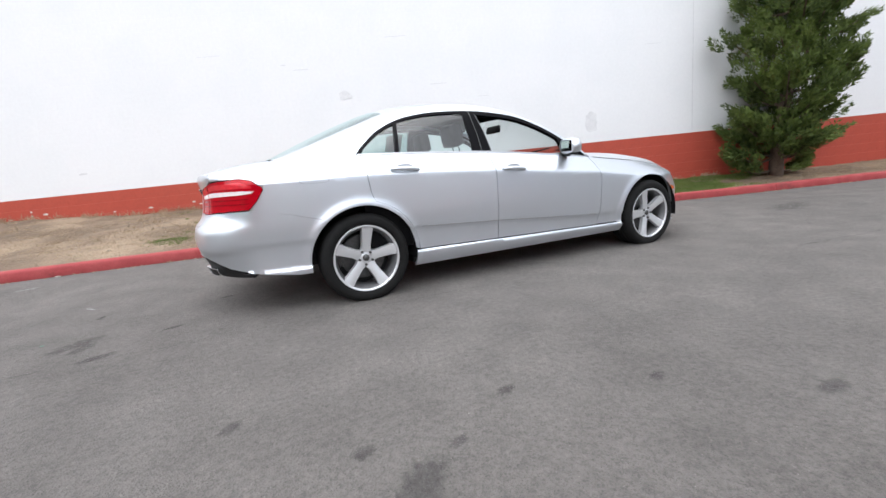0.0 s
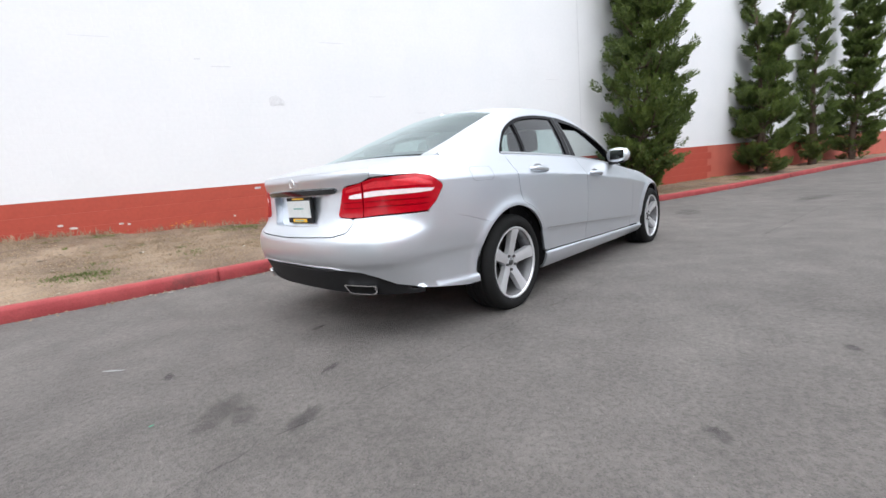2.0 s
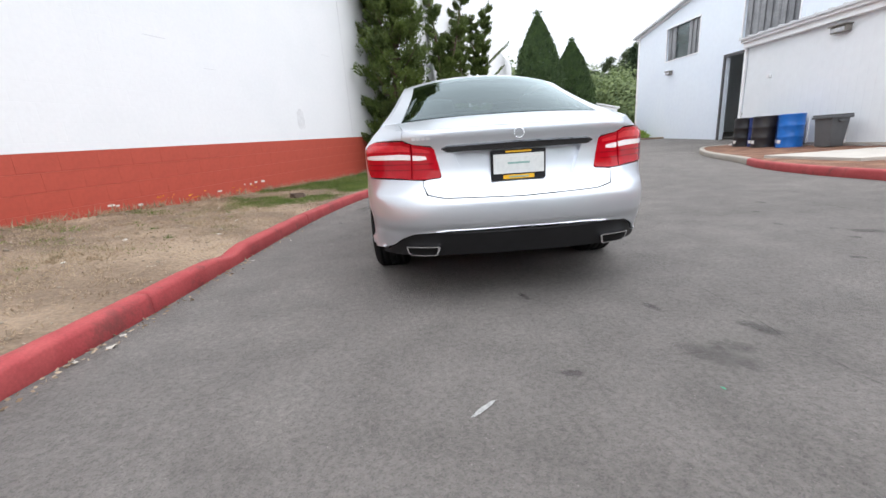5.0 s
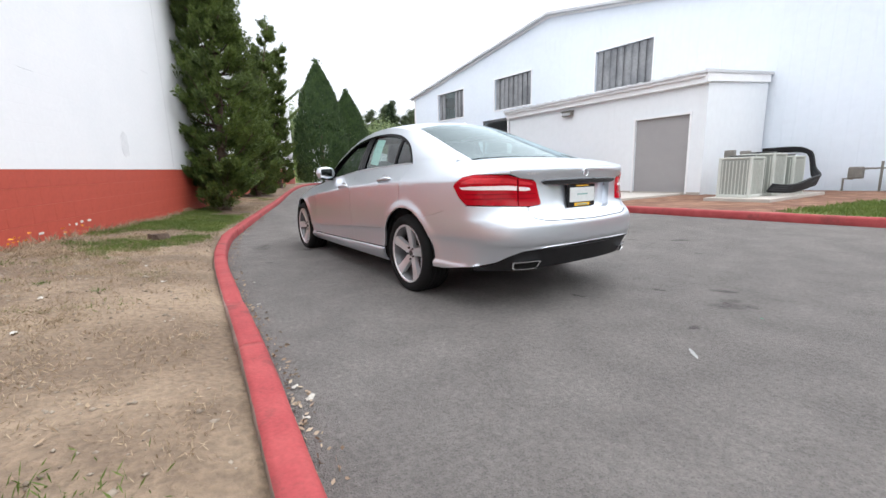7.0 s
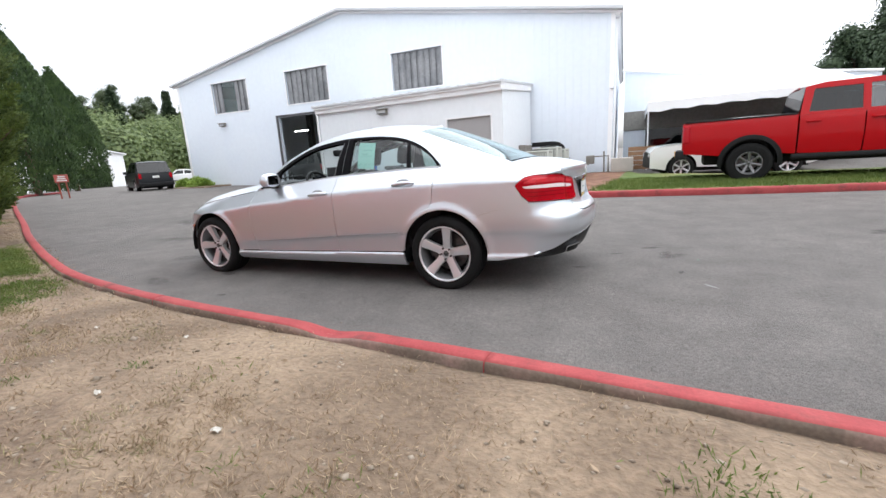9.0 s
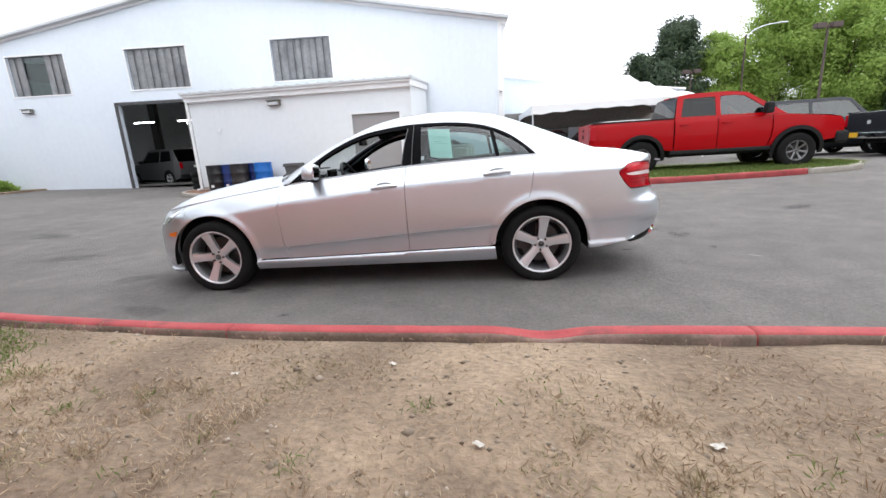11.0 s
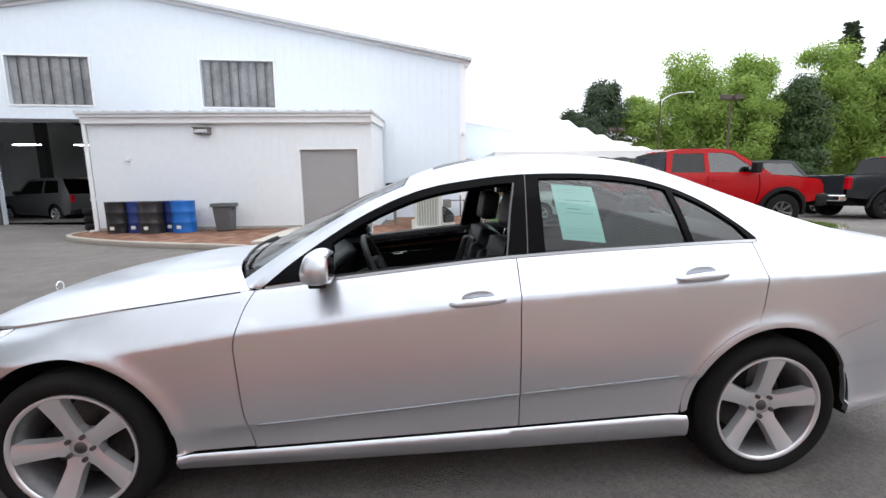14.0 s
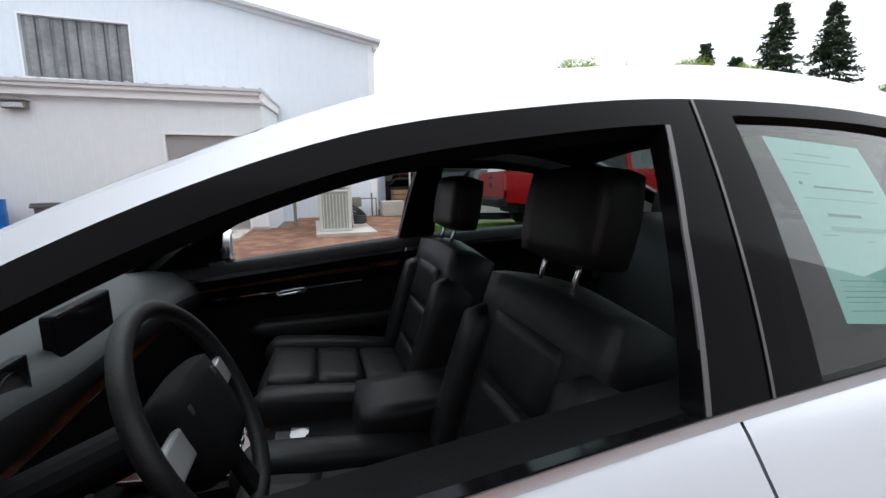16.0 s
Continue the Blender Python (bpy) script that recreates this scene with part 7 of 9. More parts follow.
for y in (-0.045, 0.045):
    part("console_key", box(0.05, 0.022, 0.008, 0.15, y, 0.582, 0.003, rot=Matrix.Rotation(radians(-9), 4, "Y")), M_SATIN, CON, "silver console key")
for k in range(4):
    part("console_switch", box(0.018, 0.026, 0.010, 0.30, -0.06 + 0.04 * k, 0.600, 0.003, rot=Matrix.Rotation(radians(-9), 4, "Y")), M_SATIN, CON)
part("console_arm_rest", move(soft_box(0.44, 0.22, 0.12, 0.2, 4), pose(-0.22, 0, 0.625)), M_LEATHER, CON, "black leather arm rest", smooth=True)
part("rear_view_mirror", move(soft_box(0.03, 0.24, 0.07, 0.25, 4), pose(0.235, 0, 1.262, 0, 10)), M_BLACK_PLASTIC, CAR, "black rear-view mirror", smooth=True)
part("mirror_stem", tube([(0.245, 0, 1.28), (0.268, 0, 1.292)], 0.014, 8), M_BLACK_PLASTIC, CAR)

# the buyer's sheet stuck inside the left rear window
GUIDE = thing("window_sheet", "pale green printed sheet stuck inside the rear window", "paper")
sheet_f = lambda x, z: cabin(x, z) - np.array([0, 0.014, 0])
paper_poly = [(-0.520, 1.318), (-0.705, 1.302), (-0.728, 1.062), (-0.541, 1.082)]
part("page", panel(sheet_f, paper_poly, (), 0.04, 0.0), M_PAPER, GUIDE)


def on_page(a, b, w, h):
    """A printed bar: a across and b down the page in shares of its size."""
    tl, tr, bl = np.array([-0.520, 1.318]), np.array([-0.705, 1.302]), np.array([-0.541, 1.082])
    p = lambda s, t: tl + (tr - tl) * s + (bl - tl) * t
    return [p(a, b), p(a + w, b), p(a + w, b + h), p(a, b + h)]


f_print = lambda x, z: cabin(x, z) + np.array([0, -0.0134, 0])
for a, b, w, h, ink in [(0.22, 0.085, 0.38, 0.014, M_INK_FAINT), (0.08, 0.13, 0.70, 0.010, M_INK_FAINT), (0.10, 0.205, 0.18, 0.005, M_INK), (0.12, 0.255, 0.035, 0.032, M_INK), (0.25, 0.275, 0.62, 0.020, M_INK),
                        (0.10, 0.345, 0.76, 0.010, M_INK_FAINT), (0.25, 0.43, 0.34, 0.026, M_INK), (0.22, 0.50, 0.64, 0.034, M_INK_FAINT), (0.10, 0.548, 0.16, 0.005, M_INK), (0.52, 0.575, 0.08, 0.005, M_INK),
                        (0.08, 0.785, 0.84, 0.006, M_INK), (0.08, 0.815, 0.84, 0.006, M_INK_FAINT), (0.08, 0.838, 0.84, 0.006, M_INK), (0.08, 0.868, 0.84, 0.007, M_INK), (0.08, 0.893, 0.32, 0.006, M_INK), (0.08, 0.935, 0.80, 0.014, M_INK_FAINT)]:
    part("text_bar", panel(f_print, on_page(a, b, w, h * 0.6), (), 0.05, 0.0), ink, GUIDE)

# ---------------------------------------------------------------- other vehicles
def strip(points, half, n=9, crown=0.02):
    """A sheet across a vehicle along side-view points (x, z); half gives the half-width at each."""
    pts = np.asarray(points, float)
    t = np.linspace(-1, 1, n)
    verts = [(x, half(x, z) * k, z + crown * (1 - k * k)) for x, z in pts for k in t]
    return from_data(verts, [(i * n + j, (i + 1) * n + j, (i + 1) * n + j + 1, i * n + j + 1) for i in range(len(pts) - 1) for j in range(n - 1)])


def circle_cut(wx, r, a0, a1, zc, n=24):
    a = np.radians(np.linspace(a0, a1, n))
    return np.stack([wx + r * np.cos(a), zc + r * np.sin(a)], 1)


def sides(name, f, outline, material, parent, label="", holes=(), step=0.12, depth=0.02, lift=0.0):
    for flip in (False, True):
        part(name, panel(f, outline, holes, step, depth, lift, flip), material, parent, label, smooth=True)


M_TRUCK_RED = paint("bright_red_paint", (0.38, 0.001, 0.004), rough=0.30, coat=0.25, spec=0.12)
M_TRUCK_BLACK = paint("black_truck_paint", (0.006, 0.007, 0.009), rough=0.3, coat=0.15, spec=0.15)
M_TRUCK_GREY = paint("dark_grey_truck_paint", (0.020, 0.022, 0.027), metal=0.3, rough=0.3, coat=0.5, spec=0.3)
M_WHITE_PAINT = paint("white_car_paint", (0.75, 0.75, 0.74), rough=0.3)
M_JEEP_SILVER = paint("silver_jeep_paint", (0.13, 0.132, 0.136), metal=0.5, rough=0.35, coat=0.6)
M_RIM_BLACK = mat("black_rim", (0.03, 0.03, 0.032), 0.35, metal=0.5)
M_RIM_TWO = mat("worn_grey_rim", (0.20, 0.20, 0.205), 0.30, metal=0.7, coat=0.3)
M_GLASS_TRUCK = glass("truck_glass", (0.30, 0.36, 0.36), mix=0.5, top=1.0)


def truck_half(x, z):
    x, z = np.asarray(x, float), np.asarray(z, float)
    y = 0.985 - 0.05 * ((z - 0.95) / 0.45) ** 2 * (z < 1.32) - np.where(z >= 1.32, 0.034 + (z - 1.32) * 0.30, 0)
    return y - 0.10 * step01(2.2, 2.85, x) - 0.03 * step01(-2.8, -3.05, x)


def pickup(name, label, m, colour, flare, rim, tail=True, spokes=7):
    """A crew-cab pickup: open bed with tailgate, four-door cab, bonnet, flared arches; front along +x."""
    T = thing(name, label, "pickup truck", m)
    f = lambda x, z: np.stack([np.asarray(x, float), truck_half(x, z), np.asarray(z, float)], -1)
    r, zc, ax = 0.50, 0.44, 1.785
    arch_r, arch_f = circle_cut(-ax, r, 180, 0, zc), circle_cut(ax, r, 180, 0, zc)
    bed = np.vstack([[(-3.02, 0.68), (-2.285, 0.60)], arch_r, [(-1.285, 0.60), (-1.03, 0.58), (-1.03, 1.37), (-3.02, 1.36)]])
    sides("bed_side", f, bed, colour, T)
    door_r = [(-0.995, 0.58), (-0.02, 0.56), (-0.02, 1.32), (-0.995, 1.33)]
    door_f = [(0.0, 0.56), (1.12, 0.56), (1.18, 0.8), (1.20, 1.10), (1.18, 1.30), (0.0, 1.32)]
    fend = np.vstack([[(1.145, 0.56), (1.285, 0.60)], arch_f, [(2.285, 0.62), (2.80, 0.70), (2.80, 1.02), (2.70, 1.17), (1.60, 1.29), (1.205, 1.30), (1.225, 1.10), (1.205, 0.8)]])
    sides("rear_door", f, door_r, colour, T)
    sides("front_door", f, door_f, colour, T)
    sides("front_fender", f, fend, colour, T)
    shell_ = [(-1.0, 1.335), (1.52, 1.30), (0.66, 1.885), (0.2, 1.94), (-0.6, 1.94), (-0.92, 1.88)]
    wr = [(-0.86, 1.385), (-0.06, 1.375), (-0.06, 1.83), (-0.78, 1.83)]
    wf = [(0.05, 1.375), (1.22, 1.365), (0.62, 1.80), (0.40, 1.84), (0.05, 1.84)]
    sides("cab_side", f, shell_, colour, T, "", [wr, wf])
    for w, gl in ((wr, M_GLASS_DARK), (wf, M_GLASS_TRUCK)):
        sides("side_window", f, w, gl, T, "", (), 0.2, 0.0, -0.012)
    seam = [(0, 0.56), (0, 1.33)]
    half = lambda x, z: float(truck_half(x, z))
    part("bonnet", strip([(2.80, 1.02), (2.72, 1.16), (2.5, 1.215), (1.9, 1.27), (1.50, 1.305)], half, 13, 0.05), colour, T, smooth=True)
    part("windscreen", strip([(1.52, 1.30), (1.1, 1.60), (0.66, 1.885)], lambda x, z: half(x, z) - 0.01, 9, 0.03), M_GLASS_DARK, T, "dark windscreen", smooth=True)
    part("roof", strip([(0.66, 1.885), (0.4, 1.925), (0.2, 1.94), (-0.6, 1.94), (-0.92, 1.88)], half, 13, 0.03), colour, T, smooth=True)
    part("rear_window", strip([(-0.92, 1.88), (-1.03, 1.36)], lambda x, z: half(x, z) - 0.005, 7, 0.0), M_GLASS_DARK, T, "dark rear cab window")
    part("cab_back", box(0.04, 1.9, 0.8, -1.035, 0, 0.58), colour, T)
    part("cab_lining", box(2.1, 1.70, 0.72, 0.05, 0, 0.62, 0.05), M_CABIN, T)
    for sx in (0.45, -0.45):
        for sy in (0.42, -0.42):
            part("cab_seat", box(0.16, 0.50, 0.62, sx - 0.2, sy, 1.15, 0.06), M_LEATHER, T)
    gate = part("tailgate", box(0.07, 1.72, 0.60, -3.02, 0, 0.76, 0.02), colour, T)
    part("tailgate_handle", box(0.02, 0.20, 0.05, -3.062, 0, 1.20, 0.008), M_BLACK_PLASTIC, gate)
    part("tailgate_emblem", box(0.012, 0.11, 0.11, -3.058, 0, 1.0, 0.02), M_STEEL_DARK if colour is M_TRUCK_RED else M_ALLOY, gate)
    part("bed_floor", box(1.95, 1.64, 0.05, -2.0, 0, 0.86), M_BLACK_PLASTIC, T)
    for s in (1, -1):
        part("bed_wall", box(1.95, 0.05, 0.48, -2.0, 0.82 * s, 0.88), M_BLACK_PLASTIC, T)
        part("bed_rail", box(1.99, 0.15, 0.035, -2.02, 0.885 * s, 1.350, 0.012), M_BLACK_PLASTIC, T)
        part("tail_lamp", box(0.14, 0.15, 0.38, -2.975, 0.915 * s, 0.92, 0.03), M_RED_LENS, T, "red tail lamp")
        part("headlamp", box(0.20, 0.30, 0.22, 2.68, 0.70 * s, 0.90, 0.05), M_CLEAR_LENS, T, "clear headlamp")
        mir = part("door_mirror", box(0.16, 0.20, 0.26, 1.02, 1.10 * s, 1.34, 0.05), M_BLACK_PLASTIC, T, "black door mirror")
        part("mirror_arm", box(0.06, 0.16, 0.05, 1.05, 0.99 * s, 1.36, 0.01), M_BLACK_PLASTIC, mir)
        for x in (-0.78, 0.18):
            part("door_handle", box(0.22, 0.05, 0.035, x, (float(truck_half(x, 1.20)) + 0.015) * s, 1.18, 0.012), colour, T)
        part("rock_rail", box(2.3, 0.10, 0.10, 0.06, 0.93 * s, 0.47, 0.03), M_BLACK_PLASTIC, T)
        for x in (ax, -ax):
            wheel(T, x, 0.86 * s, 0.42, r=0.42, rim=0.235, width=0.29, spokes=spokes, sign=s, alloy=rim, wide=0.22)
            arcp = circle_cut(x, r - 0.01, 190, -10, zc, 26)
            outp = circle_cut(x, r + 0.075, -8, 188, zc, 26)
            part("wheel_arch_flare", panel(f, np.vstack([arcp, outp]), (), 0.08, 0.05, 0.045, s < 0), flare, T, "", smooth=True)
            lin = part("wheel_liner", lathe([(r, 0.0), (r, 0.35), (0.05, 0.35)], 28, radians(-5), radians(185)), M_BLACK_PLASTIC, T)
            lin.matrix_basis = Matrix.Translation((x, 0.96 * s, zc)) @ (Matrix.Rotation(math.pi, 4, "Z") if s > 0 else Matrix.Identity(4))
    part("rear_bumper", box(0.22, 1.86, 0.20, -3.08, 0, 0.56, 0.04), M_BLACK_PLASTIC if colour is M_TRUCK_RED else M_CHROME, T)
    part("front_bumper", box(0.30, 1.86, 0.30, 2.76, 0, 0.54, 0.07), M_BLACK_PLASTIC, T)
    part("grille", box(0.10, 1.10, 0.34, 2.80, 0, 0.84, 0.03), M_BLACK_PLASTIC, T)
    part("underframe", box(5.2, 1.2, 0.22, 0, 0, 0.40, 0.03), M_BLACK_PLASTIC, T)
    part("dealer_plate", box(0.02, 0.30, 0.15, -3.20, 0.35, 0.60, 0.004), M_YELLOW, T, "yellow dealer plate")
    part("stop_lamp", box(0.03, 0.40, 0.04, -0.92, 0, 1.885, 0.008), M_RED_LENS, T)
    return T


def heading(x, y, z, dx, dy):
    return Matrix.Translation((x, y, z)) @ Matrix.Rotation(math.atan2(dy, dx), 4, "Z")


pickup("red_pickup", "bright red crew-cab pickup with black arches on the lawn", heading(-6.98, -7.84, 0.18, -0.997, 0.079), M_TRUCK_RED, M_BLACK_PLASTIC, M_RIM_TWO)
pickup("black_pickup", "dark grey crew-cab pickup with a yellow plate parked on asphalt", heading(-16.1, -9.9, 0.12, -0.998, 0.06), M_TRUCK_GREY, M_TRUCK_GREY, M_RIM_BLACK)


def wagon(name, label, category, m, colour, L=4.7, W=1.86, H=1.75, boxy=True, glass_=None, ax=1.38, r=0.36):
    """A closed car or wagon; front along +x, origin on the ground between the axles."""
    T = thing(name, label, category, m)
    glass_ = glass_ or M_GLASS_DARK
    hw, zb, belt_ = W / 2, 0.30, 0.62 * H
    rear, front = -L / 2, L / 2

    def half(x, z):
        x, z = np.asarray(x, float), np.asarray(z, float)
        y = hw - 0.04 * ((z - 0.7) / 0.5) ** 2 * (z < belt_) - np.where(z >= belt_, 0.03 + (z - belt_) * 0.28, 0)
        return y - 0.16 * step01(front - 0.7, front, x) - 0.08 * step01(rear + 0.4, rear, x)

    f = lambda x, z: np.stack([np.asarray(x, float), half(x, z), np.asarray(z, float)], -1)
    hood = 0.60 * H if boxy else 0.56 * H
    cab_f, roof_f = front - 1.35, front - 1.95
    roof_r = rear + 0.45 if boxy else rear + 1.35
    low = np.vstack([[(rear, zb + 0.1), (-ax - r - 0.07, zb)], circle_cut(-ax, r + 0.06, 180, 0, r), [(-ax + r + 0.07, zb)], circle_cut(ax, r + 0.06, 180, 0, r)[:], [(ax + r + 0.07, zb), (front, zb + 0.08), (front, hood - 0.2), (front - 0.12, hood - 0.05), (cab_f, belt_), (rear + 0.05, belt_ + 0.02), (rear, belt_ - 0.1)]])
    sides("body_side", f, low, colour, T)
    cabp = [(rear + 0.06, belt_ + 0.02), (cab_f, belt_), (roof_f, H - 0.07), (roof_f - 0.3, H - 0.02), (roof_r + 0.3, H - 0.02), (roof_r, H - 0.08)]
    mid = (roof_f + roof_r) / 2
    w1 = [(mid + 0.05, belt_ + 0.06), (cab_f - 0.22, belt_ + 0.06), (roof_f - 0.08, H - 0.14), (mid + 0.05, H - 0.12)]
    w2 = [(rear + 0.55, belt_ + 0.08), (mid - 0.05, belt_ + 0.06), (mid - 0.05, H - 0.12), (roof_r + 0.25, H - 0.14)]
    sides("cabin_side", f, cabp, colour, T, "", [w1, w2])
    for w in (w1, w2):
        sides("side_window", f, w, glass_, T, "", (), 0.2, 0.0, -0.01)
    hf = lambda x, z: float(half(x, z))
    part("bonnet", strip([(front, hood - 0.2), (front - 0.12, hood - 0.05), (front - 0.5, hood), (cab_f, belt_)], hf, 11, 0.04), colour, T, smooth=True)
    part("windscreen", strip([(cab_f, belt_), (roof_f, H - 0.07)], hf, 9, 0.02), glass_, T, smooth=True)
    part("roof", strip([(roof_f, H - 0.07), (roof_f - 0.3, H - 0.02), (roof_r + 0.3, H - 0.02), (roof_r, H - 0.08)], hf, 11, 0.02), colour, T, smooth=True)
    part("rear_window", strip([(roof_r, H - 0.08), (rear + 0.06, belt_ + 0.02)], hf, 9, 0.0), glass_, T, smooth=True)
    part("tail_panel", strip([(rear + 0.06, belt_ + 0.02), (rear, belt_ - 0.1), (rear, zb + 0.1)], hf, 9, 0.0), colour, T, smooth=True)
    part("cabin_lining", box(L - 2.2, W - 0.35, belt_ - 0.42, -0.25, 0, 0.34, 0.05), M_CABIN, T)
    part("nose_panel", strip([(front, zb + 0.08), (front, hood - 0.2)], hf, 9, 0.0), M_BLACK_PLASTIC, T, smooth=True)
    part("rear_bumper", box(0.16, W - 0.12, 0.20, rear - 0.02, 0, zb + 0.04, 0.05), M_BLACK_PLASTIC if boxy else colour, T)
    part("rear_plate", box(0.02, 0.32, 0.12, rear - 0.03, 0, belt_ - 0.28, 0.0), M_PANEL_WHITE, T)
    part("underframe", box(L - 0.6, W - 0.5, 0.18, 0, 0, 0.24), M_BLACK_PLASTIC, T)
    for s in (1, -1):
        part("tail_lamp", box(0.06, 0.14, 0.28, rear + 0.01, (hw - 0.17) * s, belt_ - 0.30, 0.02), M_RED_LENS, T, "red tail lamp")
        part("headlamp", box(0.08, 0.26, 0.15, front - 0.02, (hw - 0.32) * s, hood - 0.34, 0.03), M_CLEAR_LENS, T)
        part("door_mirror", box(0.10, 0.20, 0.15, cab_f - 0.25, (hw + 0.06) * s, belt_ + 0.02, 0.03), M_BLACK_PLASTIC, T)
        for x in (ax, -ax):
            wheel(T, x, (hw - 0.12) * s, r, r=r, rim=r * 0.66, width=0.22, spokes=6, sign=s, wide=0.24)
    return T


wagon("black_suv", "black sport utility wagon stopped ahead on the lane", "suv", heading(23.6, -11.6, 0.40, 0.93, -0.36), M_TRUCK_BLACK, L=4.6, W=1.80, H=1.72)
wagon("dark_wagon", "black sport utility wagon parked behind the red truck", "suv", heading(-13.3, -12.6, 0.12, -0.999, 0.03), M_TRUCK_GREY, L=5.0, W=1.95, H=1.98, glass_=M_GLASS_TRUCK)
wagon("silver_jeep", "silver boxy off-road wagon inside the workshop bay", "suv", heading(14.9, -16.3, 0.22, 0.93, -0.36), M_JEEP_SILVER, L=4.4, H=1.80)
wagon("dark_saloon", "dark car parked deeper inside the workshop bay", "car", heading(11.6, -18.0, 0.22, 0.8, -0.6), M_TRUCK_BLACK, L=4.6, H=1.5, boxy=False)
wagon("white_car", "white car parked beyond the black wagon", "car", heading(41.0, -25.2, 0.52, 0.5, 0.86), M_WHITE_PAINT, L=4.6, H=1.45, boxy=False)
wagon("white_jeep", "pale off-road car standing by the white tent", "suv", heading(-5.45, -12.0, 0.02, 0.98, 0.12), M_WHITE_PAINT, L=4.5, H=1.75)
wagon("red_hatchback", "red car parked under the white tent", "car", heading(-7.5, -16.8, 0.27, 0.9, 0.4), M_TRUCK_RED, L=4.3, H=1.55, boxy=False)

# ---------------------------------------------------------------- tent, far buildings, lamps
M_TENT = mat("white_tent_fabric", (0.80, 0.80, 0.80), 0.8, var=0.03, scale=2)
TENT = thing("white_tent", "white peaked canopy tent on thin metal poles", "tent", pose(0, 0, 0))
tc_ = np.array([-6.7, -17.3])
hw_ = 3.45
n_ = 13
tv, tf = [], []
for i in range(n_):
    for j in range(n_):
        a, b = -1 + 2 * i / (n_ - 1), -1 + 2 * j / (n_ - 1)
        d = max(abs(a), abs(b))
        tv.append((tc_[0] + hw_ * a, tc_[1] + hw_ * b, 2.68 + 2.1 * (1 - d) ** 1.35 - 0.10 * math.cos(a * math.pi / 2) * (d > 0.99) * 0 - 0.04 * (1 - min(abs(a), abs(b)))))
for i in range(n_ - 1):
    for j in range(n_ - 1):
        tf.append((i * n_ + j, (i + 1) * n_ + j, (i + 1) * n_ + j + 1, i * n_ + j + 1))
part("canopy", from_data(tv, tf), M_TENT, TENT, "white peaked canopy", smooth=True)
for k in range(4):
    a0, a1 = [(-1, -1), (1, -1), (1, 1), (-1, 1)][k], [(1, -1), (1, 1), (-1, 1), (-1, -1)][k]
    vv, ff = [], []
    for i in range(17):
        t = i / 16
        x, y = tc_[0] + hw_ * (a0[0] + (a1[0] - a0[0]) * t), tc_[1] + hw_ * (a0[1] + (a1[1] - a0[1]) * t)
        vv += [(x, y, 2.67), (x, y, 2.34 - 0.06 * math.sin(t * math.pi * 8) ** 2 + 0.10 * math.sin(t * math.pi))]
        if i:
            ff.append((2 * i - 2, 2 * i - 1, 2 * i + 1, 2 * i))
    part("valance", from_data(vv, ff), M_TENT, TENT)
    part("tent_pole", cyl(0.03, 2.45, tc_[0] + hw_ * a0[0] * 0.99, tc_[1] + hw_ * a0[1] * 0.99, 0.22, 10), M_ALLOY, TENT)

LOW = thing("low_building", "low grey building with a shallow roof behind the tent", "building", pose(-2.3, -19.5, 0, 0, 0, 0))
part("front_wall", wall_sheet([(0, -0.5), (-9.5, -0.5), (-9.5, 3.4), (-3.0, 4.2), (0, 4.7)], [rect(-3.6, -1.0, 0.3, 2.4)], 0.2), M_SIDING, LOW)
part("shop_window", box(2.6, 0.05, 2.1, -2.3, -0.12, 0.3), M_GLASS_DARK, LOW)
part("wall_band", box(9.5, 0.06, 0.9, -4.75, 0.03, 1.9), M_LAMP_GREY, LOW)
part("roof_edge", tube([(0.1, 0.1, 4.75), (-3.0, 0.1, 4.25), (-9.5, 0.1, 3.45)], 0.06, 6), M_TRIM_WHITE, LOW)
part("side_wall", box(0.2, 6, 3.7, -9.4, -3.1, -0.5), M_SIDING, LOW)
part("side_wall", box(0.2, 6, 5.2, -0.1, -3.1, -0.5), M_SIDING, LOW)

GAR = thing("white_garage", "white gabled garage with an open door at the lane's far end", "building", Matrix.Translation((54.75, -27.6, 0.05)) @ Matrix.Rotation(radians(68.3), 4, "Z") @ Matrix.Diagonal((1.45, 1.45, 1.45, 1)))
part("front_wall", wall_sheet([(0.0, -0.5), (7.6, -0.5), (7.6, 3.6), (5.4, 4.3), (0.0, 2.95)], [rect(1.1, 3.2, 0.0, 2.0)], 0.2), M_TRIM_WHITE, GAR)
# Dark panel behind the opening stands for the garage's unlit inside.
part("doorway_shade", box(2.1, 0.06, 1.9, 2.15, -0.5, 0), M_DARK, GAR, "dark panel standing for shade in the open doorway")
part("door_head", box(2.4, 0.08, 0.12, 2.15, 0.05, 2.0), M_LAMP_GREY, GAR)
part("side_wall", box(0.2, 6, 3.3, 0.1, -3.2, -0.5), M_TRIM_WHITE, GAR)
part("side_wall", box(0.2, 6, 3.9, 7.5, -3.2, -0.5), M_TRIM_WHITE, GAR)
for x0, z0, x1, z1 in ((-0.25, 2.93, 5.4, 4.34), (5.4, 4.34, 7.9, 3.55)):
    n4 = [(x0, 0.25, z0), (x1, 0.25, z1), (x1, -6.3, z1), (x0, -6.3, z0)]
    part("roof_slope", from_data(n4 + [(a, b, c + 0.10) for a, b, c in n4], [(3, 2, 1, 0), (4, 5, 6, 7), (0, 1, 5, 4), (1, 2, 6, 5), (2, 3, 7, 6), (3, 0, 4, 7)]), M_TRIM_WHITE, GAR)


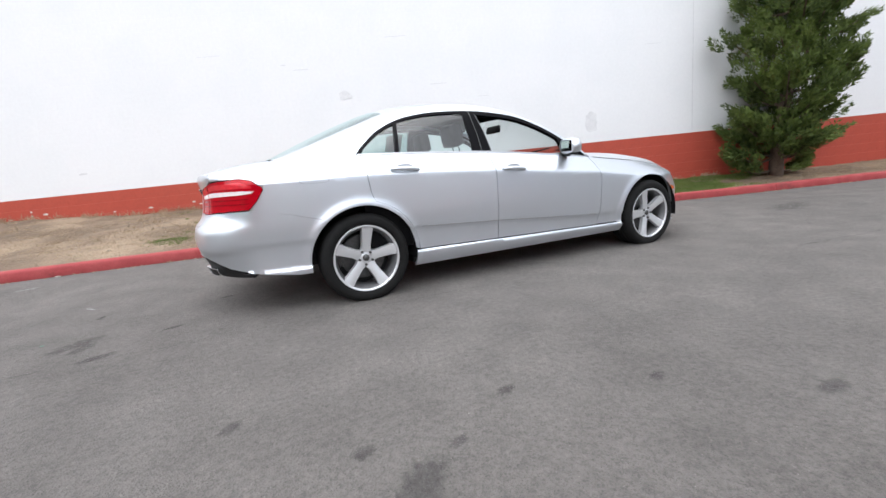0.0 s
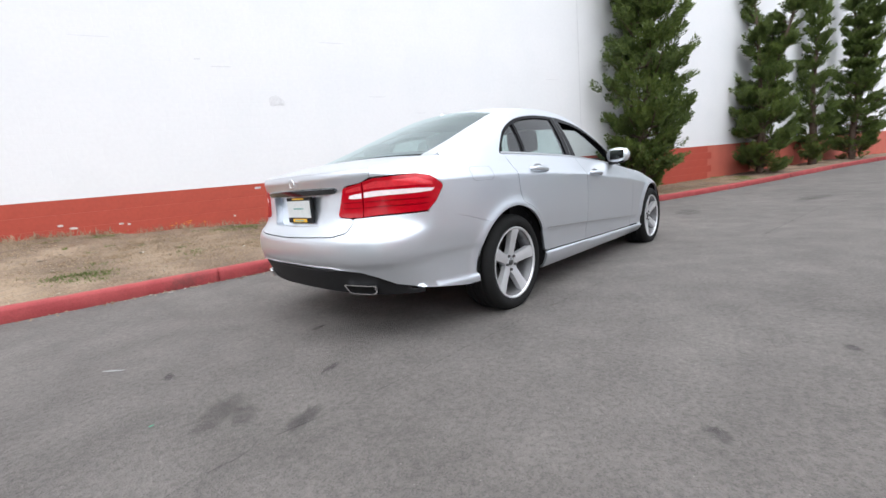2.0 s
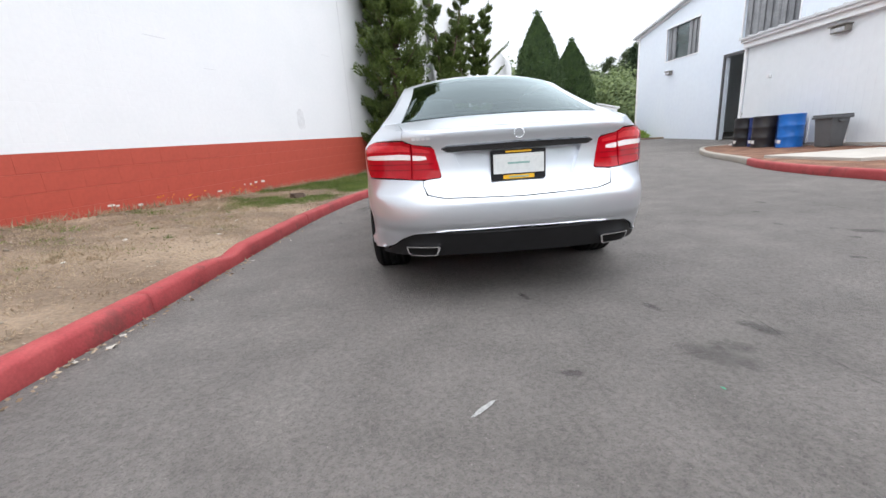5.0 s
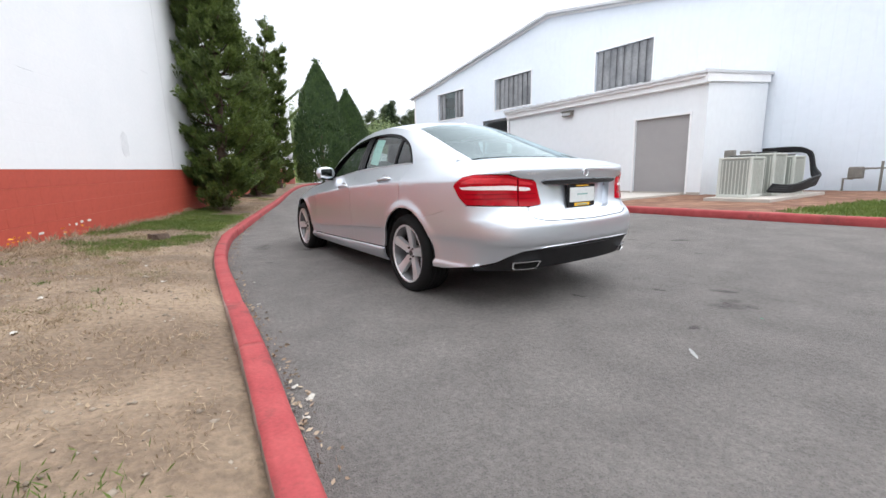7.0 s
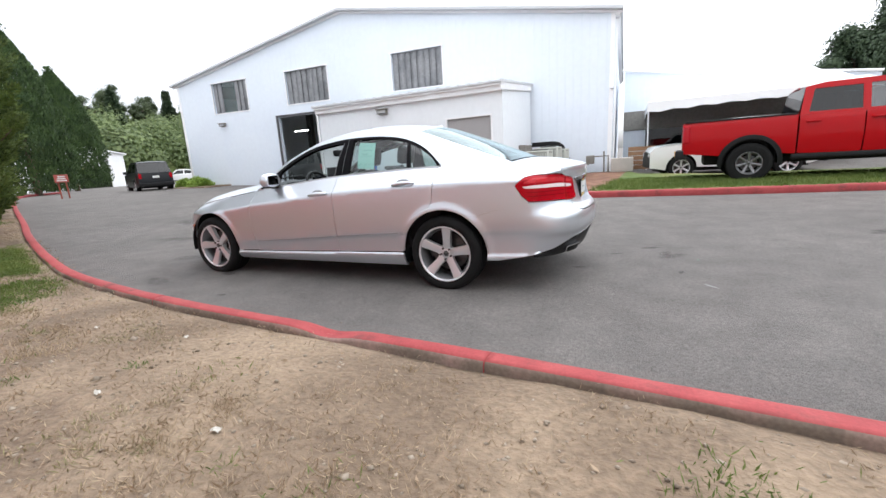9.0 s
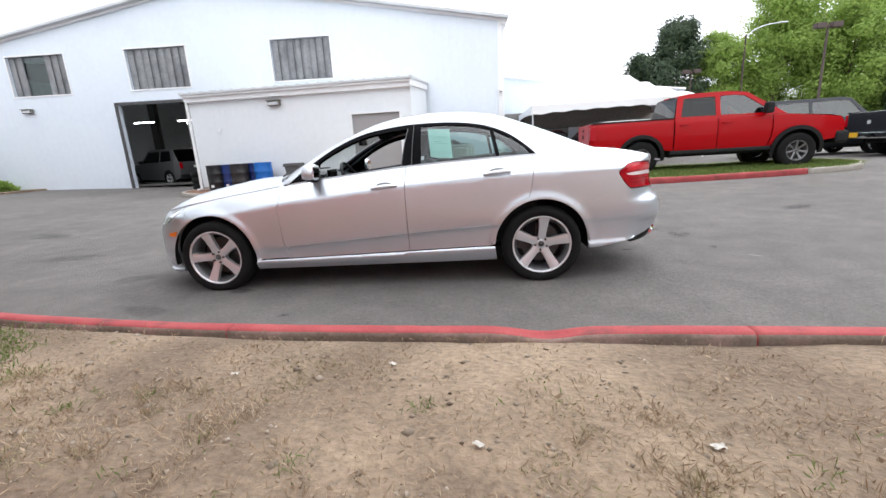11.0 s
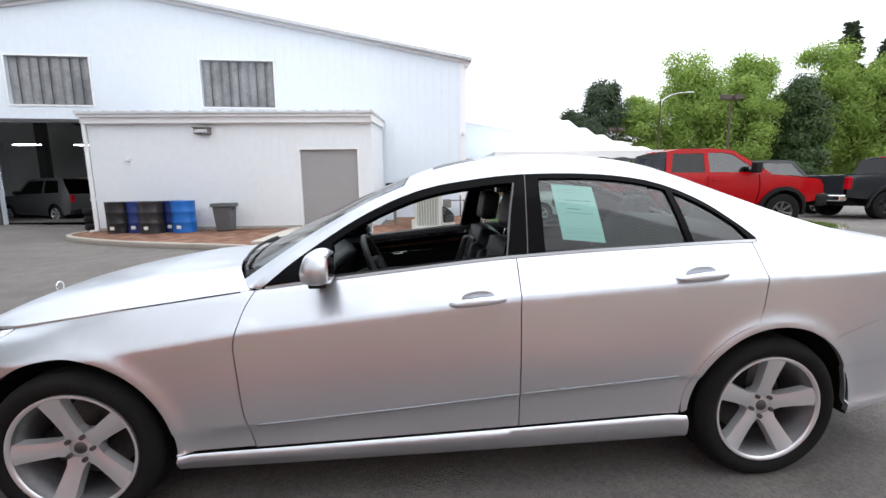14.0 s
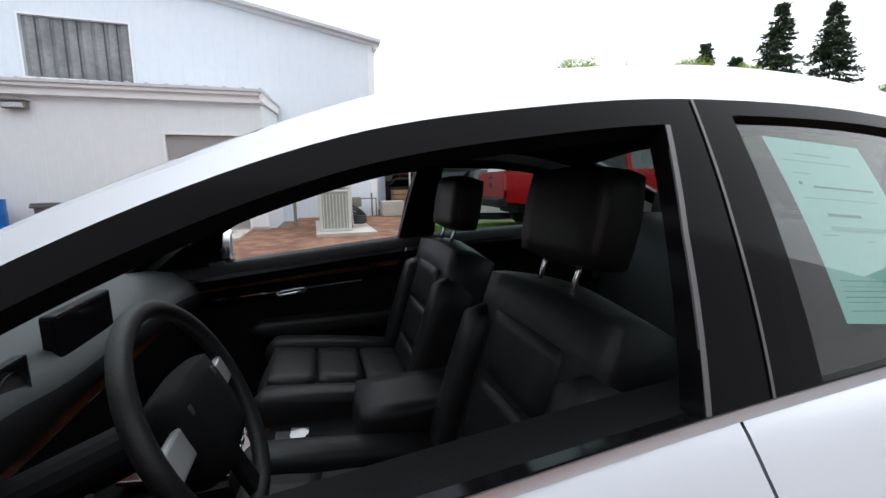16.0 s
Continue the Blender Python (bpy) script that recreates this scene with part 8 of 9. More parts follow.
def flood_pole(name, x, y, z0, h, arm, label):
    P = thing(name, label, "street lamp", pose(x, y, z0))
    part("pole", cyl(0.11, h, 0, 0, 0, 12, r2=0.08), M_POLE, P)
    if arm == "box":
        part("crossbar", box(1.6, 0.12, 0.12, 0, 0, h - 0.15), M_POLE, P)
        for s in (-1, 1):
            part("lamp_head", box(0.8, 0.5, 0.42, 0.62 * s, 0, h - 0.25, 0.04), M_POLE, P)
    else:
        part("arm", tube(smooth_line([(0, 0, h - 0.4), (-0.6, 0.1, h + 0.3), (-1.8, 0.3, h + 0.75), (-3.2, 0.5, h + 0.85)], 20), 0.06, 8), M_ALLOY, P, smooth=True)
        part("lamp_head", box(0.9, 0.3, 0.14, -3.5, 0.52, h + 0.80, 0.05), M_ALLOY, P)
    return P


M_POLE = mat("brown_pole_paint", (0.075, 0.050, 0.045), 0.6, var=0.1, scale=4)
flood_pole("lot_lamp", -30.4, -36.0, 0.2, 9.1, "box", "brown twin floodlight pole over the car lot")
flood_pole("lot_lamp", -26.3, -50.0, 0.2, 8.1, "box", "brown twin floodlight pole over the car lot")
flood_pole("street_lamp", -32.0, -50.0, 0.2, 11.6, "arm", "grey street lamp with a long curved arm")

POST = thing("sign_post", "small faded red sign on two legs beside the kerb", "sign", pose(21.6, -6.55, 0.47, 0, 0, -20))
M_POST = mat("red_brown_paint", (0.26, 0.055, 0.03), 0.6, var=0.15, scale=8)
M_SIGN = mat("faded_red_sign", (0.40, 0.09, 0.07), 0.5, var=0.12, scale=12)
for y in (-0.14, 0.14):
    part("sign_leg", box(0.06, 0.06, 1.0, 0, y, -0.03, 0.008), M_POST, POST)
board = part("sign_board", box(0.03, 0.50, 0.36, -0.045, 0, 0.78, 0.006), M_SIGN, POST)
for k in range(3):
    part("text_bar", box(0.004, 0.36 - 0.05 * k, 0.05, -0.0625, 0, 0.84 + 0.09 * k), M_PANEL_WHITE, board)

# ---------------------------------------------------------------- trees and greenery
def leaf_mat(name, dark, light, rough=0.7, trans=0.0):
    m = bpy.data.materials.new(name)
    m.use_nodes = True
    n, l = m.node_tree.nodes, m.node_tree.links
    b = n["Principled BSDF"]
    b.inputs["Roughness"].default_value = rough
    geo, mix, tc, nz = n.new("ShaderNodeNewGeometry"), n.new("ShaderNodeMix"), n.new("ShaderNodeTexCoord"), n.new("ShaderNodeTexNoise")
    mix.data_type = "RGBA"
    mix.inputs["A"].default_value, mix.inputs["B"].default_value = (*dark, 1), (*light, 1)
    nz.inputs["Scale"].default_value = 1.6
    l.new(tc.outputs["Object"], nz.inputs["Vector"])
    add = n.new("ShaderNodeMath")
    add.operation = "MULTIPLY_ADD"
    add.inputs[1].default_value = 0.55
    rng = n.new("ShaderNodeMapRange")
    rng.inputs[1].default_value, rng.inputs[2].default_value, rng.inputs[3].default_value, rng.inputs[4].default_value = 0.35, 0.65, 0.0, 0.5
    l.new(nz.outputs[0], rng.inputs[0])
    l.new(geo.outputs["Random Per Island"], add.inputs[0]), l.new(rng.outputs[0], add.inputs[2])
    l.new(add.outputs[0], mix.inputs["Factor"]), l.new(mix.outputs["Result"], b.inputs["Base Color"])
    if trans:
        tl, mx = n.new("ShaderNodeBsdfTranslucent"), n.new("ShaderNodeMixShader")
        mx.inputs[0].default_value = trans
        l.new(mix.outputs["Result"], tl.inputs[0])
        l.new(b.outputs[0], mx.inputs[1]), l.new(tl.outputs[0], mx.inputs[2]), l.new(mx.outputs[0], n["Material Output"].inputs[0])
    return m


M_JUNIPER = leaf_mat("juniper_needles", (0.034, 0.058, 0.011), (0.150, 0.205, 0.040))
M_CYPRESS = leaf_mat("cypress_scales", (0.018, 0.042, 0.011), (0.064, 0.112, 0.026))
M_MAPLE = leaf_mat("broad_leaves", (0.190, 0.300, 0.055), (0.390, 0.510, 0.120), trans=0.5)
M_FIR = leaf_mat("fir_needles", (0.020, 0.040, 0.020), (0.060, 0.095, 0.040))
M_WOODS = leaf_mat("far_woods", (0.085, 0.125, 0.055), (0.220, 0.275, 0.110), trans=0.35)
M_BARK = mat("grey_brown_bark", (0.11, 0.075, 0.055), 0.9, var=0.4, scale=6, fine=40, bump=0.6, bump_dist=0.02)
M_GRASS = leaf_mat("grass_blades", (0.070, 0.120, 0.020), (0.170, 0.215, 0.050), trans=0.3)
M_STRAW = leaf_mat("dead_grass", (0.26, 0.19, 0.12), (0.40, 0.305, 0.20))
M_WEED = leaf_mat("dull_weeds", (0.15, 0.135, 0.060), (0.27, 0.24, 0.115))
M_FLOWER = leaf_mat("orange_poppies", (0.75, 0.20, 0.01), (0.85, 0.42, 0.03))


def leaves(centres, directions, size, width, rng, facing=None):
    """Many small pointed leaves: one at each centre, along its direction, turned at random or towards facing."""
    n = len(centres)
    d = directions / np.maximum(np.linalg.norm(directions, axis=1), 1e-9)[:, None]
    r = rng.normal(size=(n, 3)) if facing is None else facing + rng.normal(0, 0.35, (n, 3))
    s = np.cross(d, r)
    s /= np.maximum(np.linalg.norm(s, axis=1), 1e-9)[:, None]
    ln = size * rng.uniform(0.6, 1.4, n)[:, None]
    wd = width * rng.uniform(0.7, 1.3, n)[:, None]
    a, b = centres, centres + d * ln * 0.5 + s * wd
    c, e = centres + d * ln, centres + d * ln * 0.5 - s * wd
    v = np.stack([a, b, c, e], 1).reshape(-1, 3)
    f = np.arange(4 * n).reshape(-1, 4)
    return v, f


def mesh_np(name, v, f, material, parent=None, label=""):
    me = bpy.data.meshes.new(name)
    me.vertices.add(len(v))
    me.vertices.foreach_set("co", np.ascontiguousarray(v, np.float32).ravel())
    k = f.shape[1]
    me.loops.add(len(f) * k)
    me.loops.foreach_set("vertex_index", np.ascontiguousarray(f, np.int32).ravel())
    me.polygons.add(len(f))
    me.polygons.foreach_set("loop_start", np.arange(0, len(f) * k, k, dtype=np.int32))
    me.update()
    me.materials.append(material)
    ob = new(name, me)
    if parent is not None:
        ob.parent = parent
    if label:
        ob["label"] = label
    return ob


def juniper(x, y, z, h, seed, label, leaders, profile, pads, plumes=11, spikes=()):
    """A windswept juniper. leaders: the tops of its stems (x, y, share of the height); profile: how far the branches reach at shares of the height.
    Each branch ends in a pad of upswept plumes, with gaps between the pads. spikes: long bare-looking shoots (height, angle, reach)."""
    rng = np.random.default_rng(seed)
    T = thing("juniper_tree", label, "tree", pose(x, y, z), "junipers along the wall")
    limbs = bmesh.new()
    cs, ds, fs = [], [], []
    stems = []
    for k, (tx, ty, th) in enumerate(leaders):
        top = np.array([tx, ty, th * h])
        fork = np.array([0.06 * math.cos(k * 2.1), 0.06 * math.sin(k * 2.1), 0.14 * h])
        mid1, mid2 = fork + (top - fork) * (0.30, 0.30, 0.36), fork + (top - fork) * (0.72, 0.72, 0.70)
        line = smooth_line([np.array([0, 0, -0.1]), fork, mid1 + rng.normal(0, 0.05, 3), mid2 + rng.normal(0, 0.05, 3), top], 30)
        stems.append(line)
        tube(line, [0.12 * (1 - 0.93 * i / 29) / math.sqrt(len(leaders)) + 0.010 for i in range(30)], 8, limbs)

    def plume(root, d, ln, rad0, m):
        d = d / np.linalg.norm(d)
        q = rng.uniform(0, 1, m)
        rad = rad0 * (np.sin(np.pi * np.clip(q * 0.80 + 0.16, 0, 1)) + 0.06) * rng.uniform(0.35, 1, m)
        off = rng.normal(0, 1, (m, 3))
        off -= (off @ d)[:, None] * d
        off /= np.linalg.norm(off, axis=1)[:, None]
        cs.append(root + d * (q * ln)[:, None] + off * rad[:, None])
        ds.append(d * 1.0 + off * 0.55 + rng.normal(0, 0.15, (m, 3)))
        fs.append(off + np.array([0, 0, 0.55]))

    for k in range(pads):
        line = stems[k % len(stems)]
        g = (k + rng.uniform(0, 1)) / pads
        base = line[min(29, int((0.06 + 0.94 * g) * 29))]
        hh = base[2] / h
        reach = float(np.interp(hh, *profile)) * rng.uniform(0.62, 1.12)
        if len(stems) > 1 and hh > 0.42:
            reach *= 0.52
        a = k * 2.39996 + rng.normal(0, 0.35)
        lift = rng.uniform(0.05, 0.55) * reach + 0.30 * reach * max(0.0, hh - 0.5)
        tip = base + np.array([math.cos(a) * reach, math.sin(a) * reach * 0.75, lift])
        br = smooth_line([base, (base + tip) / 2 - np.array([0, 0, 0.16 * reach]), tip], 8)
        tube(br, [0.024 * (1 - 0.8 * i / 7) + 0.004 for i in range(8)], 5, limbs)
        out = (tip - base) / max(np.linalg.norm(tip - base), 1e-6)
        across = np.array([-math.sin(a), math.cos(a), 0.0])
        n = max(5, int(plumes * rng.uniform(0.7, 1.3)))
        for i in range(n):
            t0 = rng.uniform(0.30, 1.0)
            root = np.array([np.interp(t0, np.linspace(0, 1, 8), br[:, c]) for c in range(3)]) + across * rng.normal(0, 0.17 * min(1.0, reach + 0.2)) + np.array([0, 0, rng.normal(0.02, 0.035)])
            d = out * rng.uniform(0.5, 1.0) + across * rng.normal(0, 0.45) + np.array([0, 0, rng.uniform(0.1, 0.65)])
            plume(root, d, rng.uniform(0.20, 0.36), rng.uniform(0.050, 0.085), 74)
        plume(tip - out * 0.05, out + np.array([0, 0, rng.uniform(0.2, 0.7)]), rng.uniform(0.26, 0.46), 0.055, 60)
    for line in stems:
        for i in range(8, 30, 1):
            for _ in range(1):
                plume(line[i], np.array([rng.normal(0, 0.5), rng.normal(0, 0.5), 1.0]), rng.uniform(0.2, 0.34), 0.06, 46)
    for hs, a, reach in spikes:
        base = stems[-1][min(29, int(hs * 29))]
        tip = base + np.array([math.cos(a) * reach, math.sin(a) * reach, reach * 0.85])
        tube([base, (base + tip) / 2 - np.array([0, 0, 0.08]), tip], [0.016, 0.010, 0.003], 5, limbs)
        for t0 in np.linspace(0.05, 0.95, 12):
            plume(base + (tip - base) * t0, tip - base + rng.normal(0, 0.15, 3), 0.30, 0.085 * (1.2 - t0), 90)
    part("trunk", limbs, M_BARK, T, "grey-brown trunk and limbs", smooth=True)
    v, f = leaves(np.vstack(cs), np.vstack(ds), 0.075, 0.0115, rng, np.vstack(fs))
    mesh_np("crown", v, f, M_JUNIPER, T, "dark green needle crown")
    return T


juniper(7.45, 1.12, 0.24, 7.0, 3, "dark green shaggy juniper tree against the block wall", [(0.10, -0.05, 1.0)],
        ([0, 0.06, 0.18, 0.34, 0.5, 0.64, 0.8, 0.92, 1.0], [0.75, 1.10, 1.22, 1.18, 0.98, 0.82, 0.88, 0.55, 0.15]), 150, 17, [(0.72, 2.6, 1.0), (0.80, -0.7, 0.8)])
juniper(13.0, -0.72, 0.32, 6.7, 8, "forked dark juniper tree with several leaning tops", [(-0.15, 0.55, 1.0), (0.15, -0.95, 0.97), (0.5, -0.1, 0.66)],
        ([0, 0.1, 0.28, 0.42, 0.5, 0.75, 1.0], [0.7, 0.98, 0.98, 0.78, 0.62, 0.55, 0.2]), 120, 14, [(0.9, -1.7, 0.5)])
juniper(16.4, -1.85, 0.42, 6.0, 21, "thin pale juniper tree between two darker ones", [(0.0, 0.1, 1.0)],
        ([0, 0.3, 0.6, 1.0], [0.55, 0.62, 0.45, 0.12]), 60, 10)
juniper(18.6, -2.92, 0.46, 7.1, 15, "juniper tree with long leaning shoots near the wall's end", [(0.1, 0.25, 0.93), (0.0, -0.55, 1.0)],
        ([0, 0.1, 0.3, 0.45, 0.7, 1.0], [0.6, 0.95, 0.95, 0.72, 0.62, 0.2]), 110, 14, [(0.62, -1.6, 1.3), (0.45, -1.5, 1.15), (0.8, 2.0, 0.8)])


def cypress(x, y, z, h, w, seed, label):
    """A dense clipped-looking conifer cone with an uneven skin."""
    rng = np.random.default_rng(seed)
    T = thing("cypress_tree", label, "tree", pose(x, y, z), "tall cypress trees")
    part("trunk", cyl(0.22, h * 0.8, 0, 0, -0.1, 10, r2=0.04), M_BARK, T)
    n = 38000
    g = rng.uniform(0, 1, n) ** 0.85
    a = rng.uniform(0, math.tau, n)
    r = w * np.interp(g, [0, 0.06, 0.25, 0.5, 0.7, 0.85, 0.95, 1.0], [0.84, 0.96, 1.0, 0.87, 0.66, 0.40, 0.18, 0.05])
    bump = np.array([noise.noise((math.cos(q) * 2.2 + seed, math.sin(q) * 2.2, gg * 7)) + 0.6 * noise.noise((math.cos(q) * 6 + seed, math.sin(q) * 6, gg * 22)) for q, gg in zip(a, g)])
    r = r * (1 + 0.20 * bump) * (0.84 + 0.18 * rng.uniform(0, 1, n))
    p = np.stack([r * np.cos(a), r * np.sin(a), 0.15 + g * h], 1)
    d = np.stack([np.cos(a) * 0.45, np.sin(a) * 0.45, np.full(n, 1.0)], 1) + rng.normal(0, 0.25, (n, 3))
    tip = np.stack([rng.normal(0, 0.16, 500), rng.normal(0, 0.16, 500), h * rng.uniform(0.86, 1.06, 500)], 1)
    p, d = np.vstack([p, tip]), np.vstack([d, np.array([0, 0, 1.0]) + rng.normal(0, 0.4, (500, 3))])
    face = p * (1, 1, 0) / np.maximum(np.linalg.norm(p[:, :2], axis=1), 0.1)[:, None] + np.array([0, 0, 0.35])
    v, f = leaves(p, d, 0.21, 0.045, rng, face)
    mesh_np("crown", v, f, M_CYPRESS, T, "dense green cone crown")
    return T


cypress(34.3, -10.6, 0.5, 10.3, 2.4, 4, "tall dense green cypress beside the lane")
cypress(42.5, -16.6, 0.5, 9.8, 2.6, 9, "tall dense green cypress behind the first")


def broadleaf(x, y, z, h, w, seed, label, material=None, dense_=54):
    """A broad-leaved tree: trunk, limbs and clumps of leaves with gaps."""
    rng = np.random.default_rng(seed)
    T = thing("broadleaf_tree", label, "tree", pose(x, y, z), "trees beyond the car lot")
    limbs = bmesh.new()
    tube([(0, 0, -0.2), (0.1, 0, h * 0.3), (0.0, 0.1, h * 0.75)], [0.30, 0.22, 0.06], 8, limbs)
    cs, ds, fs = [], [], []
    for k in range(dense_):
        g = rng.uniform(0.12, 1.0)
        a = rng.uniform(0, math.tau)
        rr = w * math.sin(math.pi * min(0.98, 0.14 + 0.80 * g)) ** 0.7 * math.sqrt(rng.uniform(0.1, 1))
        c = np.array([rr * math.cos(a), rr * math.sin(a), g * h])
        if k % 2 == 0:
            tube([(0, 0, max(0.15 * h, c[2] - rr * 0.8)), tuple(c * (0.6, 0.6, 1) - (0, 0, 0.2 * rr)), tuple(c)], [0.10, 0.06, 0.015], 5, limbs)
        m = int(rng.uniform(640, 900))
        size = rng.uniform(0.10, 0.18) * h * 0.70
        q = rng.normal(0, 1, (m, 3))
        q = q / np.linalg.norm(q, axis=1)[:, None]
        lump = np.array([1 + 0.35 * noise.noise(tuple(p_ * 2.4 + k)) for p_ in q])
        q = q * (lump * rng.uniform(0.30, 1.30, m))[:, None]
        cs.append(c + q * np.array([size, size, size * 0.80]))
        ds.append(np.cross(q, rng.normal(0, 1, (m, 3))) + np.array([0, 0, -0.25]))
        fs.append(q + c / (w + 0.35 * h) * (0.6, 0.6, 0.0) + np.array([0, 0, 0.55]))
    part("trunk", limbs, M_BARK, T, smooth=True)
    v, f = leaves(np.vstack(cs), np.vstack(ds), 0.25, 0.105, rng, np.vstack(fs))
    mesh_np("crown", v, f, material or M_MAPLE, T, "leafy green crown")
    return T


def fir(x, y, z, h, w, seed, label):
    """A fir: a tapering trunk with drooping whorls of needles."""
    rng = np.random.default_rng(seed)
    T = thing("fir_tree", label, "tree", pose(x, y, z), "trees beyond the car lot")
    part("trunk", cyl(0.30, h, 0, 0, -0.1, 8, r2=0.03), M_BARK, T)
    cs, ds = [], []
    for k in range(300):
        g = rng.uniform(0.25, 1.0)
        a = rng.uniform(0, math.tau)
        L = w * (1.02 - g) ** 0.85 * rng.uniform(0.55, 1.05) + 0.12
        m = int(34 + 90 * (1 - g))
        t = rng.uniform(0.1, 1, m)
        p = np.stack([np.cos(a) * L * t, np.sin(a) * L * t, g * h - 0.25 * L * t + 0.06 * L * t * t], 1) + rng.normal(0, 0.16, (m, 3)) * (1, 1, 0.5)
        cs.append(p)
        ds.append(np.array([math.cos(a), math.sin(a), -0.25]) + rng.normal(0, 0.5, (m, 3)))
    v, f = leaves(np.vstack(cs), np.vstack(ds), 0.50, 0.13, rng)
    mesh_np("crown", v, f, M_FIR, T, "dark needle crown")
    return T


broadleaf(-27.0, -55, 0, 14.6, 3.4, 31, "dense dark green tree beyond the car lot", M_FIR, 70)
broadleaf(-23.6, -57, 0, 11.4, 3.0, 32, "smaller dense dark green tree beyond the lot", M_FIR, 60)
broadleaf(-31.5, -54, 0, 12.6, 3.4, 33, "light green leafy tree beyond the lot")
broadleaf(-38.8, -55, 0, 18.8, 5.2, 34, "tall light green leafy tree beyond the lot", None, 76)
broadleaf(-45.2, -52, 0, 14.6, 4.2, 35, "round light green tree beyond the lot")
broadleaf(-50.0, -57, 0, 18.6, 5.0, 36, "tall light green leafy tree beyond the lot", None, 76)
broadleaf(-50.5, -49, 0, 14.6, 2.1, 37, "narrow upright dark green poplar", M_CYPRESS, 70)
broadleaf(-57.5, -54, 0, 19.0, 5.4, 38, "tall light green leafy tree beyond the lot", None, 76)
broadleaf(-64.0, -50, 0, 17.6, 5.0, 39, "tall light green leafy tree beyond the lot", None, 72)
fir(-66.3, -58.5, 0, 24.6, 6.6, 40, "tall dark fir above the leafy trees")
fir(-68.0, -54, 0, 21.2, 8.0, 41, "tall dark fir at the row's end")
fir(-74.5, -52, 0, 29.5, 8.6, 42, "tall dark fir at the row's end")
broadleaf(-72.5, -44, 0, 14.0, 5.0, 43, "round light green tree beyond the lot")
fir(-84.0, -50, 0, 30.0, 8.6, 44, "tall dark fir behind the row")
broadleaf(-86.0, -42, 0, 15.0, 5.2, 45, "round light green tree beyond the lot")

# wooded hill beyond the lane's end
def hill_z(x, y):
    d = max(0.0, x - 63)
    return 0.3 + 17.0 * (1 - math.exp(-d / 26)) * (0.75 + 0.25 * noise.noise((x * 0.03, y * 0.03, 0))) * min(1, max(0, (-6 - y) / 12 + 1))


tagged(obj("wooded_hill", grid_mesh(lambda x, y: (x, y, hill_z(x, y) - 0.6), np.linspace(61, 200, 40), np.linspace(-150, 30, 40)), M_LAWN, smooth=True), "grassy slope under the far woods", "hill", kind="structure")
rng_h = np.random.default_rng(77)
cs, ds, fs = [], [], []
for k in range(620):
    x, y = rng_h.uniform(66, 135), rng_h.uniform(-100, 8)
    s = rng_h.uniform(1.5, 3.2) * (1.5 if rng_h.uniform() < 0.15 else 1)
    m = 380
    q = rng_h.normal(0, 1, (m, 3))
    q /= np.linalg.norm(q, axis=1)[:, None]
    q *= rng_h.uniform(0.6, 1.05, (m, 1))
    cs.append(np.array([x, y, hill_z(x, y) + s * 0.9]) + q * np.array([s, s, s * rng_h.uniform(0.9, 1.6)]))
    ds.append(np.cross(q, rng_h.normal(0, 1, (m, 3))))
    fs.append(q + np.array([0, 0, 0.6]))
v, f = leaves(np.vstack(cs), np.vstack(ds), 0.58, 0.24, rng_h, np.vstack(fs))
tagged(mesh_np("far_woods", v, f, M_WOODS), "hazy green woods covering the far hillside", "woods", kind="stuff")
M_RIDGE = leaf_mat("ridge_leaves", (0.035, 0.055, 0.024), (0.095, 0.125, 0.055), trans=0.25)
for k, (x, y, h, w) in enumerate([(100, -47.5, 9.5, 2.8), (103, -53.5, 12.0, 3.6), (98, -57.5, 8.5, 3.4), (104, -62.0, 10.0, 3.2), (101, -43.0, 7.0, 2.8), (99, -68.0, 9.0, 3.6), (105, -38.0, 7.5, 3.0)]):
    broadleaf(x, y, hill_z(x, y) - 0.5, h, w, 51 + k, "dark green tree on the ridge above the woods", M_RIDGE, 26)
fir(97, -51.0, hill_z(97, -51.0) - 0.5, 11, 2.2, 60, "lone fir above the hillside woods")
fir(102, -66.0, hill_z(102, -66.0) - 0.5, 12, 2.4, 61, "lone fir above the hillside woods")


def shrub(x, y, z, w, h, seed, label):
    rng = np.random.default_rng(seed)
    T = thing("shrub", label, "shrub", pose(x, y, z))
    m = 2600
    q = rng.normal(0, 1, (m, 3))
    q /= np.linalg.norm(q, axis=1)[:, None]
    q[:, 2] = np.abs(q[:, 2])
    lump = np.array([1 + 0.3 * noise.noise(tuple(p * 2.2 + seed)) for p in q])
    c = q * lump[:, None] * np.array([w / 2, w / 2, h]) * rng.uniform(0.6, 1, (m, 1))
    v, f = leaves(c, q + rng.normal(0, 0.5, (m, 3)), 0.13, 0.04, rng)
    mesh_np("foliage", v, f, M_MAPLE, T, "small green leaves")
    part("stem", cyl(0.03, h * 0.5, 0, 0, -0.03, 6), M_BARK, T)


shrub(20.3, -12.5, 0.45, 1.3, 0.55, 5, "low round green shrub at the workshop's corner")
shrub(22.4, -13.0, 0.46, 0.9, 0.5, 6, "low round green shrub at the workshop's corner")
tagged(obj("shrub_bed", box(4.0, 2.2, 0.25, 20.8, -12.7, 0.28, 0.05), M_DIRT), "dirt bed with kerb edge under the shrubs", "ground", kind="structure")

# grass, straw, litter on the verge and the lawn
def verge_height(x, y):
    f_ = (y - kerb_y(x) - 0.12) / (wall_y(x) + 0.05 - kerb_y(x) - 0.12)
    return verge_point(x, float(np.clip(f_, 0, 1)))[2]


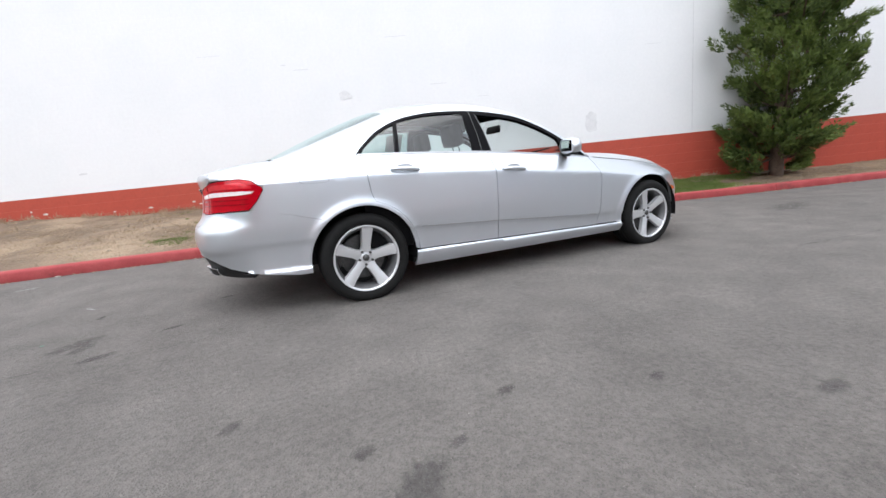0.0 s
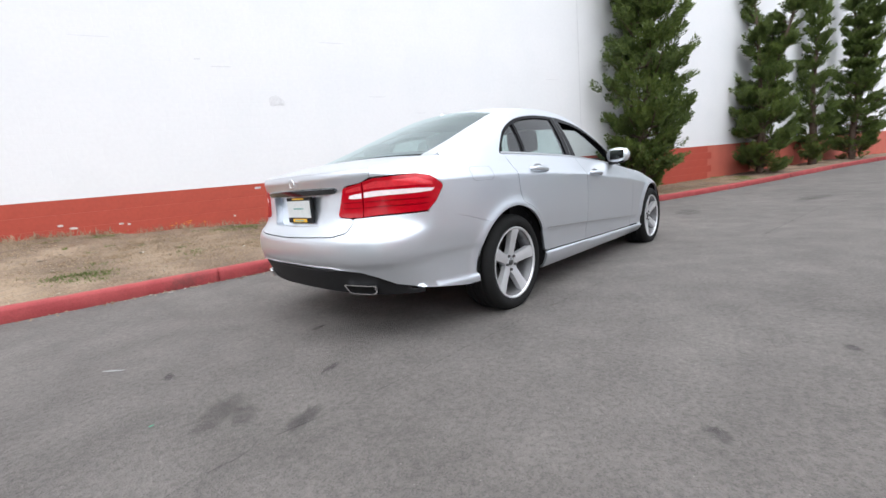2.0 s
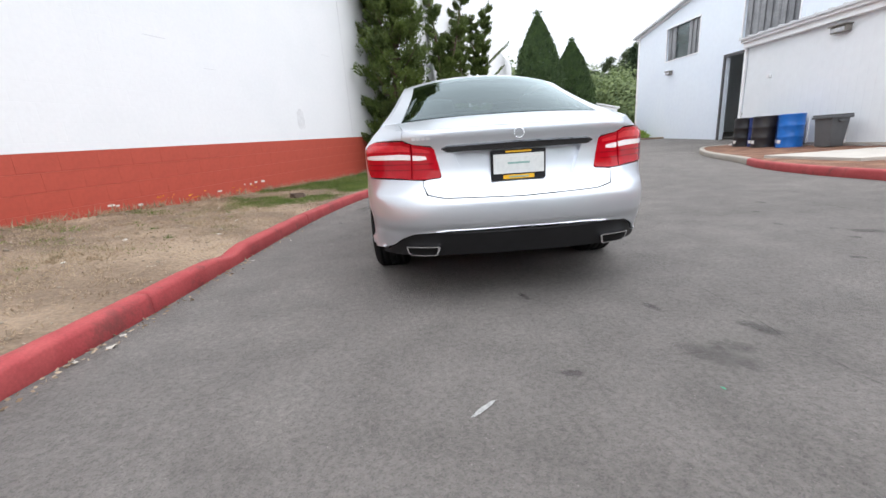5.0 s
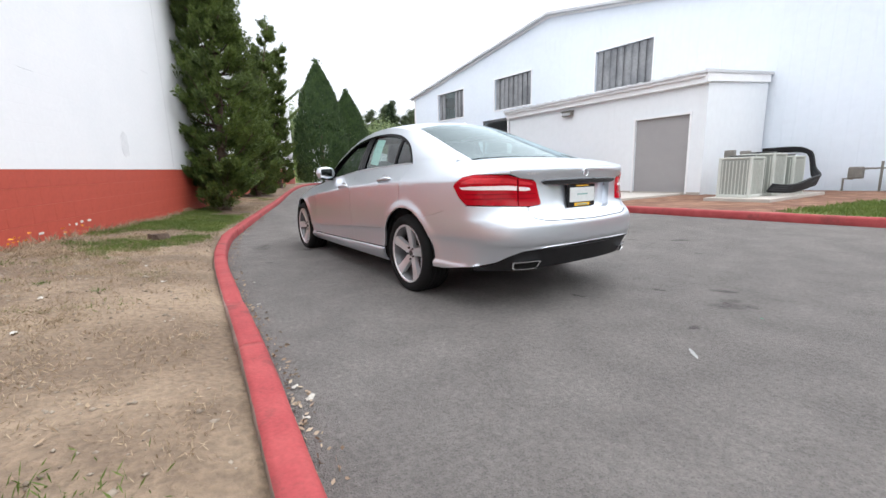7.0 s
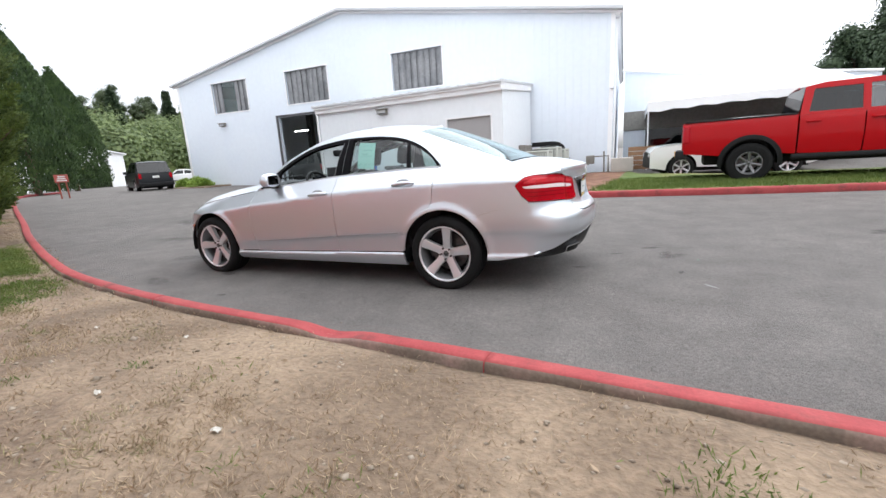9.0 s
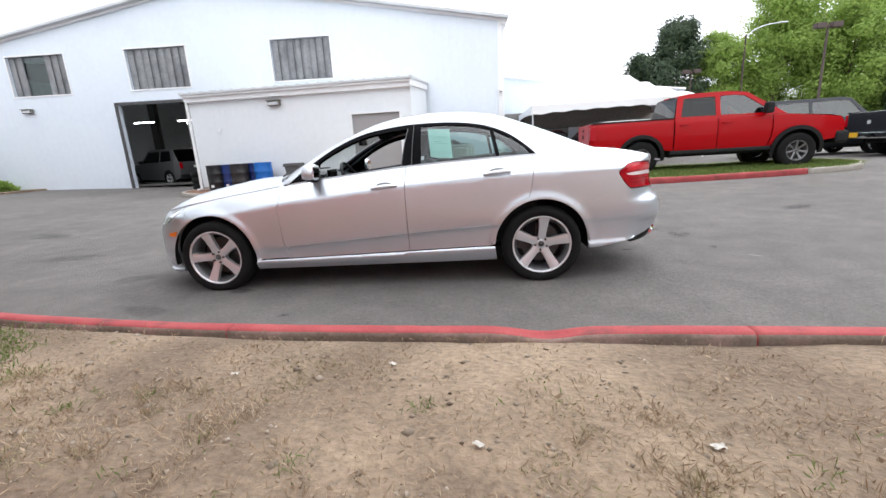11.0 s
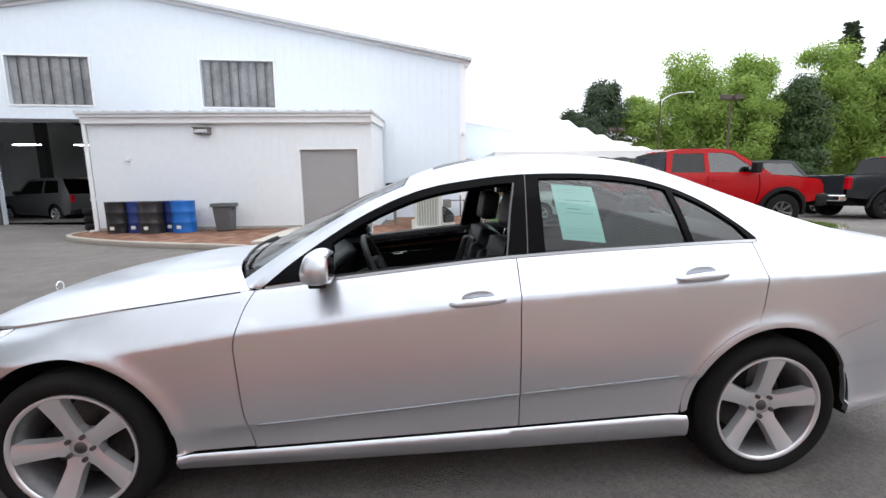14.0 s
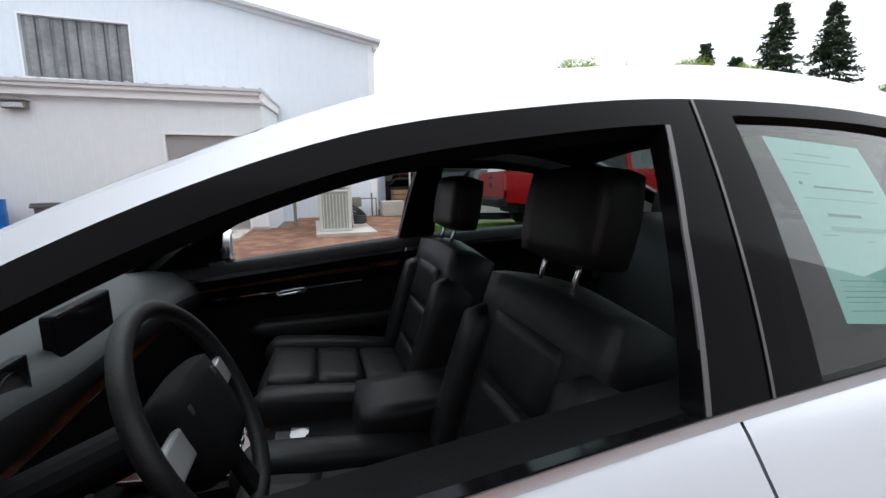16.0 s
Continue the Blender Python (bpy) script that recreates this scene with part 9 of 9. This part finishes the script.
def blades(name, spots, per, length, width, material, label, rng, lay=0.6):
    cs, ds = [], []
    for x, y, z, r in spots:
        m = max(3, int(per * rng.uniform(0.5, 1.5)))
        o = rng.normal(0, r, (m, 2))
        cs.append(np.stack([x + o[:, 0], y + o[:, 1], np.full(m, z - 0.004)], 1))
        ds.append(np.stack([rng.normal(0, lay, m), rng.normal(0, lay, m), np.abs(rng.normal(0.8, 0.3, m))], 1))
    v, f = leaves(np.vstack(cs), np.vstack(ds), length, width, rng)
    return tagged(mesh_np(name, v, f, material), label, "grass", kind="stuff")


rng_g = np.random.default_rng(5)


def scatter(n, x0, x1, f0, f1, r, keep=None):
    out = []
    while len(out) < n:
        x, f_ = rng_g.uniform(x0, x1), rng_g.uniform(f0, f1)
        y = kerb_y(x) + 0.12 + (wall_y(x) - kerb_y(x) - 0.12) * f_
        if keep is None or keep(x, y):
            out.append((x, y, verge_point(x, f_)[2], r * rng_g.uniform(0.5, 1.5)))
    return out


patchy = lambda x, y: noise.noise((x * 0.7, y * 0.7, 9)) > rng_g.uniform(-0.5, 0.5)
green_zone = lambda x, y: 0.8 * noise.noise((x * 0.8, y * 0.8, 4)) + 0.5 * noise.noise((x * 3, y * 3, 6)) + 0.75 * math.exp(-((x - 4.6) / 2.2) ** 2) + 0.75 * math.exp(-((x - 1.75) / 0.4) ** 2 - ((y - 3.0) / 0.4) ** 2) > rng_g.uniform(0.30, 0.85)
blades("dead_grass", scatter(3200, -9, 12, 0.04, 1.0, 0.06, patchy), 22, 0.030, 0.0020, M_STRAW, "sparse dead straw grass on the dirt", rng_g, 0.9)
blades("green_grass", scatter(7500, -3.5, 12, 0.12, 1.0, 0.07, green_zone), 14, 0.036, 0.0026, M_GRASS, "thin green grass patches on the dirt", rng_g, 0.6)
tufts_at = lambda x, y: noise.noise((x * 1.3, y * 1.3, 14)) + 0.25 * noise.noise((x * 6, y * 6, 2)) > rng_g.uniform(0.22, 0.55)
blades("weed_tufts", scatter(110, -6, 4, 0.10, 1.0, 0.040, tufts_at), 34, 0.028, 0.0016, M_WEED, "low brownish-green weed tufts in the dirt", rng_g, 0.9)
blades("straw_tufts", scatter(520, -4, 3.2, 0.30, 1.0, 0.030, lambda x, y: noise.noise((x * 1.1, y * 1.1, 31)) > rng_g.uniform(-0.25, 0.35)), 26, 0.042, 0.0017, M_STRAW, "dry straw tufts on the dirt", rng_g, 0.7)
blades("green_tufts", scatter(34, -3.5, 3.2, 0.30, 1.0, 0.028), 34, 0.034, 0.0018, M_GRASS, "small green tufts in the straw", rng_g, 0.7)
blades("wall_foot_weeds", scatter(260, -8, 7, 0.93, 1.0, 0.05), 12, 0.10, 0.004, M_STRAW, "dry weeds along the wall foot", rng_g, 0.5)
fl = []
for x0 in (0.95, 1.1, 1.3, 1.55, 2.2, 2.5, -1.9, -1.7):
    for k in range(3):
        x = x0 + rng_g.normal(0, 0.09)
        fl.append((x, wall_y(x) - 0.14 + rng_g.normal(0, 0.04), verge_point(x, 0.95)[2] + 0.10 + rng_g.uniform(-0.03, 0.05), 0.012))
blades("orange_flowers", fl, 5, 0.022, 0.009, M_FLOWER, "small orange flowers at the wall foot", rng_g, 1.2)
lawn_spots = []
while len(lawn_spots) < 2600:
    x, y = rng_g.uniform(-10.3, -1.2), rng_g.uniform(-8.6, -5.4)
    if inside(lawn_line, np.array([[x, y]]))[0]:
        lawn_spots.append((x, y, float(ground_z(x, y)) + KERB_H - 0.01, 0.09))
blades("lawn_grass", lawn_spots, 14, 0.07, 0.006, M_GRASS, "short patchy lawn grass", rng_g, 0.5)

# pebbles, wood chips and leaf litter
pv, pf = [], []
rng_p = np.random.default_rng(12)
base_v = np.array([(1, 0, 0), (-1, 0, 0), (0, 1, 0), (0, -1, 0), (0, 0, 1), (0, 0, -1)], float)
base_f = np.array([(0, 2, 4), (2, 1, 4), (1, 3, 4), (3, 0, 4), (2, 0, 5), (1, 2, 5), (3, 1, 5), (0, 3, 5)])
for k in range(4200):
    x = rng_p.uniform(-7, 6)
    f_ = rng_p.uniform(0.02, 1)
    px3 = verge_point(x, f_)
    s = rng_p.uniform(0.004, 0.014) * (2.2 if rng_p.uniform() < 0.05 else 1)
    pv.append(np.array(px3) + base_v * s * rng_p.uniform(0.5, 1.3, (6, 3)) * (1, 1, 0.6))
    pf.append(base_f + 6 * k)
M_PEBBLE = leaf_mat("pebbles", (0.10, 0.07, 0.045), (0.40, 0.34, 0.27), 0.9)
tagged(mesh_np("pebbles", np.vstack(pv), np.vstack(pf), M_PEBBLE), "small stones and crumbs scattered on the dirt", "pebbles", kind="stuff")
lv, lf = [], []
cnt = 0
cs, ds = [], []
for k in range(520):
    x = rng_p.normal(-2.6, 0.5) if k < 60 else rng_p.uniform(-8, 8)
    y = kerb_y(x) - abs(rng_p.normal(0, 0.05)) - 0.015
    cs.append((x, y, float(ground_z(x, y)) + 0.006))
    ds.append((rng_p.normal(), rng_p.normal(), 0.15))
v, f = leaves(np.array(cs), np.array(ds), 0.028, 0.007, rng_p)
M_LITTER = leaf_mat("leaf_litter", (0.18, 0.10, 0.055), (0.46, 0.38, 0.28), 0.9)
tagged(mesh_np("leaf_litter", v, f, M_LITTER), "dry leaf litter in the gutter by the kerb", "litter", kind="stuff")
cs, ds = [], []
for k in range(260):
    q = verge_point(rng_p.uniform(-7, 6), rng_p.uniform(0.02, 1.0))
    cs.append((q[0], q[1], q[2] + 0.006))
    ds.append((rng_p.normal(), rng_p.normal(), 0.12))
v, f = leaves(np.array(cs), np.array(ds), 0.030, 0.007, rng_p)
M_CHIPS = leaf_mat("bark_chips", (0.19, 0.125, 0.08), (0.40, 0.30, 0.20), 0.9)
tagged(mesh_np("bark_chips", v, f, M_CHIPS), "brown leaf and bark scraps strewn over the dirt", "litter", kind="stuff")
M_SCRAP = mat("white_scrap_paper", (0.50, 0.47, 0.42), 0.8, var=0.2, scale=40)


def scrap(x, y, z, s, seed):
    rng = np.random.default_rng(seed)
    n = 5
    vv = [(s * (i / (n - 1) - 0.5) * 1.6, s * (j / (n - 1) - 0.5), s * 0.16 * rng.normal()) for i in range(n) for j in range(n)]
    ob = obj("paper_scrap", from_data(vv, [(i * n + j, (i + 1) * n + j, (i + 1) * n + j + 1, i * n + j + 1) for i in range(n - 1) for j in range(n - 1)]), M_SCRAP, smooth=True)
    ob.matrix_basis = pose(x, y, z + 0.012, 0, 0, rng.uniform(0, 360))
    return tagged(ob, "small crumpled white paper scrap on the ground", "litter", "paper scraps")


for k, (x, f_, s) in enumerate([(1.05, 0.62, 0.035), (0.35, 0.72, 0.03), (0.85, 0.85, 0.03), (1.6, 0.30, 0.03), (0.2, 0.25, 0.03), (-0.5, 0.16, 0.03), (-2.6, 0.5, 0.05), (-1.6, 0.35, 0.035), (2.4, 0.5, 0.04), (-0.9, 0.4, 0.03)]):
    px3 = verge_point(x, f_)
    scrap(*px3, s * 0.7, k)
for k, (x, d, s) in enumerate([(-2.75, 0.10, 0.045), (-2.62, 0.06, 0.03), (-2.9, 0.05, 0.03), (-1.18, 0.10, 0.03), (-0.42, 0.16, 0.025), (-4.3, 0.08, 0.05)]):
    y = kerb_y(x) - d
    scrap(x, y, float(ground_z(x, y)), s * 0.6, 50 + k)
ST = obj("tree_stump", cyl(0.14, 0.10, 0, 0, 0, 14, r2=0.12), M_BARK)
for v in ST.data.vertices:
    v.co.x += 0.03 * noise.noise(v.co * 9)
    v.co.z += 0.03 * noise.noise(v.co * 7)
px3 = verge_point(2.35, 0.42)
ST.matrix_basis = pose(px3[0], px3[1], px3[2] - 0.02)
tagged(ST, "weathered grey stump remains in the dirt", "stump")
